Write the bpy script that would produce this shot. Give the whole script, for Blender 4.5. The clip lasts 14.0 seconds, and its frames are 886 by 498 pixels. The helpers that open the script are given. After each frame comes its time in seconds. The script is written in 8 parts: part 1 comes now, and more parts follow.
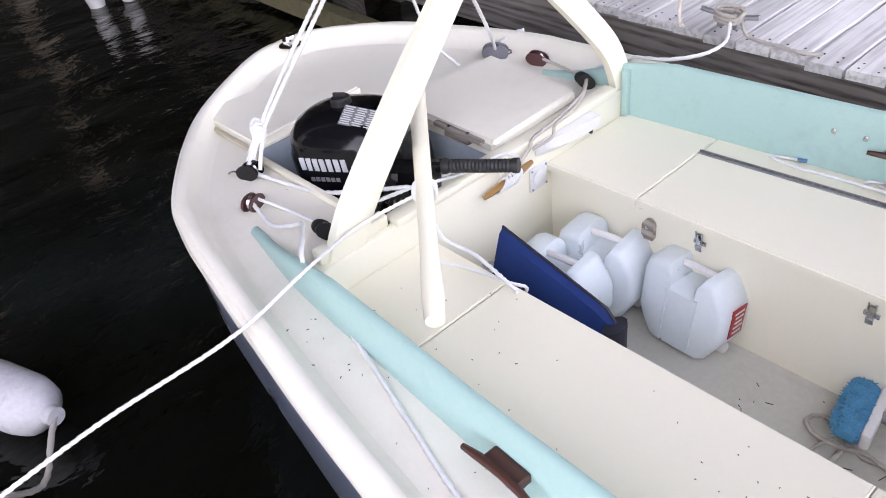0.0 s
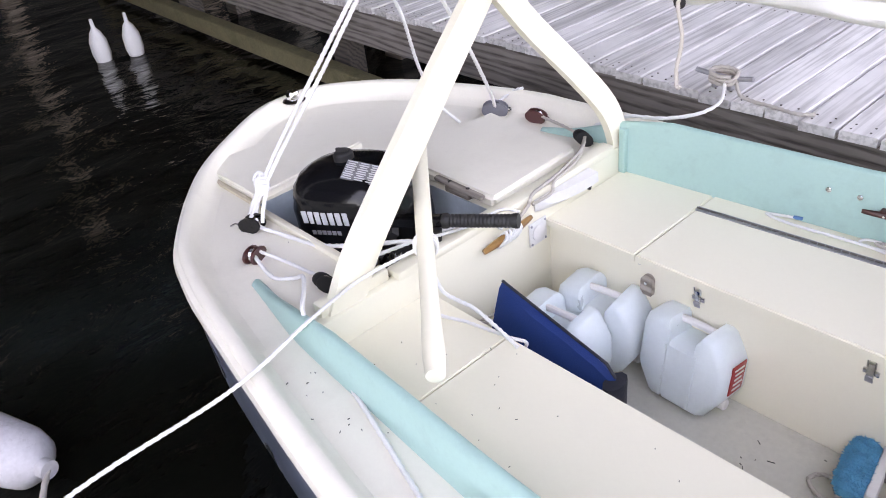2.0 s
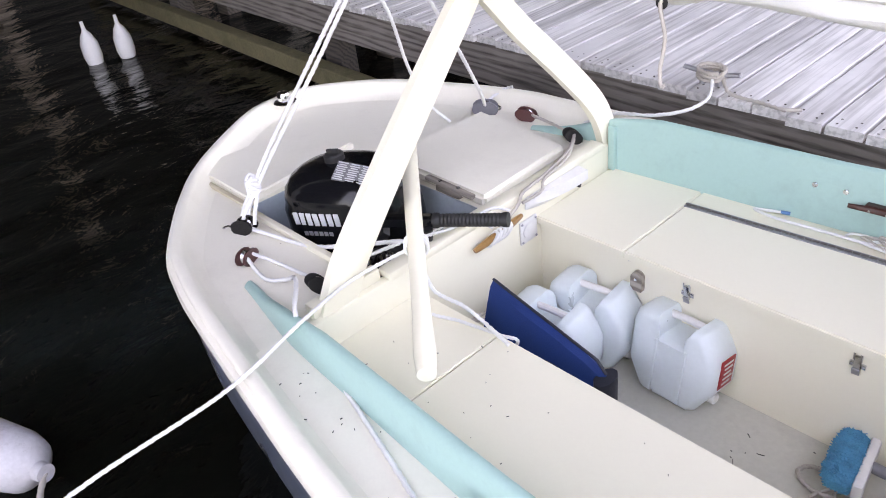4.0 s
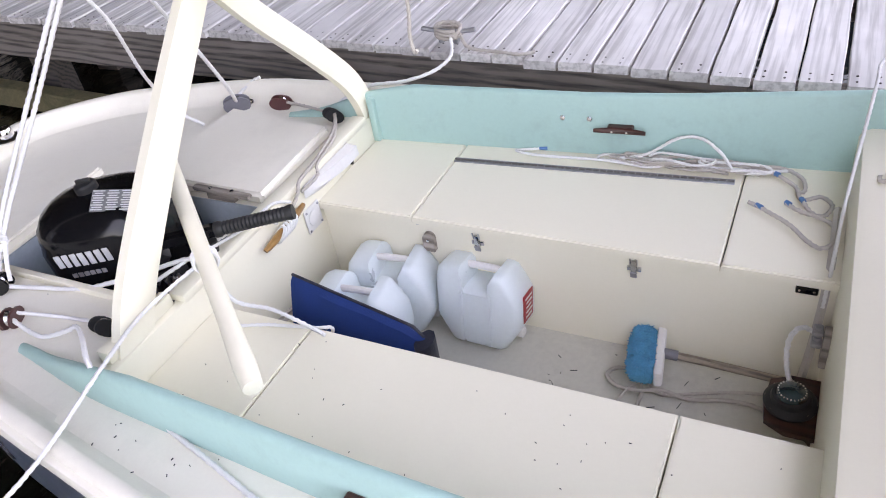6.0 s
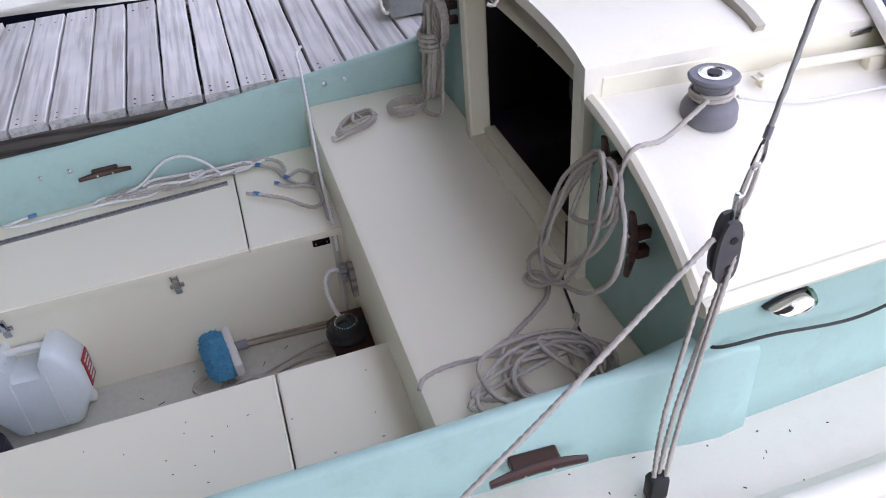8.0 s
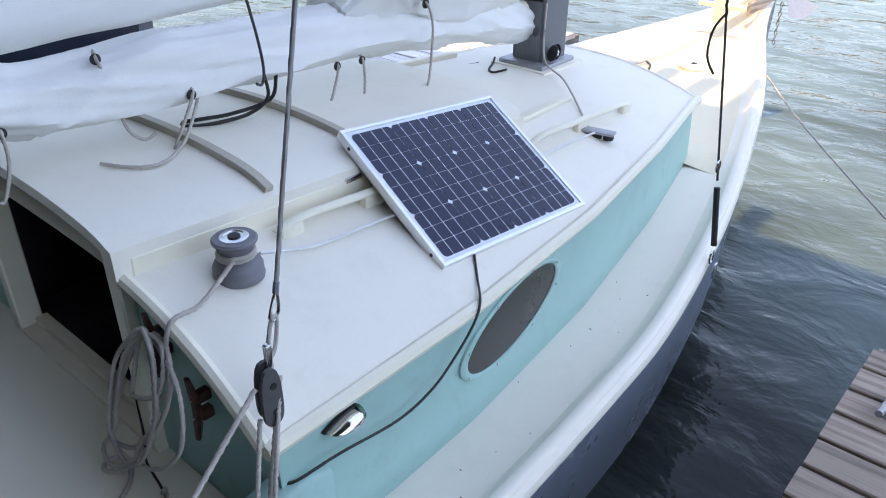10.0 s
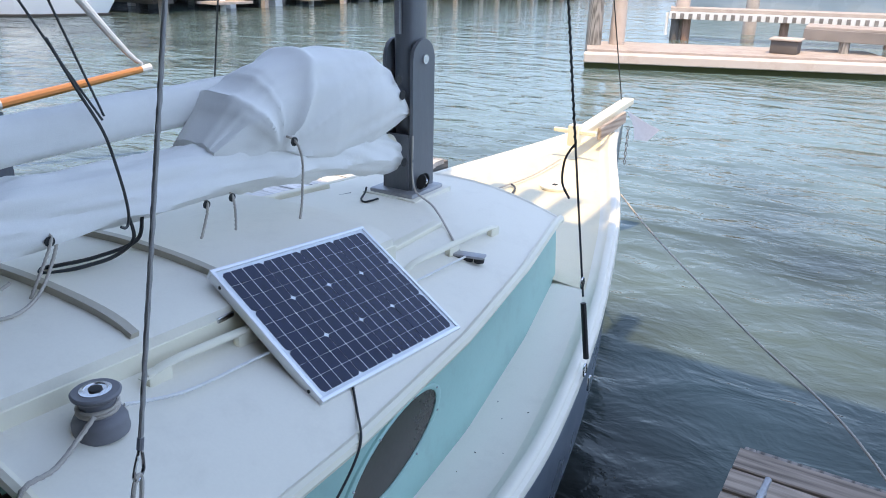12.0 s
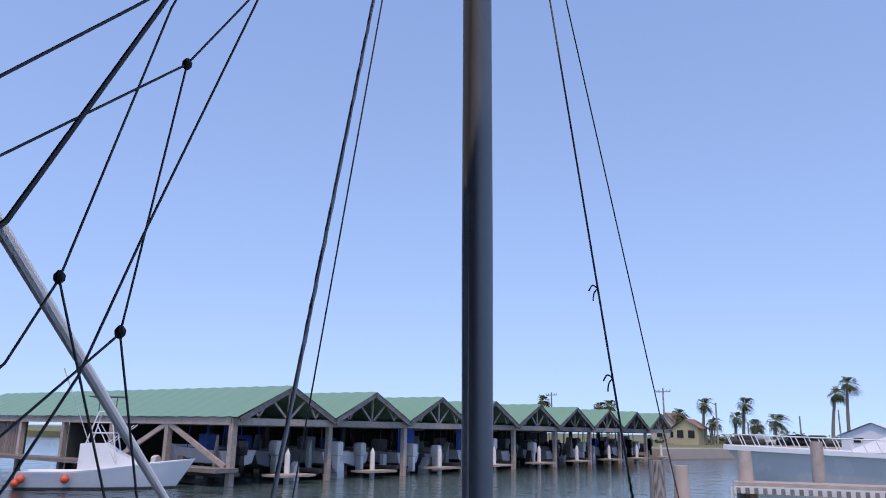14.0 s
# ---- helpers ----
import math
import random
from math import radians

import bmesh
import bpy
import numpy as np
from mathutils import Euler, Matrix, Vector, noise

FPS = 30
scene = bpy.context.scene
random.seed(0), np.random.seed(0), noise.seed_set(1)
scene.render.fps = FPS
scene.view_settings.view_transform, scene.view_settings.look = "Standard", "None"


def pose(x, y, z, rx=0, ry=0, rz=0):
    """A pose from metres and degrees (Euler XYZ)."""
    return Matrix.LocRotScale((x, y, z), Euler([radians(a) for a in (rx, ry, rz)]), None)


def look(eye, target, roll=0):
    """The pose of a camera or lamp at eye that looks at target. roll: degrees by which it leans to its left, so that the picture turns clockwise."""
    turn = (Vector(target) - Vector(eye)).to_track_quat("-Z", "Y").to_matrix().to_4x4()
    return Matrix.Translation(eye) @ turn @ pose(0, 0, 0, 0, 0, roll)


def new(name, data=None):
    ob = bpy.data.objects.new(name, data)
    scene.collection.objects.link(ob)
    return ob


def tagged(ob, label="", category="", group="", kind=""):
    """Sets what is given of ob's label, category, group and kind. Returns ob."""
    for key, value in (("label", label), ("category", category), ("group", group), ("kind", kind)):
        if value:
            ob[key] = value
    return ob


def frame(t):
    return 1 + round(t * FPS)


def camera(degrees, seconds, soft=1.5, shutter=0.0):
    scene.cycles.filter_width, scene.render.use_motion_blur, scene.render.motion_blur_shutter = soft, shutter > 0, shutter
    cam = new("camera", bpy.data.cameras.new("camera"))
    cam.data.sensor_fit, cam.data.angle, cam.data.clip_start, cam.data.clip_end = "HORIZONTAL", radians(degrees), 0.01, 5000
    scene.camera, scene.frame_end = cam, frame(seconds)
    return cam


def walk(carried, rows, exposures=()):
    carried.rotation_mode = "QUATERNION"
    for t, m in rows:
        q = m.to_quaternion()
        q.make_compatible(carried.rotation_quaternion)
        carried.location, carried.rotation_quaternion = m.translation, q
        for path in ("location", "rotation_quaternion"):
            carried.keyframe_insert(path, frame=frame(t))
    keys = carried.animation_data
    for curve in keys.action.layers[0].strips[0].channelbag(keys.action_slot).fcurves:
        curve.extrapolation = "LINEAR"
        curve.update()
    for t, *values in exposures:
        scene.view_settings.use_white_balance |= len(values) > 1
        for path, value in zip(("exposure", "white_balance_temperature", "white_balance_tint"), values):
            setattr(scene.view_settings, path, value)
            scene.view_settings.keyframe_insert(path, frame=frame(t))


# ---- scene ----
cam = camera(60.4, 14.0, 1.0)
PATH = [
    (0, (1.267, -1.553, 2.048), (0.003, -0.565, 0.853), -8.2),
    (0.5, (1.268, -1.555, 2.061), (-0.005, -0.531, 0.908), -7.7),
    (1, (1.266, -1.569, 2.065), (-0.015, -0.516, 0.947), -7.2),
    (1.5, (1.28, -1.547, 2.074), (-0.026, -0.503, 0.976), -7.7),
    (2, (1.268, -1.566, 2.063), (-0.04, -0.51, 0.979), -7.2),
    (2.5, (1.277, -1.562, 2.071), (-0.038, -0.516, 0.986), -7.6),
    (5, (1.31, -1.56, 2.079), (0.075, -0.446, 0.968), -8.4),
    (5.5, (1.334, -1.537, 2.067), (0.25, -0.31, 0.918), -9.6),
    (6, (1.244, -1.58, 2.084), (0.419, -0.215, 0.878), -10.2),
    (6.5, (1.217, -1.669, 2.104), (0.676, -0.209, 0.848), -10.1),
    (7, (1.241, -1.775, 2.126), (0.97, -0.267, 0.84), -8.8),
    (7.5, (1.204, -1.846, 2.112), (1.248, -0.304, 0.839), -6.7),
    (8, (1.158, -1.855, 2.11), (1.562, -0.344, 0.864), -5.4),
    (8.5, (1.173, -1.888, 2.133), (1.889, -0.46, 0.93), -3.9),
    (9, (1.215, -1.941, 2.166), (2.172, -0.604, 1.027), -2.1),
    (11.5, (1.271, -2.016, 2.263), (2.843, -1.062, 1.477), 1.8),
    (12, (1.268, -2.022, 2.265), (2.865, -1.05, 1.555), 1.3),
    (12.5, (1.258, -2.008, 2.296), (2.879, -0.966, 1.761), 0.8),
    (13, (1.264, -1.986, 2.335), (2.897, -0.861, 2.082), 0.4),
    (13.5, (1.232, -2.026, 2.418), (2.857, -0.864, 2.509), 1.2),
    (14, (1.169, -2.036, 2.431), (2.740, -0.888, 2.893), 1.0),
]
EXPO = [(0.0, 3.68, 12800, 33), (5.0, 3.68, 12800, 33), (6.0, 3.55, 12800, 33), (6.5, 3.48, 12700, 33), (7.0, 3.38, 12500, 33), (7.5, 3.2, 12100, 33), (8.0, 3.02, 11500, 31), (9.0, 2.6, 10000, 26), (11.5, 1.86, 8000, 15), (12.5, 1.66, 7700, 17), (13.0, 1.12, 6500, 25), (13.5, 0.84, 6600, 23), (14.0, 0.64, 6600, 25)]
walk(cam, [(t, look(eye, target, roll)) for t, eye, target, roll in PATH], EXPO)

# ---- daylight ----
SUN_EL, SUN_AZ = 66.0, 205.0   # degrees above the horizon; from +x towards +y
world = bpy.data.worlds.new("world")
scene.world = world
world.use_nodes = True
wn = world.node_tree.nodes
sky = wn.new("ShaderNodeTexSky")
sky.sky_type = "NISHITA"
sky.sun_disc = False
sky.sun_elevation = radians(SUN_EL)
sky.sun_rotation = radians(90 - SUN_AZ)
sky.air_density, sky.dust_density, sky.ozone_density = 1.3, 0.45, 3.4
wn["Background"].inputs["Strength"].default_value = 0.14
# the even, hazy summer sky has little glow at the horizon
tcw, mad, nrm = wn.new("ShaderNodeTexCoord"), wn.new("ShaderNodeVectorMath"), wn.new("ShaderNodeVectorMath")
mad.operation, nrm.operation = "MULTIPLY_ADD", "NORMALIZE"
mad.inputs[1].default_value, mad.inputs[2].default_value = (1, 1, 0.8), (0, 0, 0.235)
world.node_tree.links.new(tcw.outputs["Generated"], mad.inputs[0])
world.node_tree.links.new(mad.outputs[0], nrm.inputs[0])
world.node_tree.links.new(nrm.outputs[0], sky.inputs["Vector"])
world.node_tree.links.new(sky.outputs[0], wn["Background"].inputs["Color"])

sun_data = bpy.data.lights.new("sun", "SUN")
sun_data.energy, sun_data.angle, sun_data.color = 1.3, radians(0.6), (1.0, 0.84, 0.55)
sun = new("sun", sun_data)
sd = Vector((math.cos(radians(SUN_AZ)) * math.cos(radians(SUN_EL)), math.sin(radians(SUN_AZ)) * math.cos(radians(SUN_EL)), math.sin(radians(SUN_EL))))
sun.matrix_world = look(sd * 60, (0, 0, 0))

# ---- materials ----
def material(name, color, rough=0.5, metal=0.0, vary=0.06, scale=3.0, grain=60.0, bump=0.0, dirt=None, dirt_amount=0.0, spec=0.5, coat=0.0, stretch=(1, 1, 1), transmission=0.0, per_object=0.0, dirt_scale=4.0):
    m = bpy.data.materials.new(name)
    m.use_nodes = True
    n, l = m.node_tree.nodes, m.node_tree.links
    b = n["Principled BSDF"]
    tc = n.new("ShaderNodeTexCoord")
    mp = n.new("ShaderNodeMapping")
    mp.inputs["Scale"].default_value = stretch
    l.new(tc.outputs["Object"], mp.inputs[0])
    big, fine = n.new("ShaderNodeTexNoise"), n.new("ShaderNodeTexNoise")
    for node, sc, det in ((big, scale, 4), (fine, grain, 3)):
        node.inputs["Scale"].default_value, node.inputs["Detail"].default_value = sc, det
        l.new(mp.outputs[0], node.inputs["Vector"])
    mixn = n.new("ShaderNodeMath")
    mixn.operation = "ADD"
    l.new(big.outputs["Fac"], mixn.inputs[0])
    l.new(fine.outputs["Fac"], mixn.inputs[1])
    mr = n.new("ShaderNodeMapRange")
    mr.inputs["From Min"].default_value, mr.inputs["From Max"].default_value = 0.6, 1.4
    mr.inputs["To Min"].default_value, mr.inputs["To Max"].default_value = 1 - vary, 1 + vary
    l.new(mixn.outputs[0], mr.inputs["Value"])
    last = mr.outputs[0]
    if per_object:
        oi = n.new("ShaderNodeObjectInfo")
        r2 = n.new("ShaderNodeMapRange")
        r2.inputs["To Min"].default_value, r2.inputs["To Max"].default_value = 1 - per_object, 1 + per_object
        l.new(oi.outputs["Random"], r2.inputs["Value"])
        mul = n.new("ShaderNodeMath")
        mul.operation = "MULTIPLY"
        l.new(last, mul.inputs[0])
        l.new(r2.outputs[0], mul.inputs[1])
        last = mul.outputs[0]
    vm = n.new("ShaderNodeVectorMath")
    vm.operation = "SCALE"
    vm.inputs[0].default_value = color
    l.new(last, vm.inputs["Scale"])
    col = vm.outputs[0]
    if dirt:
        dn = n.new("ShaderNodeTexNoise")
        dn.inputs["Scale"].default_value, dn.inputs["Detail"].default_value, dn.inputs["Roughness"].default_value = dirt_scale, 8, 0.7
        l.new(mp.outputs[0], dn.inputs["Vector"])
        dr = n.new("ShaderNodeMapRange")
        dr.inputs["From Min"].default_value, dr.inputs["From Max"].default_value = 0.52, 0.75
        dr.inputs["To Max"].default_value = dirt_amount
        l.new(dn.outputs["Fac"], dr.inputs["Value"])
        mx = n.new("ShaderNodeMix")
        mx.data_type = "RGBA"
        l.new(dr.outputs[0], mx.inputs[0])
        l.new(col, mx.inputs[6])
        mx.inputs[7].default_value = (*dirt, 1)
        col = mx.outputs[2]
    l.new(col, b.inputs["Base Color"])
    rr = n.new("ShaderNodeMapRange")
    rr.inputs["From Min"].default_value, rr.inputs["From Max"].default_value = 0.3, 0.7
    rr.inputs["To Min"].default_value, rr.inputs["To Max"].default_value = max(0.02, rough - 0.07), min(1, rough + 0.08)
    l.new(big.outputs["Fac"], rr.inputs["Value"])
    l.new(rr.outputs[0], b.inputs["Roughness"])
    b.inputs["Metallic"].default_value = metal
    b.inputs["Specular IOR Level"].default_value = spec
    b.inputs["Coat Weight"].default_value = coat
    b.inputs["Transmission Weight"].default_value = transmission
    if bump:
        bp = n.new("ShaderNodeBump")
        bp.inputs["Strength"].default_value, bp.inputs["Distance"].default_value = bump, 0.01
        l.new(fine.outputs["Fac"], bp.inputs["Height"])
        l.new(bp.outputs[0], b.inputs["Normal"])
    return m


def wood_material(name, color, dark, rings=7.0, length=(1.0, 14.0, 14.0), rough=0.8, bump=0.5, per_object=0.16, band=0.45):
    """Weathered timber: grain drawn out along the local x axis, knots and cracks."""
    m = bpy.data.materials.new(name)
    m.use_nodes = True
    n, l = m.node_tree.nodes, m.node_tree.links
    b = n["Principled BSDF"]
    tc, mp, oi = n.new("ShaderNodeTexCoord"), n.new("ShaderNodeMapping"), n.new("ShaderNodeObjectInfo")
    mp.inputs["Scale"].default_value = length
    off = n.new("ShaderNodeVectorMath")
    off.operation = "SCALE"
    off.inputs[0].default_value = (37, 91, 53)
    l.new(oi.outputs["Random"], off.inputs["Scale"])
    l.new(off.outputs[0], mp.inputs["Location"])
    l.new(tc.outputs["Object"], mp.inputs[0])
    wav = n.new("ShaderNodeTexWave")
    wav.wave_type, wav.bands_direction = "BANDS", "DIAGONAL"
    wav.inputs["Scale"].default_value, wav.inputs["Distortion"].default_value = rings * 0.16, 7.0
    wav.inputs["Detail"].default_value, wav.inputs["Detail Scale"].default_value = 2.0, 0.7
    l.new(mp.outputs[0], wav.inputs["Vector"])
    no = n.new("ShaderNodeTexNoise")
    no.inputs["Scale"].default_value, no.inputs["Detail"].default_value = 5.0, 8
    l.new(mp.outputs[0], no.inputs["Vector"])
    st = n.new("ShaderNodeTexNoise")
    st.inputs["Scale"].default_value, st.inputs["Detail"].default_value = 3.0, 5
    l.new(tc.outputs["Object"], st.inputs["Vector"])
    ad = n.new("ShaderNodeMath")
    ad.operation = "MULTIPLY_ADD"
    ad.inputs[1].default_value = band
    l.new(wav.outputs["Fac"], ad.inputs[0])
    l.new(no.outputs["Fac"], ad.inputs[2])
    ramp = n.new("ShaderNodeValToRGB")
    ramp.color_ramp.elements[0].position, ramp.color_ramp.elements[1].position = 0.36, 0.55 + 0.67 * band
    ramp.color_ramp.elements[0].color, ramp.color_ramp.elements[1].color = (*dark, 1), (*color, 1)
    l.new(ad.outputs[0], ramp.inputs[0])
    sm = n.new("ShaderNodeMapRange")
    sm.inputs["From Min"].default_value, sm.inputs["From Max"].default_value = 0.3, 0.7
    sm.inputs["To Min"].default_value, sm.inputs["To Max"].default_value = 0.82, 1.12
    l.new(st.outputs["Fac"], sm.inputs["Value"])
    om = n.new("ShaderNodeMapRange")
    om.inputs["To Min"].default_value, om.inputs["To Max"].default_value = 1 - per_object, 1 + per_object
    l.new(oi.outputs["Random"], om.inputs["Value"])
    mu = n.new("ShaderNodeMath")
    mu.operation = "MULTIPLY"
    l.new(sm.outputs[0], mu.inputs[0])
    l.new(om.outputs[0], mu.inputs[1])
    vs = n.new("ShaderNodeVectorMath")
    vs.operation = "SCALE"
    l.new(ramp.outputs[0], vs.inputs[0])
    l.new(mu.outputs[0], vs.inputs["Scale"])
    l.new(vs.outputs[0], b.inputs["Base Color"])
    b.inputs["Roughness"].default_value = rough
    bp = n.new("ShaderNodeBump")
    bp.inputs["Strength"].default_value, bp.inputs["Distance"].default_value = bump, 0.004
    l.new(ad.outputs[0], bp.inputs["Height"])
    l.new(bp.outputs[0], b.inputs["Normal"])
    return m


LIT_WATER = ((30.0, 2.0, 0), (25.0, 26.0, 1))


def water_material():
    m = bpy.data.materials.new("harbour_water")
    m.use_nodes = True
    n, l = m.node_tree.nodes, m.node_tree.links
    b = n["Principled BSDF"]
    b.inputs["Roughness"].default_value = 0.06
    b.inputs["IOR"].default_value = 1.33
    tc = n.new("ShaderNodeTexCoord")
    # silty water painted near black in the berth's shade, pale where sun lights it
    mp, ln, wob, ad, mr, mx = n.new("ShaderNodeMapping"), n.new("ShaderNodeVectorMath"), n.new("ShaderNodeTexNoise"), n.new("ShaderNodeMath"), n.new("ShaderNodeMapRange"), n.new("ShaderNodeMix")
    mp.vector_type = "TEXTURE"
    mp.inputs["Location"].default_value, mp.inputs["Scale"].default_value = LIT_WATER[0], LIT_WATER[1]
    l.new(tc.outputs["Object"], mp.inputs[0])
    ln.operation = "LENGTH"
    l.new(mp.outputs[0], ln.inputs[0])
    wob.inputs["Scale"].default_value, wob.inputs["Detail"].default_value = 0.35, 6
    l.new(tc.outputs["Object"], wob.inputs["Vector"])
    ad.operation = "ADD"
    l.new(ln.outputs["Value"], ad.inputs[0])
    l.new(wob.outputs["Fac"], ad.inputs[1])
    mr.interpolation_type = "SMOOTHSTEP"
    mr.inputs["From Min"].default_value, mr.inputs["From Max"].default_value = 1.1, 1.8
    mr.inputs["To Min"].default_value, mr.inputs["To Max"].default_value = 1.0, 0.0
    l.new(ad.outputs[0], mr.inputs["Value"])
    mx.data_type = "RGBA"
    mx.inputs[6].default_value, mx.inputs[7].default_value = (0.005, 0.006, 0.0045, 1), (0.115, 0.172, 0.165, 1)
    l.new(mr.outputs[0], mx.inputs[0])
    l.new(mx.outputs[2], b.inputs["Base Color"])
    prev = None
    for sc, stre, dist, det, st in ((0.9, (1.0, 0.55, 1), 0.16, 2, 0.62), (3.2, (1.0, 0.6, 1), 0.05, 4, 0.75), (11.0, (1, 0.7, 1), 0.012, 3, 0.4)):
        mp, no, bp = n.new("ShaderNodeMapping"), n.new("ShaderNodeTexNoise"), n.new("ShaderNodeBump")
        mp.inputs["Scale"].default_value = stre
        mp.inputs["Rotation"].default_value = (0, 0, 0.9)
        l.new(tc.outputs["Object"], mp.inputs[0])
        l.new(mp.outputs[0], no.inputs["Vector"])
        no.inputs["Scale"].default_value, no.inputs["Detail"].default_value = sc, det
        no.inputs["Distortion"].default_value = 0.4
        bp.inputs["Strength"].default_value, bp.inputs["Distance"].default_value = st, dist
        l.new(no.outputs["Fac"], bp.inputs["Height"])
        if prev:
            l.new(prev.outputs[0], bp.inputs["Normal"])
        prev = bp
    l.new(prev.outputs[0], b.inputs["Normal"])
    return m


CREAM = material("cream_paint", (0.82, 0.765, 0.62), 0.40, vary=0.012, scale=1.2, grain=90, bump=0.02, spec=0.5)
WHITE = material("white_gelcoat", (0.84, 0.79, 0.685), 0.52, vary=0.02, scale=1.1, grain=110, bump=0.03, spec=0.3, dirt=(0.52, 0.47, 0.39), dirt_amount=0.16, dirt_scale=7.0)
FLOORP = material("worn_floor_paint", (0.56, 0.54, 0.47), 0.5, vary=0.07, scale=4, grain=50, dirt=(0.30, 0.28, 0.25), dirt_amount=0.5, bump=0.05)
AQUA = material("aqua_paint", (0.31, 0.53, 0.485), 0.43, vary=0.03, scale=1.5, grain=70, bump=0.03, dirt=(0.24, 0.36, 0.34), dirt_amount=0.38, dirt_scale=9.0)
HULLG = material("slate_hull_paint", (0.13, 0.16, 0.20), 0.3, vary=0.08)
BLACKP = material("black_plastic", (0.006, 0.006, 0.007), 0.16, vary=0.15, coat=0.0, spec=0.35)
BLACKM = material("matt_black", (0.015, 0.015, 0.016), 0.6, vary=0.2, bump=0.1)
GREYP = material("grey_plastic", (0.17, 0.17, 0.19), 0.5, vary=0.08)
STEEL = material("stainless_steel", (0.62, 0.62, 0.63), 0.22, metal=1.0, vary=0.08, grain=200)
DULLSTEEL = material("dull_galvanised_steel", (0.40, 0.40, 0.42), 0.5, metal=0.8, vary=0.15)
CHROME = material("chrome", (0.85, 0.85, 0.86), 0.07, metal=1.0, vary=0.03)
ALU = material("anodised_aluminium", (0.78, 0.79, 0.80), 0.33, metal=0.85, vary=0.04)
MASTG = material("grey_mast_paint", (0.14, 0.15, 0.165), 0.38, vary=0.10, scale=5, stretch=(3, 3, 0.4), dirt=(0.25, 0.25, 0.26), dirt_amount=0.2)
TEAK = wood_material("oiled_teak", (0.075, 0.022, 0.016), (0.028, 0.009, 0.007), rough=0.4, bump=0.15, per_object=0.1)
GREYTEAK = wood_material("silvered_teak", (0.36, 0.31, 0.27), (0.16, 0.13, 0.11), bump=0.3)
VARNISH = material("varnished_spruce", (0.52, 0.20, 0.045), 0.25, vary=0.2, scale=2, stretch=(0.3, 4, 4), coat=0.5)
PLANKW = wood_material("weathered_decking", (0.72, 0.69, 0.67), (0.50, 0.475, 0.455), length=(9.0, 0.35, 9.0), per_object=0.15, band=0.0)
PIERW = wood_material("brown_pier_board", (0.40, 0.31, 0.25), (0.17, 0.125, 0.10), length=(9.0, 0.5, 9.0), per_object=0.2, band=0.2)
BEAMW = wood_material("weathered_beam", (0.30, 0.26, 0.235), (0.10, 0.08, 0.07))
PILEW = wood_material("old_piling", (0.36, 0.33, 0.30), (0.08, 0.07, 0.06), length=(9, 9, 0.8))
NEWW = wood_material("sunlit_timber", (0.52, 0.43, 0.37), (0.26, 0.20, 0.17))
ROPEW = material("white_rope", (0.78, 0.77, 0.75), 0.8, vary=0.12, scale=12, grain=400, bump=0.3, dirt=(0.45, 0.42, 0.38), dirt_amount=0.25)
ROPEG = material("weathered_grey_rope", (0.50, 0.45, 0.40), 0.9, vary=0.14, scale=10, grain=400, bump=0.3, dirt=(0.25, 0.22, 0.20), dirt_amount=0.4)
ROPEK = material("dark_rigging_wire", (0.05, 0.052, 0.055), 0.5, metal=0.3, vary=0.1)
BLUETAPE = material("blue_whipping", (0.03, 0.17, 0.36), 0.5)
CANVAS = material("white_sailcloth", (0.79, 0.78, 0.75), 0.7, vary=0.05, scale=3, grain=300, bump=0.12, dirt=(0.45, 0.43, 0.40), dirt_amount=0.2)
JUGP = material("translucent_white_plastic", (0.79, 0.885, 0.90), 0.33, vary=0.03, scale=5, transmission=0.2)
NAVY = material("blue_vinyl", (0.001, 0.034, 0.15), 0.7, spec=0.2, vary=0.15, scale=9, grain=250, bump=0.2)
NAVYK = material("dark_navy_vinyl", (0.010, 0.012, 0.022), 0.55, vary=0.2, scale=9, bump=0.2)
BRISTLE = material("blue_bristles", (0.005, 0.26, 0.42), 0.8, vary=0.3, scale=30, grain=300)
BRUSHW = material("white_plastic", (0.72, 0.70, 0.68), 0.5, vary=0.05)
RED = material("red_label", (0.42, 0.015, 0.02), 0.4)
CELLS = material("solar_cells", (0.006, 0.011, 0.042), 0.16, vary=0.12, scale=8, spec=0.35, coat=0.15)
CELLB = material("panel_backsheet", (0.70, 0.74, 0.78), 0.25, vary=0.02, coat=0.5)
DARKGLASS = material("smoked_window", (0.055, 0.048, 0.042), 0.12, vary=0.1)
BRASSY = material("tan_rope_becket", (0.35, 0.25, 0.12), 0.7)
CONCRETE = material("grey_concrete", (0.33, 0.32, 0.31), 0.9, vary=0.12, scale=6, bump=0.3, dirt=(0.16, 0.15, 0.14), dirt_amount=0.5)
GREENROOF = material("green_metal_roof", (0.17, 0.31, 0.20), 0.45, vary=0.08, scale=0.5)
DARKWOOD = wood_material("dark_and_shaded_timber", (0.15, 0.125, 0.11), (0.06, 0.05, 0.045))
# near black, so that walls read as deep shade
SHADEWALL = material("shade_dark_wall", (0.05, 0.047, 0.045), 0.9, vary=0.25, scale=0.6)
YACHTW = material("yacht_white", (0.80, 0.80, 0.80), 0.3, vary=0.03, scale=0.6)
YACHTG = material("yacht_grey_hull", (0.54, 0.54, 0.54), 0.25, vary=0.08, scale=0.7)
SAND = material("quay_concrete", (0.46, 0.40, 0.33), 0.9, vary=0.12, scale=0.6, bump=0.2)
GRASS = material("dry_grass", (0.16, 0.16, 0.07), 0.95, vary=0.3, scale=0.3)
LEAF = material("palm_leaf", (0.075, 0.10, 0.035), 0.7, vary=0.35, scale=1.0)
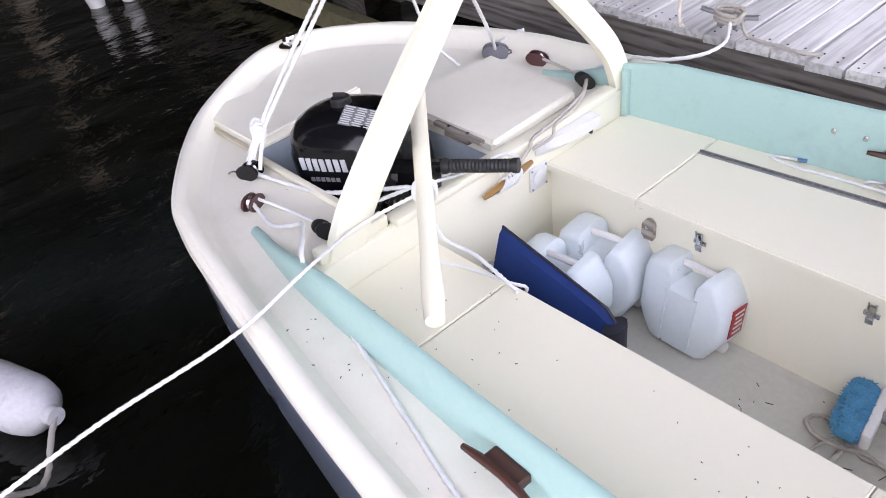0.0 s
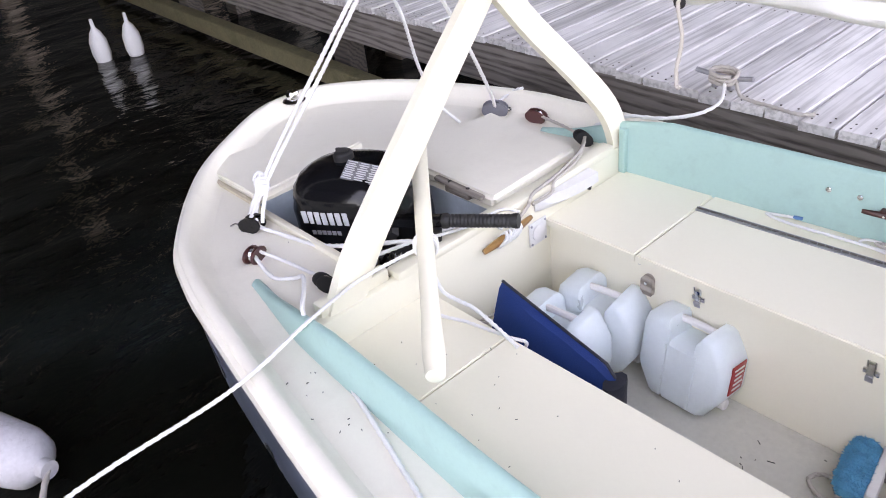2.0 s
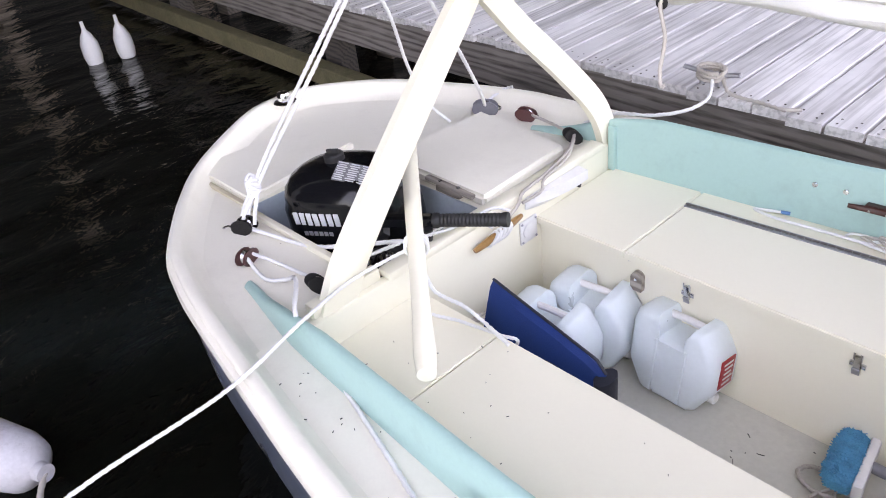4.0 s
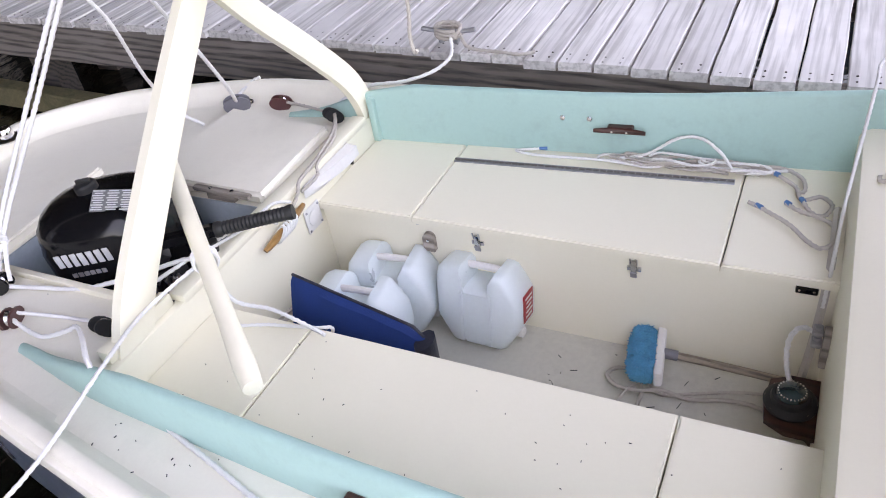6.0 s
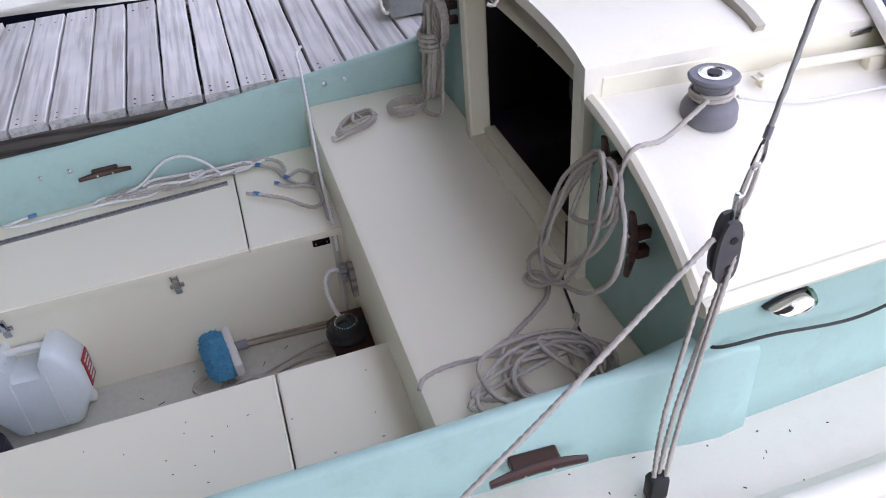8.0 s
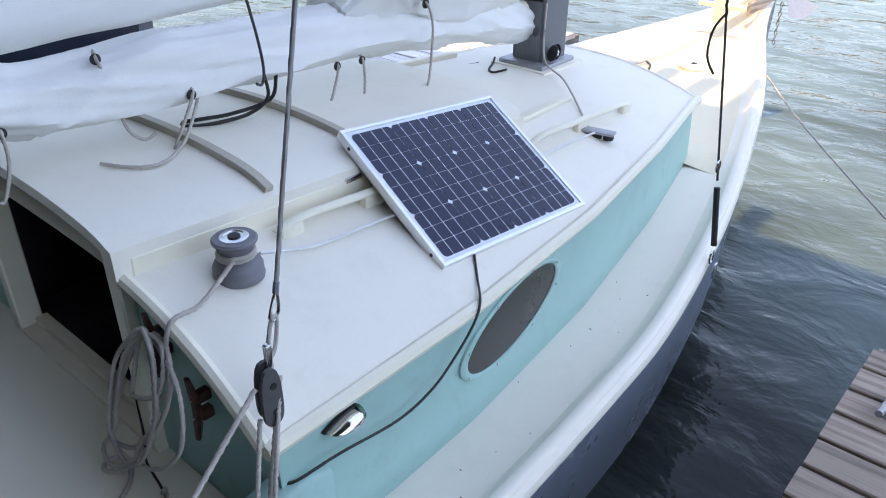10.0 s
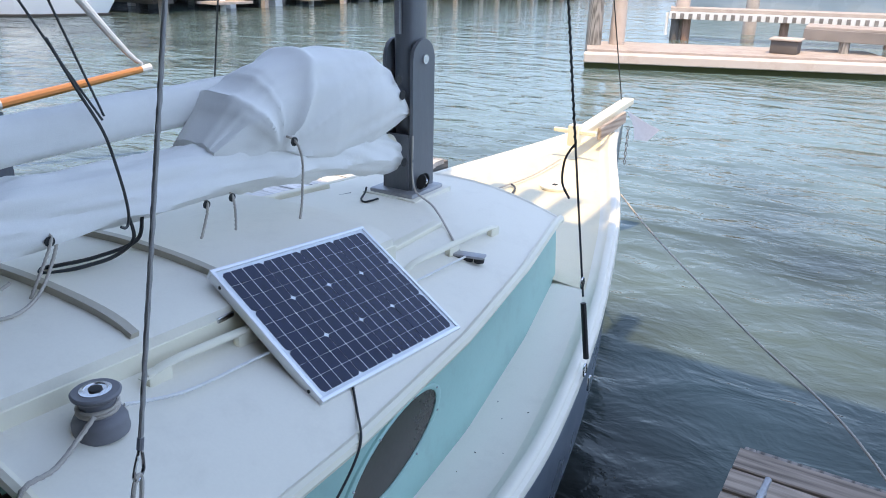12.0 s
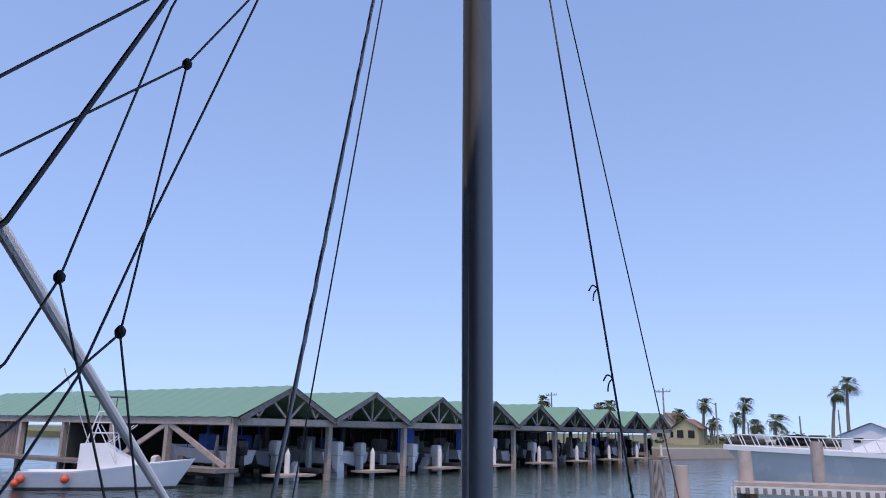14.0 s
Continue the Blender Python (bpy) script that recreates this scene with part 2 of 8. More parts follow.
TRUNK = material("palm_trunk", (0.22, 0.18, 0.15), 0.9, vary=0.2)
NAVYHULL = material("navy_hull", (0.012, 0.018, 0.035), 0.2, vary=0.1)
BLUETARP = material("blue_tarpaulin", (0.01, 0.07, 0.33), 0.5, vary=0.2)
TERRA = material("terracotta_roof", (0.30, 0.17, 0.12), 0.8, vary=0.15)
YELLOWP = material("yellow_paint", (0.42, 0.37, 0.22), 0.7)
ORANGEB = material("orange_buoy", (0.75, 0.12, 0.05), 0.5)
GREENLENS = material("green_lens", (0.005, 0.10, 0.05), 0.1, coat=0.6)
WATER = water_material()


# ---- mesh helpers ----
BASE = {}


def finish(name, bm, mat, origin, smooth=True, angle=35):
    bmesh.ops.recalc_face_normals(bm, faces=bm.faces)
    bmesh.ops.translate(bm, verts=bm.verts, vec=-Vector(origin))
    me = bpy.data.meshes.new(name)
    if smooth:
        for f in bm.faces:
            f.smooth = True
        lim = radians(angle)
        for e in bm.edges:
            if len(e.link_faces) == 2 and e.calc_face_angle(0) > lim:
                e.smooth = False
    bm.to_mesh(me)
    bm.free()
    for mm in (mat if isinstance(mat, (list, tuple)) else [mat]):
        me.materials.append(mm)
    return me


def group(name, at, label, category, grp="", kind=""):
    """An empty that carries a thing's parts."""
    ob = new(name)
    ob.empty_display_size = 0.1
    ob.location = at
    BASE[ob] = Vector(at)
    return tagged(ob, label, category, grp, kind)


def part(name, bm, mat, parent, label="", smooth=True, angle=35):
    origin = BASE[parent]
    ob = new(name, finish(name, bm, mat, origin, smooth, angle))
    ob.parent = parent
    BASE[ob] = origin
    return tagged(ob, label)


def thing(name, bm, mat, label, category, grp="", kind="", smooth=True, angle=35):
    lo = [min(v.co[i] for v in bm.verts) for i in range(3)]
    hi = [max(v.co[i] for v in bm.verts) for i in range(3)]
    at = Vector(((lo[0] + hi[0]) / 2, (lo[1] + hi[1]) / 2, lo[2]))
    ob = new(name, finish(name, bm, mat, at, smooth, angle))
    ob.location = at
    BASE[ob] = at
    return tagged(ob, label, category, grp, kind)


def box(bm, c, s, bevel=0.0, m=None, seg=2, mi=0):
    """A bevelled box round c with sides s, turned by m about its middle."""
    r = bmesh.ops.create_cube(bm, size=1)
    vs = r["verts"]
    bmesh.ops.scale(bm, vec=s, verts=vs)
    if bevel:
        es = list({e for v in vs for e in v.link_edges})
        r2 = bmesh.ops.bevel(bm, geom=es, offset=bevel, segments=seg, affect="EDGES", profile=0.5)
        vs = list({v for f in r2["faces"] for v in f.verts} | {v for v in vs if v.is_valid})
        todo, seen = list(vs), set(vs)
        while todo:
            v = todo.pop()
            for e in v.link_edges:
                o = e.other_vert(v)
                if o not in seen:
                    seen.add(o)
                    todo.append(o)
        vs = list(seen)
    if m is not None:
        bmesh.ops.transform(bm, matrix=m, verts=vs)
    bmesh.ops.translate(bm, vec=c, verts=vs)
    if mi:
        for f in {f for v in vs for f in v.link_faces}:
            f.material_index = mi
    return vs


def span(bm, a, b, bevel=0.0):
    """A box from corner a to corner b."""
    a, b = Vector(a), Vector(b)
    return box(bm, (a + b) / 2, [abs(b[i] - a[i]) for i in range(3)], bevel)


def smooth_line(pts, per=6, closed=False):
    p = [Vector(q) for q in pts]
    n, out = len(p), []
    for i in range(n if closed else n - 1):
        if closed:
            a, b, c, d = p[i - 1], p[i], p[(i + 1) % n], p[(i + 2) % n]
        else:
            a, b, c, d = p[max(i - 1, 0)], p[i], p[i + 1], p[min(i + 2, n - 1)]
        for k in range(per):
            t = k / per
            out.append(0.5 * ((2 * b) + (c - a) * t + (2 * a - 5 * b + 4 * c - d) * t * t + (3 * b - a - 3 * c + d) * t ** 3))
    if not closed:
        out.append(p[-1])
    return out


def frames_along(pts, closed=False):
    n = len(pts)
    tang = []
    for i in range(n):
        a = pts[i - 1] if (i or closed) else pts[i]
        b = pts[(i + 1) % n] if (i < n - 1 or closed) else pts[i]
        d = b - a
        tang.append(d.normalized() if d.length > 1e-9 else Vector((0, 0, 1)))
    ref = Vector((0, 0, 1)) if abs(tang[0].z) < 0.9 else Vector((1, 0, 0))
    u = (ref - tang[0] * ref.dot(tang[0])).normalized()
    res = []
    for t in tang:
        u = u - t * u.dot(t)
        u = u.normalized() if u.length > 1e-6 else t.orthogonal().normalized()
        res.append((t, u, t.cross(u)))
    return res


def sweep(bm, pts, section, closed=False, caps=True):
    """Sweep a ring of (u, v) offsets, or a function of the step and the way run, along points."""
    pts = [Vector(p) for p in pts]
    fr = frames_along(pts, closed)
    rings, run = [], 0.0
    for i, (p, (t, u, v)) in enumerate(zip(pts, fr)):
        if i:
            run += (p - pts[i - 1]).length
        sec = section(i / max(1, len(pts) - 1), run) if callable(section) else section
        rings.append([bm.verts.new(p + u * a + v * b) for a, b in sec])
    k = len(rings[0])
    pairs = list(zip(rings, rings[1:])) + ([(rings[-1], rings[0])] if closed else [])
    for r0, r1 in pairs:
        for j in range(k):
            bm.faces.new((r0[j], r0[(j + 1) % k], r1[(j + 1) % k], r1[j]))
    if caps and not closed:
        bm.faces.new(rings[0][::-1])
        bm.faces.new(rings[-1])


def circle(r, k=8):
    return [(r * math.cos(2 * math.pi * i / k), r * math.sin(2 * math.pi * i / k)) for i in range(k)]


def tube(bm, pts, r, k=8, closed=False, per=0):
    sweep(bm, smooth_line(pts, per, closed) if per else pts, circle(r, k) if not callable(r) else (lambda f, run: circle(r(f), k)), closed)


def laid(bm, pts, r, per=8, closed=False, lay=None):
    """Three-strand laid rope along smoothed points."""
    line = smooth_line(pts, per, closed)
    out, step = [line[0]], 1.1 * r
    for a, b in zip(line, line[1:]):
        m = max(1, min(40, int((b - a).length / step)))
        out += [a.lerp(b, (j + 1) / m) for j in range(m)]
    lay = lay or 2 * math.pi / (9.0 * r)

    def sec(f, run):
        res = []
        for i in range(9):
            th = 2 * math.pi * i / 9
            rr = r * (0.86 + 0.22 * math.cos(3 * (th - run * lay)))
            res.append((rr * math.cos(th), rr * math.sin(th)))
        return res
    sweep(bm, out, sec, closed and False)


def lathe(bm, prof, at=(0, 0, 0), seg=20, m=None):
    """Turn a profile of (radius, height) about the z axis."""
    vs, rings = [], []
    for r, z in prof:
        ring = [bm.verts.new((r * math.cos(2 * math.pi * i / seg), r * math.sin(2 * math.pi * i / seg), z)) for i in range(seg)]
        rings.append(ring)
        vs += ring
    for a, b in zip(rings, rings[1:]):
        for i in range(seg):
            bm.faces.new((a[i], a[(i + 1) % seg], b[(i + 1) % seg], b[i]))
    bm.faces.new(rings[0][::-1])
    bm.faces.new(rings[-1])
    if m is not None:
        bmesh.ops.transform(bm, matrix=m, verts=vs)
    bmesh.ops.translate(bm, vec=at, verts=vs)


def loft(bm, rings, closed_ring=False, cap=False):
    vr = [[bm.verts.new(p) for p in r] for r in rings]
    k = len(vr[0])
    for a, b in zip(vr, vr[1:]):
        for j in range(k if closed_ring else k - 1):
            bm.faces.new((a[j], a[(j + 1) % k], b[(j + 1) % k], b[j]))
    if cap:
        bm.faces.new(vr[0][::-1])
        bm.faces.new(vr[-1])
    return vr


def prism(bm, outline, a, b, axis="z"):
    """Extrude a flat outline of two coordinates between a and b along an axis."""
    def at(p, h):
        return {"z": (p[0], p[1], h), "y": (p[0], h, p[1]), "x": (h, p[0], p[1])}[axis]
    lo = [bm.verts.new(at(p, a)) for p in outline]
    hi = [bm.verts.new(at(p, b)) for p in outline]
    k = len(outline)
    bm.faces.new(lo[::-1])
    bm.faces.new(hi)
    for i in range(k):
        bm.faces.new((lo[i], lo[(i + 1) % k], hi[(i + 1) % k], hi[i]))


def beam(bm, a, b, w, h, bevel=0.0):
    """A squared timber from a to b, w wide and h high."""
    a, b = Vector(a), Vector(b)
    d = b - a
    t = d.normalized()
    up = Vector((0, 0, 1)) if abs(t.z) < 0.95 else Vector((0, 1, 0))
    side = t.cross(up).normalized()
    up = side.cross(t)
    m = Matrix((t, side, up)).transposed().to_4x4()
    box(bm, (a + b) / 2, (d.length, w, h), bevel, m, seg=1)


def lerp_table(tab, x):
    if x <= tab[0][0]:
        return tab[0][1]
    for (x0, y0), (x1, y1) in zip(tab, tab[1:]):
        if x <= x1:
            return y0 + (y1 - y0) * (x - x0) / (x1 - x0)
    return tab[-1][1]


def B():
    return bmesh.new()


# ---- the boat's lines: x towards the bow, y to port, z up from the water ----
HALF = [(-2.03, 0.0), (-2.01, 0.15), (-1.90, 0.325), (-1.67, 0.57), (-1.41, 0.73), (-1.12, 0.87), (-0.90, 0.93), (-0.58, 0.99), (-0.25, 1.045), (0.18, 1.11), (1.0, 1.20), (2.1, 1.265), (2.9, 1.25), (3.4, 1.21), (4.17, 1.06), (5.01, 0.83), (5.65, 0.62), (6.64, 0.23), (7.40, 0.012)]
HL = [(p.x, max(0.0, p.y)) for p in smooth_line([(x, y, 0) for x, y in HALF], 5)]


def sheer(x):
    return 0.72 + 0.42 * (max(0.0, x - 1.5) / 6) ** 2


def deckz(x):
    return sheer(x) - 0.065


# the stern sits a little to port of the centre line
STERN = [(-2.05, 0.20), (-1.90, 0.17), (-1.67, 0.115), (-1.41, 0.06), (-1.10, 0.015), (-0.80, 0.0)]


def stern_y(x):
    return lerp_table(STERN, x)


def half_at(x):
    return lerp_table(HL, x)


CAB = [(1.93, 0.955), (2.6, 0.945), (3.3, 0.885), (4.0, 0.77), (4.62, 0.635)]


def cab_half(x):
    return lerp_table(CAB, x)


def roofz(x, y):
    crown = 1.300 - 0.042 * (x - 1.95)
    edge = 1.066 + 0.002 * (x - 1.95)
    round_off = 3.6 - 1.5 * max(0.0, min(1.0, (x - 1.95) / 1.0))
    return edge + (crown - edge) * (1 - abs(y / cab_half(x)) ** round_off)


COAM = [(-0.77, 0.725), (-0.38, 0.795), (0.37, 0.845), (1.34, 0.905), (2.14, 0.955)]
COAM_TOP = [(-0.80, 0.665), (-0.62, 0.69), (-0.40, 0.765), (-0.2, 0.80), (0.5, 0.82), (1.4, 0.88), (1.9, 0.925), (1.99, 0.945), (2.03, 0.94), (2.055, 0.915)]


def coam(x):
    return lerp_table(COAM, x)


# the port side deck is the narrower one
PORT_CUT = [(-0.9, 0.0), (-0.2, 0.09), (0.4, 0.14), (2.2, 0.14), (3.5, 0.08), (5.0, 0.0)]


def side_half(x, sgn):
    return half_at(x) - (lerp_table(PORT_CUT, x) if sgn > 0 else 0.0)


boat = group("sailboat", (1.5, 0, 0), "cream and aqua painted wooden sailboat moored beside the dock", "sailboat")

# hull skin, both sides in one sheet
bm = B()
rings = []
for sgn in (-1, 1):
    for x, b in (HL if sgn < 0 else HL[::-1]):
        s = sheer(x)
        b = side_half(x, sgn) if b > 0.03 else b
        k = 1 - 0.35 * max(0, (x - 5) / 2.4) ** 2
        c = stern_y(x)
        rings.append([(x, c + sgn * (b - 0.016 if b > 0.03 else b), s - 0.02), (x - 0.004, c + sgn * (b - 0.014 if b > 0.03 else b), s - 0.10), (x * 0.995, c + sgn * b * 0.97 * k, 0.30), (x * 0.97, c + sgn * b * 0.88 * k, -0.02), (x * 0.9, c + sgn * b * 0.5 * k, -0.35)])
loft(bm, rings)
part("hull", bm, HULLG, boat, "slate grey painted hull side")

# rub rail and toe rail round the sheer
for sgn, nm in ((-1, "gunwale"), (1, "gunwale")):
    bm = B()
    rr = []
    for i, (x, b) in enumerate(HL):
        s = sheer(x)
        q = lambda o: max(b - o, 0.0)
        # offsets run inwards along the outline's normal
        j0, j1 = HL[max(i - 1, 0)], HL[min(i + 1, len(HL) - 1)]
        tx, ty = j1[0] - j0[0], j1[1] - j0[1]
        ln = math.hypot(tx, ty) or 1
        nx, ny = ty / ln, -tx / ln
        if i == 0:
            nx, ny = 1.0, 0.0
        ring = []
        for o, dz in ((0.006, -0.055), (-0.003, -0.035), (0.004, -0.012), (0.020, -0.006), (0.022, 0.006), (0.030, 0.012), (0.055, 0.010), (0.064, 0.0), (0.074, -0.035), (0.10, -0.060), (0.125, -0.066), (0.04, -0.085)):
            yy = b + ny * o - (lerp_table(PORT_CUT, x) if sgn > 0 else 0.0)
            ring.append((x + nx * o, stern_y(x) + sgn * max(yy, 0.0), s + dz))
        rr.append(ring)
    loft(bm, rr, closed_ring=True)
    part("gunwale", bm, WHITE, boat, "cream white moulded gunwale", angle=50)

# side decks
for sgn in (-1, 1):
    bm = B()
    xs = [-0.44 + i * 0.1 for i in range(52)]
    rr = []
    for x in xs:
        inner = coam(x) if x < 2.0 else min(coam(x), cab_half(x) + 0.01)
        if x > 2.0:
            inner = cab_half(min(x, 4.62)) - 0.02
        out = max(side_half(x, sgn) - 0.075, inner + 0.01)
        z = deckz(x)
        rr.append([(x, sgn * (inner + (out - inner) * f), z + 0.008 * math.sin(math.pi * f)) for f in (0, 0.33, 0.66, 1)])
    loft(bm, rr)
    part("side_deck", bm, WHITE, boat)

# foredeck, cambered; its colour is tinted yellow for the warm sun
bm = B()
rr = []
for i in range(29):
    x = 4.55 + i * 0.1
    out = max(half_at(x) - 0.075, 0.004)
    z = deckz(x)
    rr.append([(x, out * f, z + 0.05 * (out / 0.9) * (1 - f * f)) for f in (-1, -0.66, -0.33, 0, 0.33, 0.66, 1)])
loft(bm, rr)
part("foredeck", bm, material("sun_warmed_deck_paint", (0.78, 0.70, 0.52), 0.6, vary=0.04, scale=3, grain=120, bump=0.08, dirt=(0.55, 0.46, 0.30), dirt_amount=0.35), boat, "white foredeck tinted warm for the sunlight on it")

# after deck with the motor well left open
WELLB = material("pale_blue_well", (0.42, 0.50, 0.55), 0.5, vary=0.08)
WELL = (-1.25, -0.43, -0.45, 0.09)
bm = B()
xs = sorted([x for x, b in HL if x < -0.42] + [-1.25, -0.42])
xs = sorted(set(xs))
for x0, x1 in zip(xs, xs[1:]):
    for lo, hi in ((-9, WELL[2]), (WELL[2], WELL[3]), (WELL[3], 9)):
        if (lo, hi) == WELL[2:] and x0 >= WELL[0] - 1e-6:
            continue
        p = []
        for x, flip in ((x0, 0), (x1, 1)):
            b = max(half_at(x) - 0.06, 0.0)
            a, c = max(lo, stern_y(x) - b), min(hi, stern_y(x) + b)
            p.append((a, c, x))
        (a0, c0, x0_), (a1, c1, x1_) = p
        if c0 - a0 < 1e-4 and c1 - a1 < 1e-4:
            continue
        if a0 > c0:
            a0 = c0 = (lo if lo > -5 else hi)
        quad = [bm.verts.new((xx, yy, 0.655)) for xx, yy in ((x0_, a0), (x0_, c0), (x1_, c1), (x1_, a1))]
        bm.faces.new(quad)
bmesh.ops.remove_doubles(bm, verts=bm.verts, dist=1e-4)
bmesh.ops.dissolve_degenerate(bm, edges=bm.edges, dist=1e-4)
part("after_deck", bm, WHITE, boat)
x0, x1, y0, y1 = WELL
for a, b in (((x0 - 0.03, y0 - 0.02, 0.0), (x1, y0, 0.652)), ((x0 - 0.03, y1, 0.0), (x1, y1 + 0.02, 0.652)), ((x0 - 0.03, y0, 0.0), (x0, y1, 0.652))):
    bm = B()
    span(bm, a, b)
    part("motor_well_side", bm, WELLB, boat, "pale blue motor well side")
bm = B()
span(bm, (-1.25, -0.475, 0.652), (-0.45, -0.45, 0.680), 0.006)
span(bm, (-0.475, -0.70, 0.652), (-0.43, -0.43, 0.705), 0.008)
part("well_coaming", bm, CREAM, boat)

# bulkhead across the after end of the cockpit
bm = B()
span(bm, (-0.445, -0.80, 0.06), (-0.405, 0.80, 0.662), 0.01)
part("after_bulkhead", bm, CREAM, boat)
bm = B()
span(bm, (-0.46, -0.42, 0.656), (-0.395, 0.72, 0.690), 0.010)
part("bulkhead_cap", bm, CREAM, boat)

# cockpit sole and well sides
SEAM = {-1: -0.036, 1: 0.0}
bm = B()
span(bm, (-0.42, -0.36, 0.06), (1.40, 0.36, 0.10))
part("cockpit_sole", bm, FLOORP, boat, "worn grey painted cockpit sole")
for sgn in (-1, 1):
    bm = B()
    span(bm, (-0.42, sgn * 0.325, 0.08), (1.40, sgn * 0.350, 0.520))
    part("locker_front", bm, CREAM, boat)
    for nm, a, b in (("bench_top", -0.405, SEAM[sgn] - 0.002), ("locker_lid", SEAM[sgn] + 0.002, 1.054), ("bench_top", 1.059, 1.40)):
        bm = B()
        ring = []
        n = 6
        xs = [a + (b - a) * i / n for i in range(n + 1)]
        top = [(x, sgn * (coam(x) - 0.01)) for x in xs]
        out = [(a, sgn * 0.30), (b, sgn * 0.30)] + top[::-1]
        prism(bm, out if sgn > 0 else out[::-1], 0.518, 0.55)
        es = [e for e in bm.edges if all(abs(v.co.z - 0.55) < 1e-4 for v in e.verts)]
        bmesh.ops.bevel(bm, geom=es, offset=0.005, segments=3, affect="EDGES")
        part(nm, bm, CREAM, boat, angle=50)

# bridge deck ahead of the footwell
bm = B()
prism(bm, [(1.38, 0.06), (1.38, 0.690), (1.392, 0.712), (1.415, 0.72), (1.97, 0.72), (1.97, 0.60), (1.44, 0.60), (1.44, 0.06)], -0.915, 0.895, "y")
part("bridge_deck", bm, CREAM, boat, "glossy cream bridge deck")

# cockpit coamings
for sgn in (-1, 1):
    bm = B()
    rr = []
    n = 44
    for i in range(n + 1):
        x = -0.78 + (2.055 + 0.78) * i / n
        if sgn > 0:
            x = min(x, 1.95) if i < n else 1.95
        c, top = coam(x), lerp_table(COAM_TOP, x) - (0.035 * max(0.0, min(1.0, x + 0.2)) if sgn > 0 else 0.0)
        bot = 0.50 if -0.40 < x < 2.0 else 0.63
        th = 0.032 if x < 1.75 else 0.032 + 0.055 * min(1, (x - 1.75) / 0.2)
        if i == n and sgn < 0:
            th *= 0.72
        w = [(x, c + th / 2 + 0.01, bot), (x, c + th / 2 + 0.004, top - 0.012), (x, c + th / 2 - 0.006, top - 0.002), (x, c, top + 0.002), (x, c - th / 2 + 0.006, top - 0.002), (x, c - th / 2, top - 0.012), (x, c - th / 2, bot)]
        rr.append([(p[0], sgn * p[1], p[2]) for p in w])
    loft(bm, rr, closed_ring=True, cap=True)
    part("coaming", bm, AQUA, boat, "aqua painted cockpit coaming", angle=50)

# cabin trunk: sides, front, after bulkhead with the companionway through it
cabin = part("cabin_side", (lambda bm: (loft(bm, [[(x, -cab_half(x) - 0.02, deckz(x) - 0.03), (x, -cab_half(x), 1.075)] for x in [1.93 + 0.05 * i for i in range(54)] + [4.62]]), bm)[1])(B()), AQUA, boat, "aqua painted cabin side")
part("cabin_side", (lambda bm: (loft(bm, [[(x, cab_half(x) + 0.02, deckz(x) - 0.03), (x, cab_half(x), 1.075)] for x in [1.93 + 0.05 * i for i in range(54)] + [4.62]]), bm)[1])(B()), AQUA, boat)
bm = B()
loft(bm, [[(4.62, y, deckz(4.62) - 0.02), (4.60, y, roofz(4.62, y) - 0.01)] for y in [-0.635 + 0.127 * i for i in range(11)]])
part("cabin_front", bm, WHITE, boat)
OPEN = (-0.385, 0.375)
for y0, y1 in ((-0.955, OPEN[0] - 0.05), (OPEN[1] + 0.05, 0.935)):
    bm = B()
    n = 10
    lo = [(y0 + (y1 - y0) * i / n) for i in range(n + 1)]
    outline = [(y, 0.60) for y in lo] + [(y, roofz(1.96, max(-0.95, min(0.95, y))) - 0.012) for y in lo[::-1]]
    prism(bm, outline, 1.93, 1.965, "x")
    part("cabin_bulkhead", bm, AQUA, boat, "aqua painted bulkhead beside the companionway")
bm = B()
beam(bm, (1.935, OPEN[0] - 0.03, 0.70), (1.935, OPEN[0] - 0.03, 1.335), 0.075, 0.055, 0.006)
beam(bm, (1.935, OPEN[1] + 0.03, 0.70), (1.935, OPEN[1] + 0.03, 1.335), 0.075, 0.055, 0.006)
span(bm, (1.898, OPEN[0] - 0.06, 0.717), (1.985, OPEN[1] + 0.06, 0.736), 0.005)
span(bm, (1.945, OPEN[0], 0.736), (1.985, OPEN[1], 0.762), 0.004)
part("companionway_frame", bm, CREAM, boat, "cream companionway frame")
# lining and berths near black: the closed cabin's shade is put into the colour
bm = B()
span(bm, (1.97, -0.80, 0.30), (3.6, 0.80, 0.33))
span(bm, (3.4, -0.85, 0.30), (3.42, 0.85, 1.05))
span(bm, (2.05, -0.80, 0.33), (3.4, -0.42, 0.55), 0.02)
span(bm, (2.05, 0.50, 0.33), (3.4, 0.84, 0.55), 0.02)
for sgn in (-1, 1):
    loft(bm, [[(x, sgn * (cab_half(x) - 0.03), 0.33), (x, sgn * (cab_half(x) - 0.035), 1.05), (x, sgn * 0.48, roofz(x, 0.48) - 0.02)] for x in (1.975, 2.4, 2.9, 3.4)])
part("cabin_interior", bm, material("shade_dark_lining", (0.075, 0.075, 0.085), 0.7), boat)

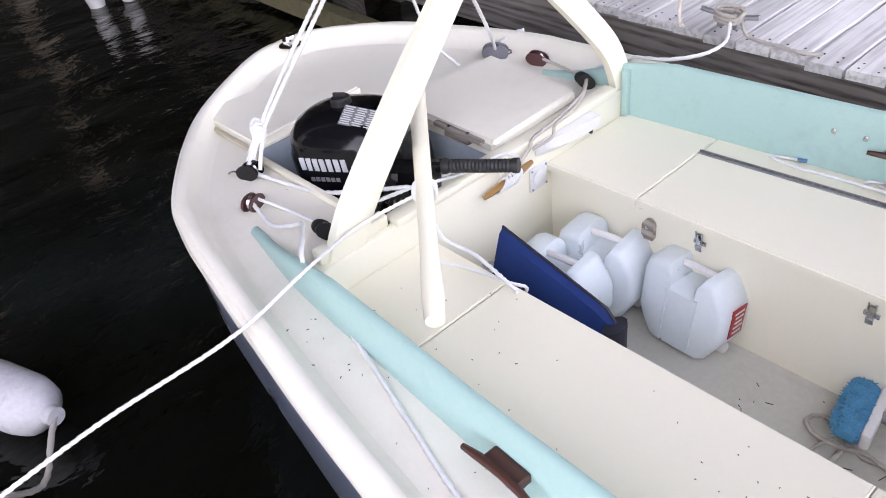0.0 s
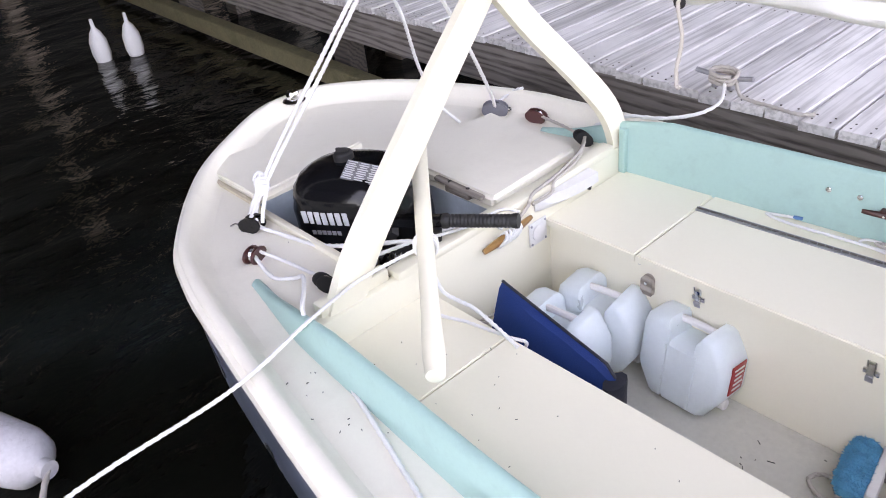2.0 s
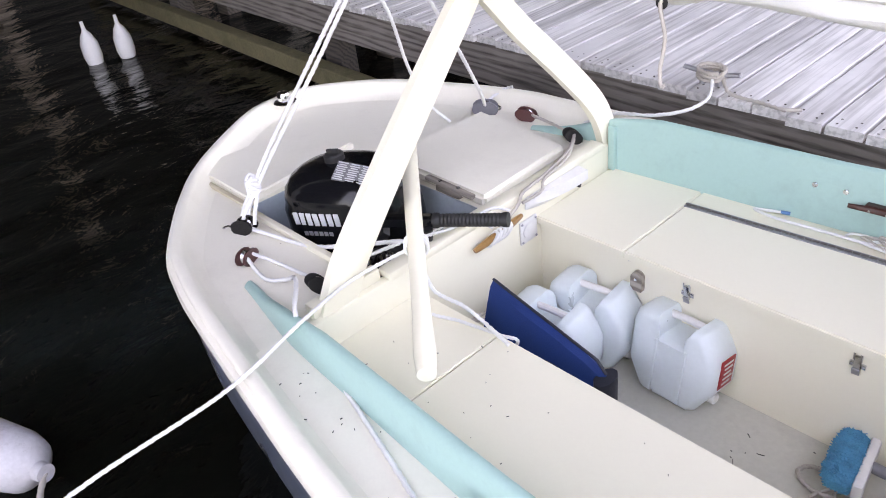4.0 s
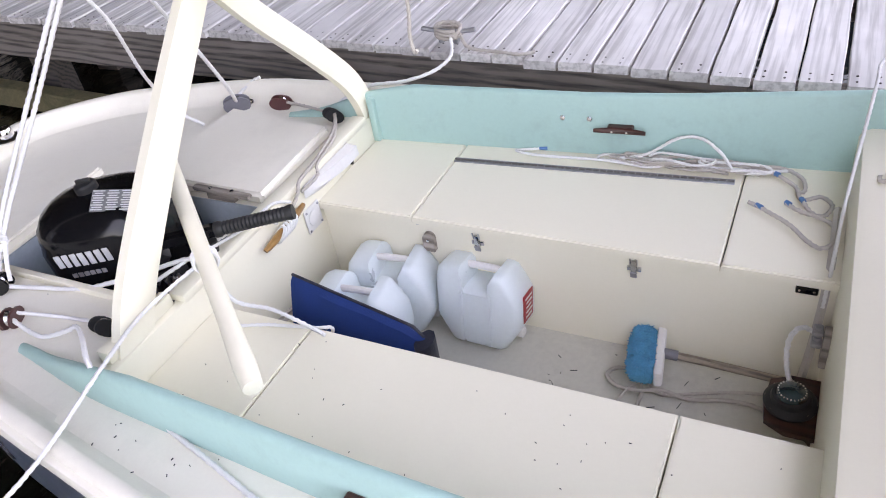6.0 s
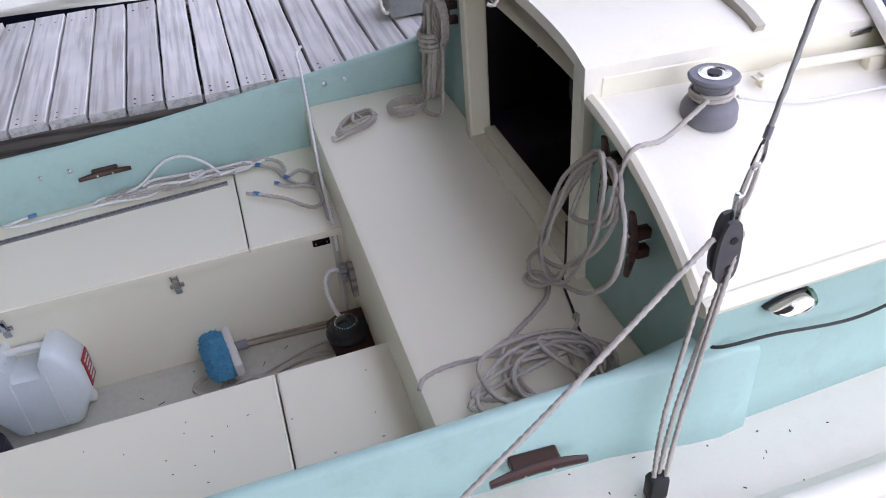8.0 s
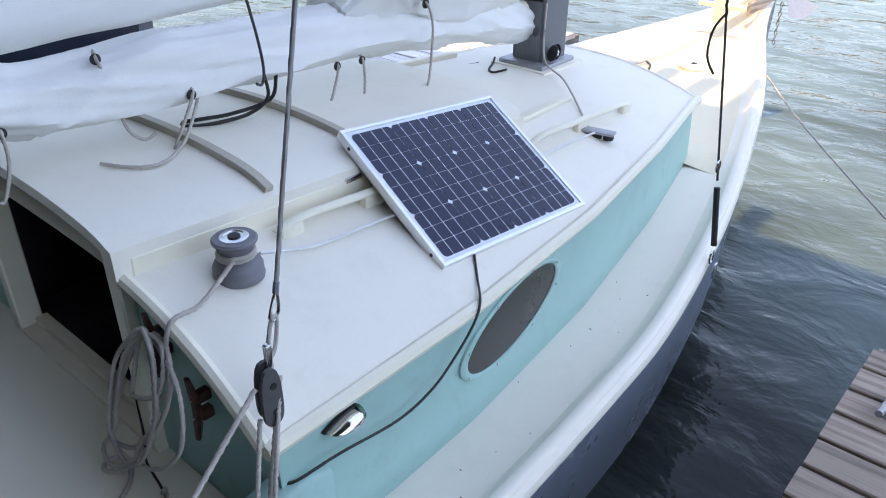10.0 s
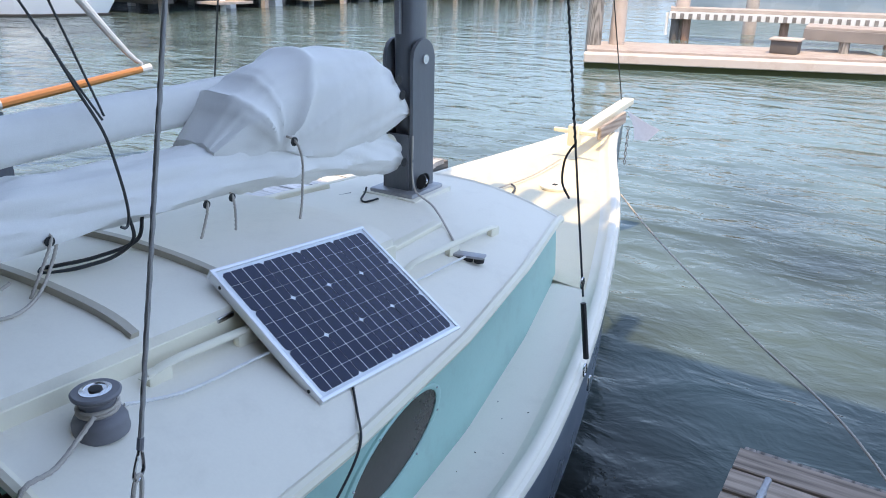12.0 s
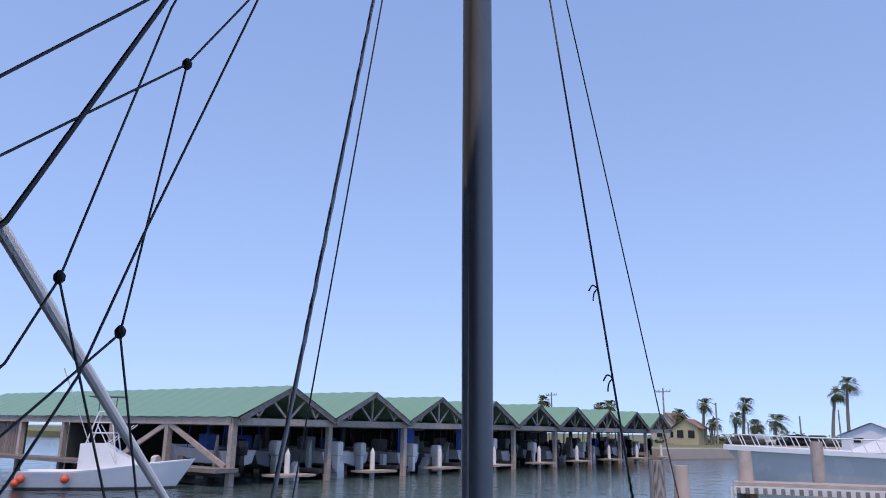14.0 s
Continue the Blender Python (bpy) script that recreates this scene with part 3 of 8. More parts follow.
# coachroof with a rounded edge
bm = B()
rr = []
for i in range(40):
    x = 1.90 + (4.66 - 1.90) * i / 39
    w = cab_half(min(max(x, 1.93), 4.62)) + 0.012
    rr.append([(x, w * f, roofz(min(max(x, 1.93), 4.62), w * f * 0.985)) for f in [-1 + j / 12 for j in range(25)]])
loft(bm, rr)
part("coachroof", bm, WHITE, boat, "off white cambered coachroof")
for sgn in (-1, 1):
    bm = B()
    tube(bm, [(x, sgn * (cab_half(min(max(x, 1.93), 4.62)) + 0.006), roofz(min(max(x, 1.93), 4.62), cab_half(min(max(x, 1.93), 4.62))) - 0.004) for x in [1.90 + 0.069 * i for i in range(41)]], 0.021, 8)
    part("roof_moulding", bm, CREAM, boat)
bm = B()
tube(bm, [(1.905, y, roofz(1.95, y) - 0.004) for y in [-0.95 + 0.03 * i for i in range(17)]], 0.018, 8)
part("roof_moulding", bm, CREAM, boat)
bm = B()
tube(bm, [(1.905, y, roofz(1.95, y) - 0.004) for y in [0.50 + 0.03 * i for i in range(16)]], 0.018, 8)
part("roof_moulding", bm, CREAM, boat)
bm = B()
tube(bm, [(4.64, y, roofz(4.62, y) - 0.006) for y in [-0.63 + 0.07 * i for i in range(19)]], 0.014, 6)
part("roof_moulding", bm, WHITE, boat)

# sliding hatch
SL0, SL1, SC, SH = 1.885, 3.45, -0.005, 0.468


def slidez(x, y):
    f = abs((y - SC) / SH)
    return 1.350 + 0.032 * (1 - f * f) + 0.028 * (1 - f ** 8) - 0.045 * (x - 1.9)


bm = B()
rr = []
for i in range(20):
    x = SL0 + (SL1 - SL0) * i / 19
    top = [(x, SC + SH * f, slidez(x, SC + SH * f * 0.97)) for f in [-1 + j / 9 for j in range(19)]]
    low = [(x, SC + SH * f, slidez(x, SC + SH * f * 0.97) - (0.032 if abs(f) < 0.99 else 0.075)) for f in [1 - j / 9 for j in range(19)]]
    rr.append(top + low)
loft(bm, rr, closed_ring=True, cap=True)
hatch = part("sliding_hatch", bm, WHITE, boat, "curved white sliding hatch", angle=50)
for sgn in (-1, 1):
    bm = B()
    y = SC + sgn * (SH - 0.012)
    beam(bm, (1.925, y, 1.285), (3.47, y, 1.215), 0.03, 0.09, 0.004)
    part("hatch_runner", bm, CREAM, boat)
for x, s in ((2.34, 0.028), (2.72, 0.028)):
    bm = B()
    sweep(bm, [(x, SC - 0.45 + 0.045 * i, slidez(x, SC - 0.45 + 0.045 * i) + 0.010) for i in range(21)], [(-0.014, -0.014), (0.012, -0.012), (0.012, 0.012), (-0.014, 0.014)])
    part("hatch_batten", bm, material("tan_batten", (0.47, 0.42, 0.34), 0.5), boat)

# mast in its tabernacle
mast = group("mast", (4.22, 0.0, 1.19), "dark grey painted mast standing in a steel tabernacle", "mast")
bm = B()
prism(bm, [(4.08, -0.15), (4.40, -0.15), (4.40, 0.15), (4.08, 0.15)], 1.155, 1.215)
es = [e for e in bm.edges if all(v.co.z > 1.2 for v in e.verts)]
part("mast_step", bm, WHITE, mast, "white painted mast step")
bm = B()
span(bm, (4.10, -0.125, 1.21), (4.37, 0.125, 1.235), 0.01)
part("base_plate", bm, DULLSTEEL, mast)
bm = B()
for sgn in (-1, 1):
    out = [(4.16, 1.235), (4.34, 1.235), (4.34, 1.84)] + [(4.25 + 0.09 * math.cos(a), 1.84 + 0.09 * math.sin(a)) for a in [math.pi * i / 8 for i in range(1, 8)]] + [(4.16, 1.84)]
    prism(bm, out, sgn * 0.066, sgn * 0.084, "y")
span(bm, (4.335, -0.066, 1.235), (4.35, 0.066, 1.70))
span(bm, (4.15, -0.066, 1.235), (4.165, 0.066, 1.50))
part("tabernacle", bm, MASTG, mast, "grey steel tabernacle")
bm = B()
lathe(bm, [(0.022, -0.095), (0.022, 0.095)], (4.25, 0, 1.84), 10, pose(0, 0, 0, 90, 0, 0))
part("pivot_bolt", bm, STEEL, mast)
bm = B()
sq = [(0.072 * (abs(math.cos(a)) ** 0.6) * math.copysign(1, math.cos(a)), 0.055 * (abs(math.sin(a)) ** 0.6) * math.copysign(1, math.sin(a))) for a in [2 * math.pi * i / 20 for i in range(20)]]
loft(bm, [[(4.27 + a * k - 0.012 * (z - 1.25), b * k, z) for a, b in sq] for z, k in ((1.25, 1.0), (2.2, 1.06), (3.2, 1.12), (6.0, 1.08), (10.3, 0.85))], closed_ring=True, cap=True)
part("spar", bm, MASTG, mast, "dark grey spar")
bm = B()
span(bm, (4.162, -0.005, 1.95), (4.182, 0.020, 10.0))
part("sail_track", bm, DULLSTEEL, mast, "metal sail track")

# ---- water and ground ----
bm = B()
bmesh.ops.create_grid(bm, x_segments=2, y_segments=2, size=1500)
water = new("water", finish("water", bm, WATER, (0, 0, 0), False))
tagged(water, "dark green rippled harbour water", "water", kind="structure")

# ---- the wooden dock on the port side ----
DOCK_Y0, DOCK_Y1, DOCK_Z = 1.22, 2.42, 0.76
dock = group("dock", (0, 1.8, 0), "weathered grey plank dock on timber beams and piles", "dock", kind="structure")


bm = B()
beam(bm, (-9.0, 1.66, 0.60), (-1.0, 1.32, 0.60), 0.05, 0.26, 0.006)
beam(bm, (-1.0, 1.32, 0.60), (1.0, 1.165, 0.60), 0.05, 0.26, 0.006)
beam(bm, (1.0, 1.165, 0.60), (6.5, 1.155, 0.60), 0.05, 0.26, 0.006)
part("fascia_beam", bm, BEAMW, dock, "brown weathered fascia beam")
bm = B()
beam(bm, (-9.0, 1.67, 0.62), (-2.0, 1.40, 0.62), 0.05, 0.22, 0.006)
beam(bm, (-9.0, 2.36, 0.60), (6.5, 2.36, 0.60), 0.06, 0.24, 0.006)
part("joist", bm, BEAMW, dock)
bm = B()
beam(bm, (-9.0, 1.75, 0.16), (-2.6, 1.45, 0.10), 0.13, 0.15, 0.01)
part("lower_waler", bm, material("mossy_timber", (0.19, 0.16, 0.09), 0.9, vary=0.3, scale=7, dirt=(0.07, 0.08, 0.03), dirt_amount=0.7), dock, "mossy lower waler")
for px in (-6.4, -3.7, -1.0, 1.7, 4.4):
    for py in (1.75, 2.25):
        bm = B()
        span(bm, (px - 0.11, py - 0.08, -0.8), (px + 0.11, py + 0.08, 0.55), 0.015)
        part("pile", bm, DARKWOOD, dock)


# ---- the unseen shelter that shades the berth, whose edge ends just abaft the mast ----
shelter = group("shelter_roof", (-6.0, 0, 6.6), "plain high shed roof, widened out of view to shade the berth", "roof", kind="structure")
bm = B()
span(bm, (-14, -4.2, 6.6), (2.9, 4.4, 6.75))
# these two side wings are added to cut sky light from the cockpit
span(bm, (-14, -9.0, 6.6), (-0.8, -4.2, 6.75))
span(bm, (-14, 4.4, 6.6), (2.9, 10.0, 6.75))
part("roof_sheet", bm, material("shed_underside", (0.13, 0.125, 0.12), 0.8), shelter)

# unseen slats, set only where their shadows stripe the foredeck
for k in range(6):
    bm = B()
    y = -2.0 + 0.26 * k
    span(bm, (2.9, y, 6.62), (3.30, y + 0.13, 6.72))
    part("rafter_tail", bm, DARKWOOD, shelter)
# unseen dark walls added to cut light and blacken the water's reflection
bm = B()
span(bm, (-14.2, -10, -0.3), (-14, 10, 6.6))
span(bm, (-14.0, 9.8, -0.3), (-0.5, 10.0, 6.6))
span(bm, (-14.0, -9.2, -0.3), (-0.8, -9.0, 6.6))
thing("shade_wall", bm, SHADEWALL, "unseen dark wall added to cut light and darken the water", "wall", kind="structure")
# unseen pale posts that put grey streaks into the water's reflection
for k in range(4):
    bm = B()
    span(bm, (-13.99, -5.6 + 3.6 * k, -0.5), (-13.7, -5.3 + 3.6 * k, 6.6))
    thing("shed_post", bm, NEWW, "unseen pale post added for its streak in the water", "post", "posts of the shed", kind="structure")
for px, py in ((-13.5, 4.2), (-13.5, -4.0), (-8.5, 4.2), (-8.5, -4.0)):
    bm = B()
    lathe(bm, [(0.16, -1.0), (0.14, 6.6)], (px, py, 0), 12)
    thing("shed_pile", bm, PILEW, "round timber pile carrying the shed roof", "pile", "piles of the shed", kind="structure")

# ---- the finger pier underfoot ----
pier = group("finger_pier", (1.6, -2.4, 0), "weathered plank finger pier with worn boards", "pier", kind="structure")
bm = B()
span(bm, (-0.6, -1.80, 0.48), (3.82, -1.76, 0.655), 0.005)
span(bm, (-0.6, -2.95, 0.48), (3.82, -2.91, 0.655), 0.005)
span(bm, (3.78, -2.91, 0.48), (3.82, -1.80, 0.655), 0.005)
part("pier_frame", bm, BEAMW, pier)
for px in (0.2, 3.2):
    bm = B()
    lathe(bm, [(0.11, -1.0), (0.11, 0.5)], (px, -2.4, 0), 12)
    part("pile", bm, PILEW, pier)

# ---- boathouses across the basin ----
BY, BX, PITCH, EAVE, APEX, DEPTH = 24.5, 22.7, 5.75, 2.85, 4.25, 27.0


def boathouse(i):
    x0 = BX + PITCH * i
    x1 = x0 + PITCH
    xm = (x0 + x1) / 2
    far = BY + (DEPTH if i == 0 else 14.0)
    h = group("boathouse", (xm, BY, 0), "open timber boathouse bay under a green metal gable roof", "boathouse", "row of boathouses")
    roof = B()
    for sa, xe in ((-1, x0 - 0.25), (1, x1 + 0.05)):
        n = 26 if i == 0 else 16
        vr = []
        for k in range(n * 2 + 1):
            y = BY - 0.5 + (far - BY + 0.5) * k / (2 * n)
            lift = 0.035 if k % 2 else 0.0
            vr.append([(xm, y, APEX + lift), (xe, y, EAVE - 0.05 + lift)])
        loft(roof, vr)
    part("roof", roof, GREENROOF, h, "green corrugated roof", smooth=False)
    t = B()
    for sa, xe in ((-1, x0), (1, x1)):
        beam(t, (xm, BY - 0.42, APEX - 0.12), (xe, BY - 0.42, EAVE - 0.16), 0.06, 0.24)
    part("barge_board", t, BEAMW, h)
    t = B()
    beam(t, (x0, BY - 0.2, EAVE - 0.22), (x1, BY - 0.2, EAVE - 0.22), 0.1, 0.30)
    beam(t, (xm, BY - 0.2, EAVE - 0.1), (xm, BY - 0.2, APEX - 0.2), 0.08, 0.08)
    for sa in (-1, 1):
        beam(t, (xm + sa * 0.1, BY - 0.2, EAVE - 0.05), (xm + sa * 1.1, BY - 0.2, EAVE + 0.85), 0.07, 0.09)
        beam(t, (xm + sa * 1.75, BY - 0.2, EAVE - 0.05), (xm + sa * 1.15, BY - 0.2, EAVE + 0.82), 0.07, 0.09)
        beam(t, (xm + sa * 1.7, BY - 0.2, EAVE - 0.05), (xm + sa * 2.0, BY - 0.2, EAVE + 0.4), 0.07, 0.09)
    part("gable_truss", t, NEWW if i % 2 == 0 else BEAMW, h)
    # inner posts, walkways and tie beams are painted dark for the shade within
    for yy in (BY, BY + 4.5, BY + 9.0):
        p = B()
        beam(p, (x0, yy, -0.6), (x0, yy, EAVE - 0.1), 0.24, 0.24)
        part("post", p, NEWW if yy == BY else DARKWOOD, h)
    p = B()
    span(p, (x0 - 0.3, BY + 0.2, 0.35), (x0 + 0.7, BY + 10, 0.5))
    span(p, (x0 - 0.2, BY + 9.9, 0.35), (x1, BY + 10.6, 0.5))
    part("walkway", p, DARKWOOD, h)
    # near-black wall colour stands for the deep shade at the back
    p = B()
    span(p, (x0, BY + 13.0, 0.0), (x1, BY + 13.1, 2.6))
    part("back_wall", p, SHADEWALL, h)
    p = B()
    for k in range(4):
        beam(p, (x0, BY + 1.5 + 2.6 * k, EAVE - 0.35), (x1, BY + 1.5 + 2.6 * k, EAVE - 0.35), 0.08, 0.16)
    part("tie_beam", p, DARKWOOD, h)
    return h


for i in range(9):
    boathouse(i)

# ---- the quay and shore beyond ----
bm = B()
prism(bm, [(92, -400), (700, -400), (700, 500), (76, 500), (76, 30), (92, 23)], -1.0, 0.95)
tagged(thing("shore", bm, GRASS, "low dry grassy shore behind the basin", "shore", kind="structure", smooth=False))
bm = B()
prism(bm, [(90, -60), (92, -60), (92, 23.2), (76, 30.2), (76, 26), (90, 21.5)], -1.0, 1.0)
thing("quay_wall", bm, SAND, "sunlit concrete quay wall along the shore", "quay", kind="structure", smooth=False)


# ---- fittings and loose things ----
def rope(name, pts, r, mat, label, category="rope", per=8, grp=""):
    bm = B()
    laid(bm, pts, r, per)
    return thing(name, bm, mat, label, category, grp)


def cord(name, pts, r, mat, label, category="line", per=6, k=6, grp=""):
    bm = B()
    tube(bm, pts, r, k, per=per)
    return thing(name, bm, mat, label, category, grp)


def fitting(name, at, label, category, grp=""):
    return group(name, at, label, category, grp)


def turned(x, y, z, yaw):
    return pose(x, y, z, 0, 0, yaw)


def rivet(bm, c, r=0.006, axis="x"):
    m = {"x": pose(0, 0, 0, 0, 90, 0), "y": pose(0, 0, 0, 90, 0, 0), "z": None}[axis]
    lathe(bm, [(r, -0.002), (r, 0.002), (r * 0.6, 0.004)], c, 8, m)


# boom gallows: a straight leg to starboard and a bent one to port
gallows = fitting("boom_gallows", (-0.43, 0.1, 0.55), "cream painted wooden boom gallows with two legs", "gallows")
bm = B()


def leg(bm, mids, wid, th=0.042):
    pts = smooth_line([(0, y, z) for y, z in mids], 8)
    n = len(pts)
    rr = []
    for i, p in enumerate(pts):
        a, b = pts[max(i - 1, 0)], pts[min(i + 1, n - 1)]
        t = (b - a).normalized()
        nn = Vector((0, -t.z, t.y))
        w = wid[0] + (wid[1] - wid[0]) * i / (n - 1)
        ring = []
        for u, v in ((-1, -0.7), (-0.8, -1), (0.8, -1), (1, -0.7), (1, 0.7), (0.8, 1), (-0.8, 1), (-1, 0.7)):
            q = p + nn * (w / 2 * v)
            ring.append((-0.435 + th / 2 * u, q.y, q.z))
        rr.append(ring)
    loft(bm, rr, closed_ring=True, cap=True)


leg(bm, [(-0.625, 0.62), (-0.53, 0.79), (-0.33, 1.02), (-0.10, 1.265), (0.06, 1.43), (0.12, 1.50)], (0.135, 0.085))
part("leg", bm, CREAM, gallows, angle=60)
bm = B()
leg(bm, [(0.80, 0.55), (0.79, 0.68), (0.71, 0.85), (0.52, 1.06), (0.30, 1.28), (0.14, 1.46), (0.10, 1.50)], (0.10, 0.075))
part("leg", bm, CREAM, gallows, angle=60)
bm = B()
span(bm, (-0.47, 0.0, 1.47), (-0.40, 0.20, 1.54), 0.012)
part("crutch", bm, CREAM, gallows)

# tiller
tiller = fitting("tiller", (-0.3, -0.4, 0.8), "cream painted wooden tiller lashed to one side", "tiller")
bm = B()
ta, tb = Vector((-0.80, 0.05, 0.88)), Vector((0.135, -0.725, 0.787))
ln = [ta.lerp(tb, f) + Vector((0, 0, 0.02 * math.sin(math.pi * f))) for f in [i / 16 for i in range(17)]]
rad = [0.030, 0.030, 0.030, 0.0295, 0.029, 0.0285, 0.028, 0.0275, 0.027, 0.0265, 0.026, 0.026, 0.026, 0.0265, 0.0285, 0.031, 0.026]
tube(bm, ln, lambda f: rad[min(16, int(round(f * 16)))], 12)
part("shaft", bm, CREAM, tiller)
bm = B()
for k in range(3):
    c = ta.lerp(tb, 0.545 + 0.012 * k)
    fr = frames_along([ta, tb])[0]
    tube(bm, [c + (fr[1] * math.cos(a) + fr[2] * math.sin(a)) * 0.035 for a in [2 * math.pi * i / 14 for i in range(14)]], 0.006, 6, closed=True)
part("lashing", bm, ROPEW, tiller, "white rope lashing")
TL = ta.lerp(tb, 0.555)
rope("tiller_line", [TL, (-0.26, -0.36, 0.66), (-0.14, -0.33, 0.62), (0.0, -0.325, 0.567), (0.03, -0.33, 0.562)], 0.007, ROPEW, "white braided line tying the tiller to the bench")
rope("tiller_line", [TL, (-0.30, -0.40, 0.60), (-0.16, -0.34, 0.562), (-0.02, -0.31, 0.560), (0.01, -0.27, 0.52), (-0.15, -0.22, 0.30)], 0.006, ROPEW, "white braided line tying the tiller to the bench")
rope("tiller_line", [TL, (-0.36, -0.30, 0.78), (-0.40, -0.10, 0.71), (-0.40, 0.06, 0.70), (-0.385, 0.14, 0.66)], 0.006, ROPEW, "white line from the tiller to the horn cleat")

# outboard motor in its well
motor = fitting("outboard_motor", (-0.98, -0.2, 0.2), "black tiller-steered outboard motor tilted in the motor well", "outboard motor")
MM = turned(-0.781, -0.129, -0.185, 24) @ pose(0, 0, 0, 0, -6, 0) @ Matrix.Scale(1.22, 4)


def oval(lx, wy, z, p=0.55, n=28, sx=0.0):
    out = []
    for i in range(n):
        a = 2 * math.pi * i / n
        c, s = math.cos(a), math.sin(a)
        out.append((sx + lx * math.copysign(abs(c) ** p, c), wy * math.copysign(abs(s) ** p, s), z))
    return out


def mloft(rows, mat, name, label=""):
    bm = B()
    loft(bm, [[MM @ Vector(q) for q in oval(*r)] for r in rows], closed_ring=True, cap=True)
    return part(name, bm, mat, motor, label, angle=28)


cowl = mloft([(0.165, 0.122, 0.50, 0.6, 28, -0.03), (0.188, 0.140, 0.515, 0.6, 28, -0.03), (0.200, 0.149, 0.545, 0.6, 28, -0.03), (0.194, 0.145, 0.553, 0.6, 28, -0.03), (0.194, 0.145, 0.561, 0.6, 28, -0.03), (0.203, 0.152, 0.572, 0.62, 28, -0.03), (0.210, 0.156, 0.65, 0.64, 28, -0.03), (0.208, 0.155, 0.745, 0.66, 28, -0.03), (0.199, 0.149, 0.770, 0.68, 28, -0.03), (0.200, 0.150, 0.779, 0.68, 28, -0.03), (0.189, 0.141, 0.806, 0.72, 28, -0.035), (0.164, 0.119, 0.833, 0.78, 28, -0.04), (0.122, 0.086, 0.851, 0.86, 28, -0.045), (0.065, 0.045, 0.861, 1.0, 28, -0.05)], BLACKP, "cowl", "glossy black cowl")
mloft([(0.165, 0.110, 0.36), (0.175, 0.118, 0.40), (0.178, 0.120, 0.49), (0.165, 0.11, 0.50)], BLACKM, "lower_cover")
mloft([(0.06, 0.045, 0.0), (0.06, 0.045, 0.2), (0.10, 0.075, 0.30), (0.12, 0.08, 0.37)], BLACKM, "leg")
bm = B()
lathe(bm, [(0.028, 0.850), (0.032, 0.857), (0.032, 0.878), (0.027, 0.884), (0.014, 0.886)], (-0.05, 0, 0), 16)
box(bm, (-0.05, 0, 0.889), (0.042, 0.010, 0.016), 0.003)
bmesh.ops.transform(bm, matrix=MM, verts=bm.verts)
part("fuel_cap", bm, BLACKM, motor, "ribbed black fuel cap")
bm = B()
for k in range(7):
    box(bm, (-0.145 + 0.025 * k, -0.1545 + 0.0022 * max(0, 3 - k), 0.738), (0.018, 0.004, 0.042), 0.002)
    if k in (1, 3, 5):
        box(bm, (-0.145 + 0.025 * k, -0.1555 + 0.0022 * max(0, 3 - k), 0.736), (0.008, 0.004, 0.024))
bmesh.ops.transform(bm, matrix=MM, verts=bm.verts)
part("maker_mark", bm, material("silver_print", (0.62, 0.63, 0.65), 0.4, metal=0.3), motor, "silver block marks on the cowl side")
bm = B()
for k in range(6):
    box(bm, (-0.120 + 0.018 * k, -0.1550, 0.690), (0.014, 0.003, 0.014), 0.001)
bmesh.ops.transform(bm, matrix=MM, verts=bm.verts)
part("maker_mark", bm, material("dim_print", (0.25, 0.25, 0.26), 0.4), motor)
bm = B()
LM = MM @ pose(0.050, -0.072, 0.8500, 30, 12, 0)
box(bm, (0, 0, 0), (0.120, 0.066, 0.003), 0.001)
bmesh.ops.transform(bm, matrix=LM, verts=bm.verts)
lab = part("warning_label", bm, material("label_grey", (0.16, 0.16, 0.17), 0.4), motor, "printed warning label")
bm = B()
for r in range(9):
    for q in range(3):
        w = (0.036, 0.030, 0.038, 0.026)[(r * 3 + q * 5) % 4]
        box(bm, (-0.040 + 0.040 * q, 0.028 - 0.007 * r, 0.003), (w * 0.9, 0.0030, 0.0015))
bmesh.ops.transform(bm, matrix=LM, verts=bm.verts)
part("print_lines", bm, material("label_print", (0.6, 0.6, 0.6), 0.5), lab)
bm = B()
ha, hb = Vector((-0.66, -0.30, 0.735)), Vector((-0.20, -0.055, 0.785))
beam(bm, ha, ha.lerp(hb, 0.55), 0.035, 0.045, 0.008)
part("tiller_arm", bm, BLACKP, motor, "black tiller arm")
bm = B()
g0, g1 = ha.lerp(hb, 0.5), hb
n = 40
tube(bm, [g0.lerp(g1, i / n) for i in range(n + 1)], lambda f: 0.027 if f < 0.06 else (0.0215 + 0.0022 * (1 if int(f * 40) % 2 else 0) if f < 0.93 else 0.025), 14)
part("twist_grip", bm, BLACKM, motor, "ribbed black twist grip")
bm = B()
lathe(bm, [(0.012, -0.03), (0.017, 0.0), (0.017, 0.012)], tuple(ha.lerp(hb, 0.47) + Vector((0.02, -0.03, -0.025))), 10)
part("stop_button", bm, BLACKM, motor)
bm = B()
for k in range(9):
    a = Vector((-0.66 + 0.018 * (k % 3), -0.34 + 0.045 * (k // 3), 0.56 + 0.035 * (k % 4)))
    box(bm, a, (0.05, 0.035, 0.045), 0.006, pose(0, 0, 0, 10 * k, 20 * k, 35))
span(bm, (-0.74, -0.40, 0.35), (-0.62, -0.18, 0.60), 0.02)
part("clamp_bracket", bm, BLACKM, motor, "black clamp bracket and linkages")
for k in range(4):
    bm = B()
    box(bm, (-0.605, -0.35 + 0.05 * k, 0.62 - 0.02 * k), (0.012, 0.02, 0.04), 0.003, pose(0, 0, 0, 15 * k, 0, 20))
    part("linkage", bm, STEEL, motor, "steel gear linkage")
bm = B()
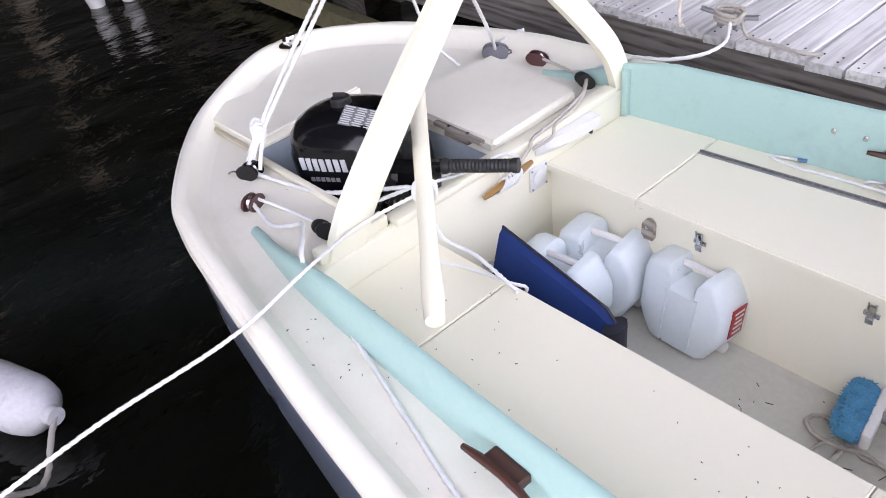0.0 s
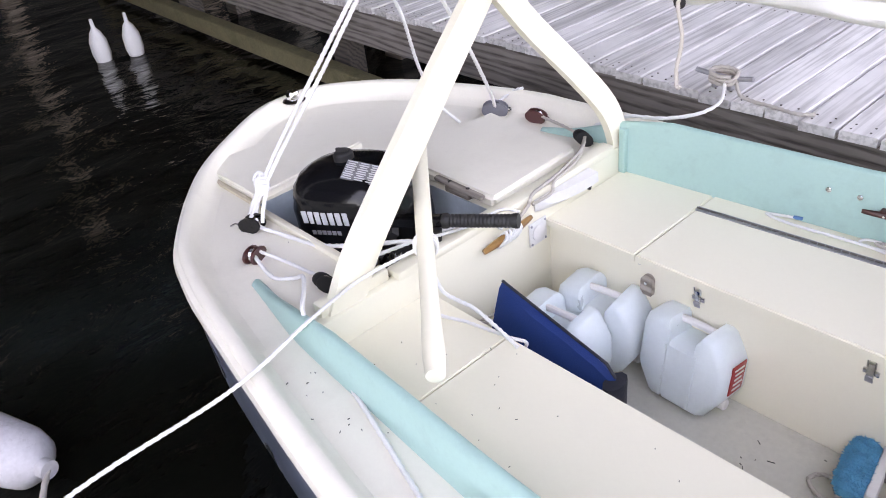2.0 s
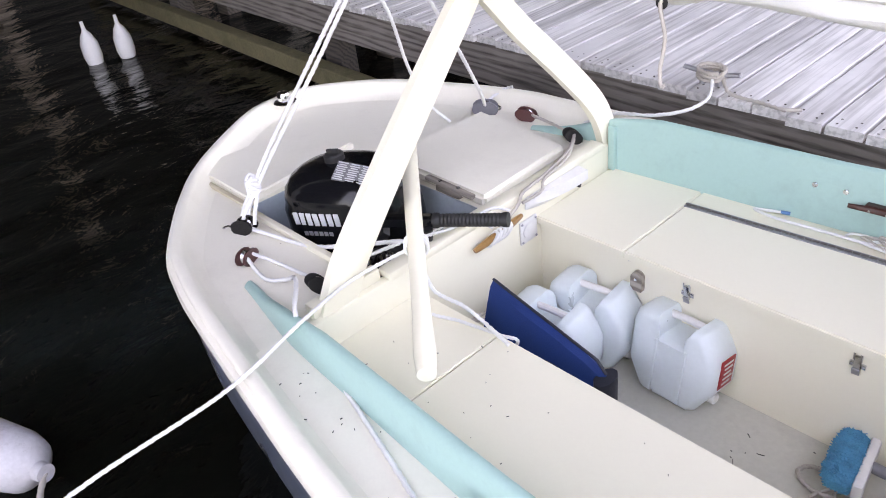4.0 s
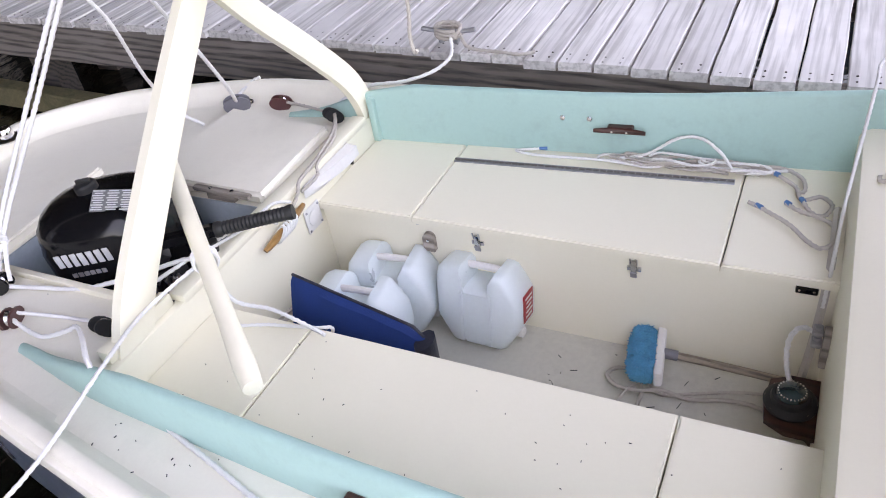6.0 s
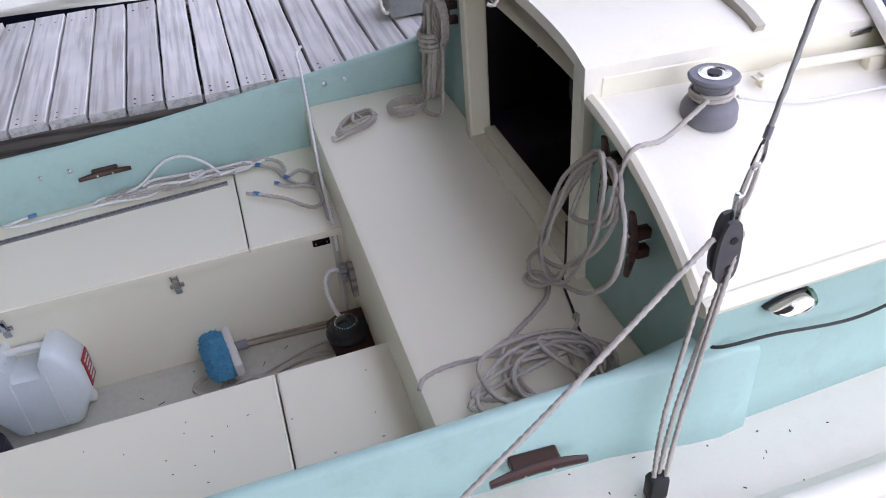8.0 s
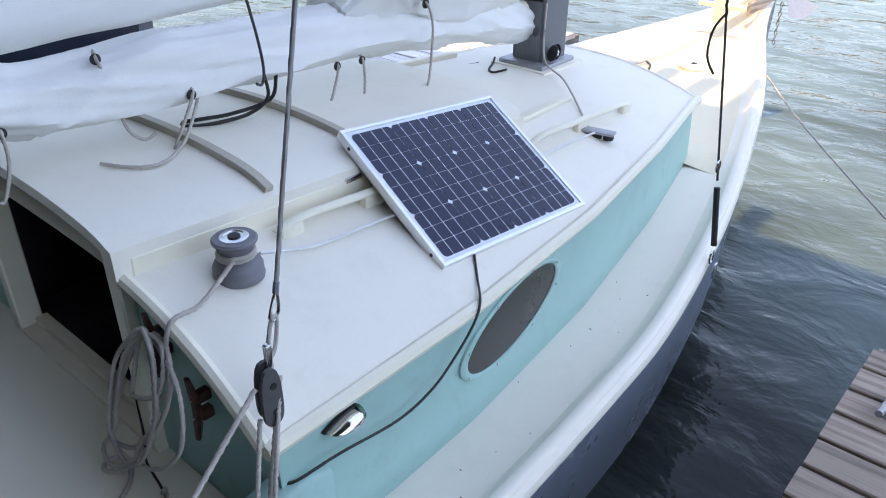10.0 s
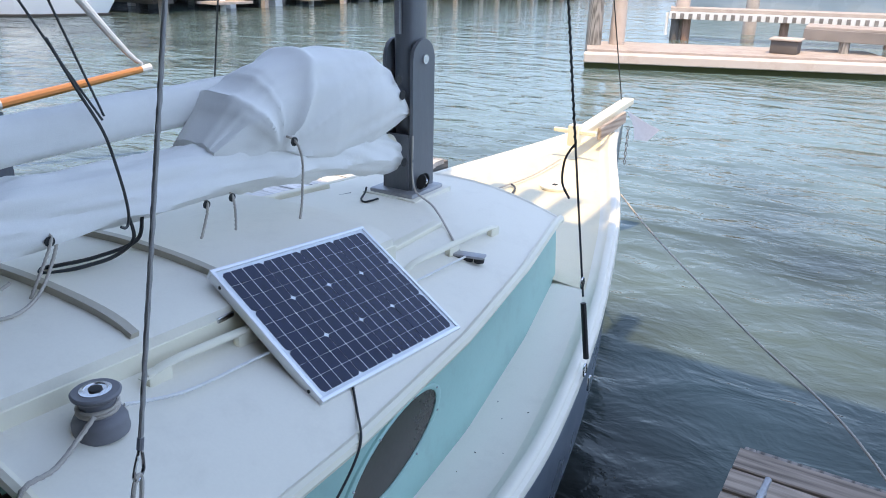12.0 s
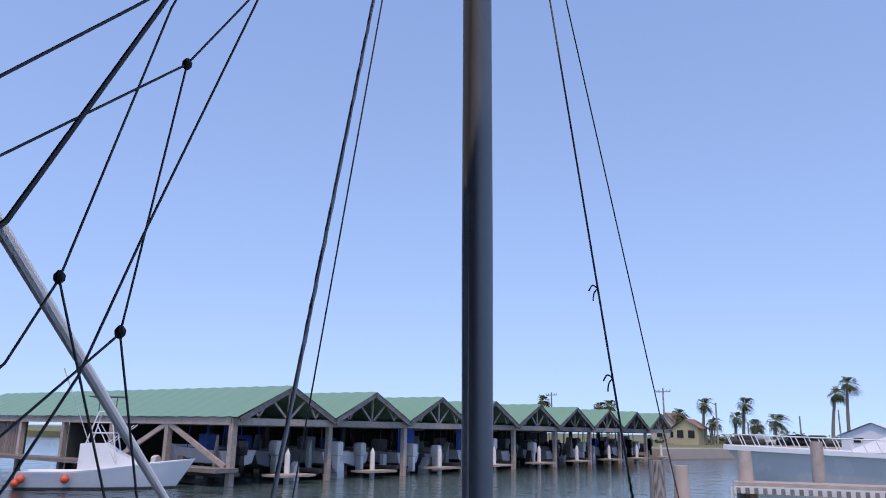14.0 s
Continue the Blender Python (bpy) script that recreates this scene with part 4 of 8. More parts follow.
lathe(bm, [(0.012, 0), (0.012, 0.05)], (-0.61, -0.28, 0.56), 8)
part("linkage", bm, STEEL, motor, "steel gear linkage")
bm = B()
box(bm, (-0.600, -0.375, 0.535), (0.004, 0.032, 0.03), 0.002, pose(0, 0, 0, 0, 0, 10))
part("gear_plate", bm, BLACKP, motor)

# lids on the after deck
lid = fitting("well_lid", (-1.5, -0.15, 0.655), "white removable lid beside the motor well", "lid")
bm = B()
prism(bm, [(-1.72, -0.43), (-1.265, -0.43), (-1.315, 0.14), (-1.69, 0.16)], 0.656, 0.688)
bmesh.ops.bevel(bm, geom=[e for e in bm.edges if all(v.co.z > 0.68 for v in e.verts)], offset=0.008, segments=3, affect="EDGES")
part("panel", bm, WHITE, lid)
bm = B()
span(bm, (-1.72, -0.455, 0.656), (-1.27, -0.435, 0.672), 0.003)
part("edge_strip", bm, material("tan_edge", (0.55, 0.47, 0.35), 0.6), lid)
hatchl = fitting("deck_hatch", (-0.8, 0.39, 0.655), "thick white deck hatch on the after deck", "hatch")
bm = B()
prism(bm, [(-0.475, 0.105), (-0.50, 0.605), (-1.04, 0.675), (-1.08, 0.115)], 0.662, 0.700)
bmesh.ops.bevel(bm, geom=[e for e in bm.edges if all(v.co.z > 0.69 for v in e.verts) or abs(e.verts[0].co.z - e.verts[1].co.z) > 0.02], offset=0.014, segments=3, affect="EDGES")
part("panel", bm, WHITE, hatchl, angle=50)
bm = B()
prism(bm, [(-0.49, 0.12), (-0.515, 0.59), (-1.025, 0.66), (-1.065, 0.13)], 0.650, 0.664)
part("gasket", bm, BLACKM, hatchl)
wc = fitting("wooden_cleat", (-0.60, 0.06, 0.66), "weathered grey wooden cleat on the after deck", "cleat")
bm = B()
box(bm, (-0.66, 0.105, 0.686), (0.27, 0.028, 0.020), 0.008, pose(0, 0, 0, 0, 0, -2))
box(bm, (-0.66, 0.105, 0.668), (0.13, 0.034, 0.026), 0.006)
part("crossbar", bm, GREYTEAK, wc)
bm = B()
for dx in (-0.05, 0.05):
    lathe(bm, [(0.008, 0.69), (0.008, 0.699), (0.004, 0.701)], (-0.66 + dx, 0.105, 0), 8)
part("bolt", bm, STEEL, wc)
bm = B()
lathe(bm, [(0.055, 0.73), (0.058, 0.738), (0.050, 0.745), (0.034, 0.748), (0.034, 0.77), (0.028, 0.785), (0.012, 0.79)], (-1.915, 0.19, -0.012), 20)
thing("deck_filler", bm, CHROME, "round chrome deck fitting on the stern rail", "deck fitting")


def turning_block(at, yaw, mat, label, s=1.0, pitch=75):
    b = fitting("block", at, label, "block", "blocks on the boat")
    M = pose(*at, 0, 0, yaw) @ pose(0, 0, 0, 0, pitch, 0)
    bm = B()
    for sd in (-1, 1):
        rr = []
        for h in (0.010 * s * sd, 0.016 * s * sd):
            rr.append([M @ Vector((0.040 * s * math.copysign(abs(math.cos(a)) ** 0.8, math.cos(a)), h, 0.024 * s * math.sin(a))) for a in [2 * math.pi * i / 16 for i in range(16)]])
        loft(bm, rr, closed_ring=True, cap=True)
    part("cheek", bm, mat, b)
    bm = B()
    lathe(bm, [(0.021 * s, -0.009 * s), (0.016 * s, 0), (0.021 * s, 0.009 * s)], (0, 0, 0), 14, pose(0, 0, 0, 90, 0, 0))
    bmesh.ops.transform(bm, matrix=M, verts=bm.verts)
    part("sheave", bm, STEEL, b)
    bm = B()
    tube(bm, [M @ Vector((0.040 * s + 0.018 * s * (1 - math.cos(a)) * 0.5 - 0.01 * s, 0.014 * s * math.sin(a), 0)) for a in [2 * math.pi * i / 10 for i in range(10)]], 0.003 * s, 6, closed=True)
    part("shackle", bm, STEEL, b)
    return b


turning_block((-1.09, -0.55, 0.685), 200, BLACKP, "black ball-bearing block shackled to the after deck", 1.35, 20)
turning_block((-0.90, -0.655, 0.680), 120, material("maroon_block", (0.075, 0.018, 0.018), 0.35, coat=0.3), "maroon turning block on the after deck", 1.2, 10)
turning_block((-0.86, 0.775, 0.682), 20, material("maroon_block_port", (0.10, 0.03, 0.03), 0.35, coat=0.3), "maroon turning block on the after deck", 1.2, 10)
turning_block((-1.07, 0.73, 0.682), 40, GREYP, "grey traveller block lying on the after deck", 1.5, 5)
turning_block((-0.545, -0.60, 0.69), 80, BLACKM, "black cam cleat block below the gallows leg", 1.1, 50)
turning_block((-0.54, 0.70, 0.69), 60, BLACKM, "dark cam cleat block below the gallows leg", 1.1, 40)
bm = B()
tube(bm, [(-1.17, -0.60, 0.668), (-1.15, -0.585, 0.678), (-1.13, -0.575, 0.668), (-1.12, -0.56, 0.68)], 0.004, 6, per=5)
thing("wing_shackle", bm, STEEL, "small steel shackle on the after deck", "shackle")

# running lines at the stern
rope("mainsheet", [(-1.09, -0.555, 0.70), (-1.10, -0.50, 0.76), (-1.05, -0.42, 0.92), (-0.95, -0.24, 1.20), (-0.84, -0.06, 1.48), (-0.80, 0.05, 1.60)], 0.0085, ROPEW, "white mainsheet running up to the boom")
rope("mainsheet", [(-1.10, -0.51, 0.74), (-1.03, -0.40, 0.93), (-0.92, -0.22, 1.21), (-0.82, -0.05, 1.48), (-0.78, 0.06, 1.60)], 0.0085, ROPEW, "white mainsheet running up to the boom")
bm = B()
for k in range(5):
    c = Vector((-1.085, -0.475, 0.80 + 0.012 * k))
    tube(bm, [c + Vector((0.024 * math.cos(a + k), 0.022 * math.sin(a + k), 0.010 * math.sin(2 * a + k))) for a in [2 * math.pi * i / 10 for i in range(10)]], 0.008, 6, closed=True)
for dx in (-0.02, 0.0, 0.025):
    tube(bm, [(-1.085 + dx, -0.475, 0.80), (-1.10 + dx * 1.6, -0.505, 0.74), (-1.095 + dx * 2, -0.53, 0.695)], 0.008, 6, per=5)
thing("bowline_knot", bm, ROPEW, "white bowline knot above the black block", "knot")
rope("traveller_line", [(-1.09, -0.56, 0.69), (-0.98, -0.52, 0.675), (-0.80, -0.47, 0.668), (-0.68, -0.43, 0.69), (-0.56, -0.38, 0.72), (-0.47, -0.30, 0.725), (-0.42, -0.28, 0.72)], 0.0085, ROPEW, "white line led across the motor well")
rope("traveller_line", [(-0.52, -0.44, 0.71), (-0.47, -0.30, 0.72), (-0.44, -0.16, 0.715), (-0.41, -0.02, 0.70), (-0.39, 0.05, 0.63)], 0.0075, ROPEW, "white line led across the motor well")
rope("vang_line", [(-0.98, 0.10, 1.45), (-0.96, 0.17, 1.30), (-1.05, 0.30, 1.02), (-1.12, 0.44, 0.80), (-1.06, 0.50, 0.705)], 0.0075, ROPEW, "slack white line hanging from the boom")
rope("vang_line", [(-0.72, 0.10, 1.50), (-0.78, 0.30, 1.20), (-0.92, 0.55, 0.88), (-1.06, 0.72, 0.70)], 0.0085, ROPEW, "white line from the boom to the traveller block")
rope("sheet_tail", [(-1.06, 0.72, 0.685), (-1.10, 0.80, 0.695), (-1.06, 0.86, 0.73), (-1.03, 0.88, 0.74)], 0.008, ROPEW, "short white rope tail on the after deck")
rope("sheet", [(-0.90, -0.66, 0.69), (-0.74, -0.685, 0.675), (-0.64, -0.66, 0.70), (-0.56, -0.665, 0.745), (-0.46, -0.72, 0.775), (-0.36, -0.79, 0.775), (-0.30, -0.80, 0.70), (-0.18, -0.812, 0.670), (0.02, -0.862, 0.668), (0.285, -0.936, 0.668), (0.47, -0.985, 0.668), (0.65, -1.01, 0.668), (0.86, -1.0, 0.672), (1.0, -0.955, 0.70), (0.98, -0.90, 0.835), (0.93, -0.86, 0.80)], 0.008, ROPEW, "white jib sheet lying along the side deck", "rope", 10)
rope("sheet", [(-0.90, -0.64, 0.69), (-0.78, -0.60, 0.672), (-0.66, -0.585, 0.672), (-0.56, -0.59, 0.70)], 0.007, ROPEW, "white line from the block to the cam cleat")
rope("sheet", [(-0.85, 0.775, 0.69), (-0.72, 0.76, 0.685), (-0.62, 0.73, 0.69), (-0.54, 0.70, 0.70)], 0.007, ROPEG, "grey line from the block to the cam cleat")
rope("sheet", [(-0.53, 0.70, 0.70), (-0.44, 0.55, 0.715), (-0.40, 0.36, 0.705), (-0.385, 0.22, 0.70), (-0.38, 0.18, 0.665), (-0.375, 0.10, 0.63)], 0.0075, ROPEG, "grey line led along the bulkhead to the cleat")
rope("sheet", [(-0.50, 0.66, 0.70), (-0.41, 0.50, 0.71), (-0.385, 0.34, 0.70), (-0.37, 0.30, 0.67), (-0.375, 0.20, 0.665)], 0.0065, ROPEG, "grey line led along the bulkhead to the cleat")
DL0, DL1 = TL, Vector((-0.30, -0.80, 0.79))
rope("dock_line", [DL0, (-0.40, -0.55, 0.745), DL1, (-0.27, -1.08, 0.745), (-0.25, -1.45, 0.75), (-0.22, -1.78, 0.735)], 0.0066, ROPEW, "taut white dock line across the side deck")

# fittings on the after bulkhead
horn = fitting("horn_cleat", (-0.39, 0.06, 0.6), "varnished wooden horn cleat with rope turns", "cleat")
bm = B()
tube(bm, [(-0.375, -0.06, 0.592), (-0.365, 0.0, 0.605), (-0.36, 0.06, 0.612), (-0.365, 0.12, 0.617), (-0.375, 0.19, 0.617)], lambda f: 0.009 + 0.008 * math.sin(math.pi * f), 8, per=4)
part("crossbar", bm, material("varnished_cleat", (0.36, 0.17, 0.06), 0.3, coat=0.4, vary=0.2), horn)
bm = B()
for k in range(5):
    y0 = 0.02 + 0.018 * k
    tube(bm, [(-0.362 + 0.022 * math.cos(a), y0 + 0.02 * math.sin(a), 0.608 + 0.024 * math.sin(a + 0.5)) for a in [2 * math.pi * i / 10 for i in range(10)]], 0.0065, 6, closed=True)
part("rope_turn", bm, ROPEW, horn, "white rope turns")
plate = fitting("inspection_plate", (-0.40, 0.25, 0.5), "white square inspection plate on the bulkhead", "plate")
bm = B()
box(bm, (-0.400, 0.25, 0.515), (0.008, 0.095, 0.10), 0.003, pose(0, 0, 0, 0, 0, 0))
part("flange", bm, BRUSHW, plate)
bm = B()
lathe(bm, [(0.034, 0), (0.034, 0.004), (0.028, 0.007)], (-0.396, 0.25, 0.515), 20, pose(0, 0, 0, 0, 90, 0))
part("cover", bm, BRUSHW, plate)
for sy in (-1, 1):
    for sz in (-1, 1):
        bm = B()
        rivet(bm, (-0.395, 0.25 + 0.038 * sy, 0.515 + 0.040 * sz), 0.005)
        part("screw", bm, DULLSTEEL, plate)
vent = fitting("clam_vent", (-0.40, 0.42, 0.58), "white clamshell vent on the bulkhead", "vent")
bm = B()
rr = []
for i in range(9):
    f = i / 8
    y = 0.24 + 0.32 * f
    hgt = 0.075 * math.sin(math.pi * min(1, 0.25 + 0.75 * f) * 0.62 + 0.15)
    out = 0.045 * math.sin(math.pi * 0.5 * f)
    rr.append([(-0.402, y, 0.655), (-0.402 + out, y, 0.650), (-0.398 + out, y, 0.65 - hgt * 0.6), (-0.402, y, 0.65 - hgt)])
loft(bm, rr, cap=True)
part("shell", bm, BRUSHW, vent)
bm = B()
box(bm, (-0.382, 0.545, 0.612), (0.02, 0.012, 0.075), 0.003, pose(0, 0, 0, -20, 0, 0))
part("opening", bm, BLACKM, vent)


def jug(at, yaw, tip, label):
    """A shouldered water jug with a bridge handle."""
    j = fitting("water_jug", at, label, "water jug", "water jugs on the cockpit sole")
    M = pose(*at, 0, 0, yaw) @ pose(0, 0, 0, tip, 0, 0) @ Matrix.Scale(1.1, 4)
    bm = B()
    L, W = 0.148, 0.080
    prof = [(-L + 0.066, 0.0), (-0.055, 0.0), (-0.05, 0.012), (-0.045, 0.0), (0.045, 0.0), (0.05, 0.012), (0.055, 0.0), (L - 0.066, 0.0), (L - 0.050, 0.010), (L - 0.004, 0.088), (L, 0.105), (L, 0.185), (L - 0.010, 0.210), (L - 0.048, 0.278), (L - 0.062, 0.285), (0.062, 0.285), (0.052, 0.27), (0.048, 0.215), (-0.048, 0.215), (-0.052, 0.27), (-0.062, 0.285), (-L + 0.03, 0.285), (-L + 0.008, 0.27), (-L, 0.24), (-L, 0.105), (-L + 0.004, 0.088), (-L + 0.050, 0.010)]
    rr = []
    for y, k in ((-W, 0.86), (-W + 0.010, 0.95), (-W + 0.028, 1.0), (0, 1.0), (W - 0.028, 1.0), (W - 0.010, 0.95), (W, 0.86)):
        rr.append([M @ Vector((x * k, y, 0.14 + (z - 0.14) * k)) for x, z in prof])
    loft(bm, rr, closed_ring=True, cap=True)
    part("body", bm, JUGP, j, angle=40)
    for gx in (-0.05, 0.05):
        bm = B()
        rr2 = []
        for zz in (0.02, 0.21):
            rr2.append([M @ Vector((gx + a, b, zz)) for a, b in ((-0.006, -W - 0.001), (0.006, -W - 0.001), (0.004, -W - 0.006), (-0.004, -W - 0.006))])
        loft(bm, rr2, closed_ring=True, cap=True)
        part("rib", bm, JUGP, j)
    bm = B()
    tube(bm, [M @ Vector(q) for q in ((-0.058, 0, 0.266), (-0.03, 0, 0.268), (0.03, 0, 0.268), (0.058, 0, 0.266))], 0.013, 10, per=4)
    part("handle", bm, BRUSHW, j, "white bridge handle")
    bm = B()
    lathe(bm, [(0.019, 0), (0.019, 0.026), (0.014, 0.030)], (0, 0, 0), 14, pose(0, 0, 0, 0, 90, 0))
    bmesh.ops.transform(bm, matrix=M @ pose(L - 0.042, 0.0, 0.045), verts=bm.verts)
    part("tap", bm, BRUSHW, j, "white tap at the foot")
    if "label" not in label:
        return j
    bm = B()
    box(bm, (0, 0, 0), (0.004, 0.075, 0.10), 0.001)
    bmesh.ops.transform(bm, matrix=M @ pose(L + 0.0005, 0.0, 0.155), verts=bm.verts)
    lb = part("label", bm, RED, j, "red paper label")
    bm = B()
    for k in range(5):
        box(bm, (0.0025, 0.004 * (k % 2), 0.034 - 0.017 * k), (0.002, 0.05 - 0.006 * (k % 3), 0.006))
    bmesh.ops.transform(bm, matrix=M @ pose(L + 0.0005, 0.0, 0.155), verts=bm.verts)
    part("print_lines", bm, BRUSHW, lb)
    return j


jug((0.275, 0.232, 0.105), -2, -9, "translucent white water jug with a red label on the cockpit sole")
jug((-0.07, 0.232, 0.105), 6, 0, "translucent white water jug against the locker front")
jug((-0.11, 0.045, 0.105), 4, 2, "translucent white water jug behind the blue cushion")

# folded cushion
cush = fitting("boat_cushion", (0.0, -0.12, 0.10), "folded blue and navy vinyl boat cushion in the footwell", "cushion")
bm = B()
rr = []
for i in range(15):
    f = i / 14
    x = -0.235 + 0.48 * f
    top = 0.562 - 0.108 * f - (0.03 * max(0, (f - 0.85) / 0.15))
    low = 0.16
    th = 0.022 + 0.016 * math.sin(math.pi * f)
    y = -0.115 - 0.02 * f
    rr.append([(x - 0.06 * (1 - g) * (1 - f), y + s * th * (0.5 + math.sin(math.pi * g) * 0.5) + 0.10 * (1 - g) * -0.4 + noise.noise(Vector((x * 9, g * 4, s))) * 0.006, low + (top - low) * g) for s, g in [(-1, 0), (-1, 0.25), (-1, 0.5), (-1, 0.75), (-1, 0.95), (0, 1.0), (1, 0.95), (1, 0.75), (1, 0.5), (1, 0.25), (1, 0)]])
loft(bm, rr, closed_ring=True, cap=True)
part("cover", bm, NAVY, cush, "blue vinyl cover")
bm = B()
rr = []
for i in range(13):
    f = i / 12
    x = -0.27 + 0.53 * f
    top = 0.405 - 0.06 * f - 0.03 * math.sin(f * 7)
    th = 0.03 + 0.02 * math.sin(math.pi * f)
    y = -0.185 + 0.02 * f
    rr.append([(x, y + s * th * (0.6 + 0.4 * math.sin(math.pi * g)) + noise.noise(Vector((x * 8, g * 4, s + 5))) * 0.01, 0.102 + (top - 0.102) * g) for s, g in [(-1, 0), (-1, 0.3), (-1, 0.6), (-1, 0.9), (0, 1.0), (1, 0.9), (1, 0.6), (1, 0.3), (1, 0)]])
loft(bm, rr, closed_ring=True, cap=True)
part("backing", bm, NAVYK, cush, "dark navy backing")
bm = B()
tube(bm, [(-0.235 + 0.48 * i / 14, -0.115 - 0.02 * i / 14, 0.566 - 0.108 * i / 14 - (0.03 if i > 13 else 0)) for i in range(15)], 0.005, 6)
part("piping", bm, NAVYK, cush)
bm = B()
rr = [[(0.235 + a * 0.03 + 0.012, -0.14 + b * 0.05, 0.16 + (0.275 - 0.16) * 0 + z) for a, b in circle(1, 10)] for z in (-0.05, 0.05, 0.20, 0.245, 0.26)]
loft(bm, rr, closed_ring=True, cap=True)
part("end_roll", bm, NAVYK, cush)
rope("stray_line", [(-0.30, -0.20, 0.40), (-0.27, -0.12, 0.38), (-0.32, -0.08, 0.36), (-0.35, -0.16, 0.34), (-0.29, -0.22, 0.37)], 0.007, ROPEG, "grey rope end by the after bulkhead")

# deck brush on the sole
brush = fitting("deck_brush", (0.9, 0.22, 0.1), "deck brush with blue bristles and a worn wooden handle", "brush")
BMX = turned(0.875, 0.225, 0.19, 8) @ pose(0, 0, 0, 0, 0, 0)
bm = B()
box(bm, (0.030, 0, 0), (0.030, 0.235, 0.062), 0.010)
bmesh.ops.transform(bm, matrix=BMX, verts=bm.verts)
part("block", bm, BRUSHW, brush, "white plastic brush block")
bm = B()
rng = random.Random(4)


def tuft(a, c, k=1.0):
    """A point on the rounded head of bristles: a round the head, c along it."""
    s = max(0.0, 1 - abs(c) ** 3.5) ** 0.5
    return Vector((-0.022 + 0.046 * k * math.cos(a) * (0.55 + 0.45 * s), 0.118 * c * (0.97 + 0.03 * k), 0.036 * k * math.sin(a) * (0.45 + 0.55 * s)))


rr = [[BMX @ tuft(2 * math.pi * k / 14, -1 + i / 8) for k in range(14)] for i in range(17)]
loft(bm, rr, closed_ring=True, cap=True)
for i in range(1100):
    a, c = rng.uniform(0, 2 * math.pi), rng.uniform(-1, 1)
    p = tuft(a, c, 0.95)
    q = tuft(a + rng.uniform(-0.35, 0.35), c + rng.uniform(-0.06, 0.06), rng.uniform(1.12, 1.32))
    tube(bm, [BMX @ p, BMX @ q], lambda f: 0.0028 - 0.0014 * f, 3)
part("bristles", bm, BRISTLE, brush, "tufted blue bristles")
bm = B()
tube(bm, [(0.915, 0.23, 0.20), (0.96, 0.235, 0.195)], 0.018, 12)
part("socket", bm, GREYP, brush)
bm = B()
tube(bm, [(0.945, 0.233, 0.197), (1.10, 0.245, 0.180), (1.36, 0.262, 0.150)], 0.0135, 10, per=4)
part("handle", bm, wood_material("grey_handle", (0.38, 0.31, 0.24), (0.17, 0.13, 0.10), length=(2, 20, 20)), brush, "weathered wooden handle")
rope("sole_rope", [(0.86, 0.02, 0.112), (0.87, 0.12, 0.113), (0.83, 0.19, 0.120), (0.77, 0.20, 0.115), (0.745, 0.16, 0.113), (0.79, 0.12, 0.116), (0.86, 0.115, 0.125), (0.93, 0.14, 0.12), (1.02, 0.135, 0.112), (1.13, 0.165, 0.112), (1.22, 0.165, 0.112), (1.30, 0.12, 0.115)], 0.0078, ROPEG, "grey laid rope looped on the sole")
rope("sole_rope", [(0.80, 0.02, 0.112), (0.82, 0.10, 0.120), (0.87, 0.16, 0.13), (0.93, 0.13, 0.112), (1.05, 0.17, 0.112), (1.16, 0.21, 0.112), (1.30, 0.235, 0.112)], 0.006, ROPEG, "grey laid rope looped on the sole")
rng = random.Random(9)
bm = B()
for k in range(26):
    x, y = rng.uniform(0.55, 1.3), rng.uniform(-0.05, 0.27)
    a = rng.uniform(0, 3.1)
    ln2 = rng.uniform(0.004, 0.03)
    beam(bm, (x, y, 0.1015), (x + ln2 * math.cos(a), y + ln2 * math.sin(a), 0.1015), 0.002, 0.002)
thing("debris", bm, BLACKM, "dark twigs and grit scattered on the sole", "debris", kind="stuff")

bm = B()
for k in range(150):
    where = k % 3
    if where == 0:
        x = rng.uniform(-0.3, 1.35)
        y, z = -rng.uniform(0.34, coam(x) - 0.05), 0.5505
    elif where == 1:
        x = rng.uniform(-0.3, 3.6)
        inner = coam(x) + 0.03 if x < 2.0 else cab_half(x) + 0.03
        y, z = -rng.uniform(inner, half_at(x) - 0.10), deckz(x) + 0.008
    else:
        x, y, z = rng.uniform(-1.6, -0.5), rng.uniform(-0.62, 0.62), 0.6565
        if WELL[0] - 0.5 < x < WELL[1] and -0.5 < y < 0.7:
            continue
    a, ln2 = rng.uniform(0, 3.1), rng.uniform(0.002, 0.008)
    beam(bm, (x, y, z), (x + ln2 * math.cos(a), y + ln2 * math.sin(a), z), 0.0018, 0.002)
thing("specks", bm, BLACKM, "dark specks and grit on the painted decks", "debris", kind="stuff")

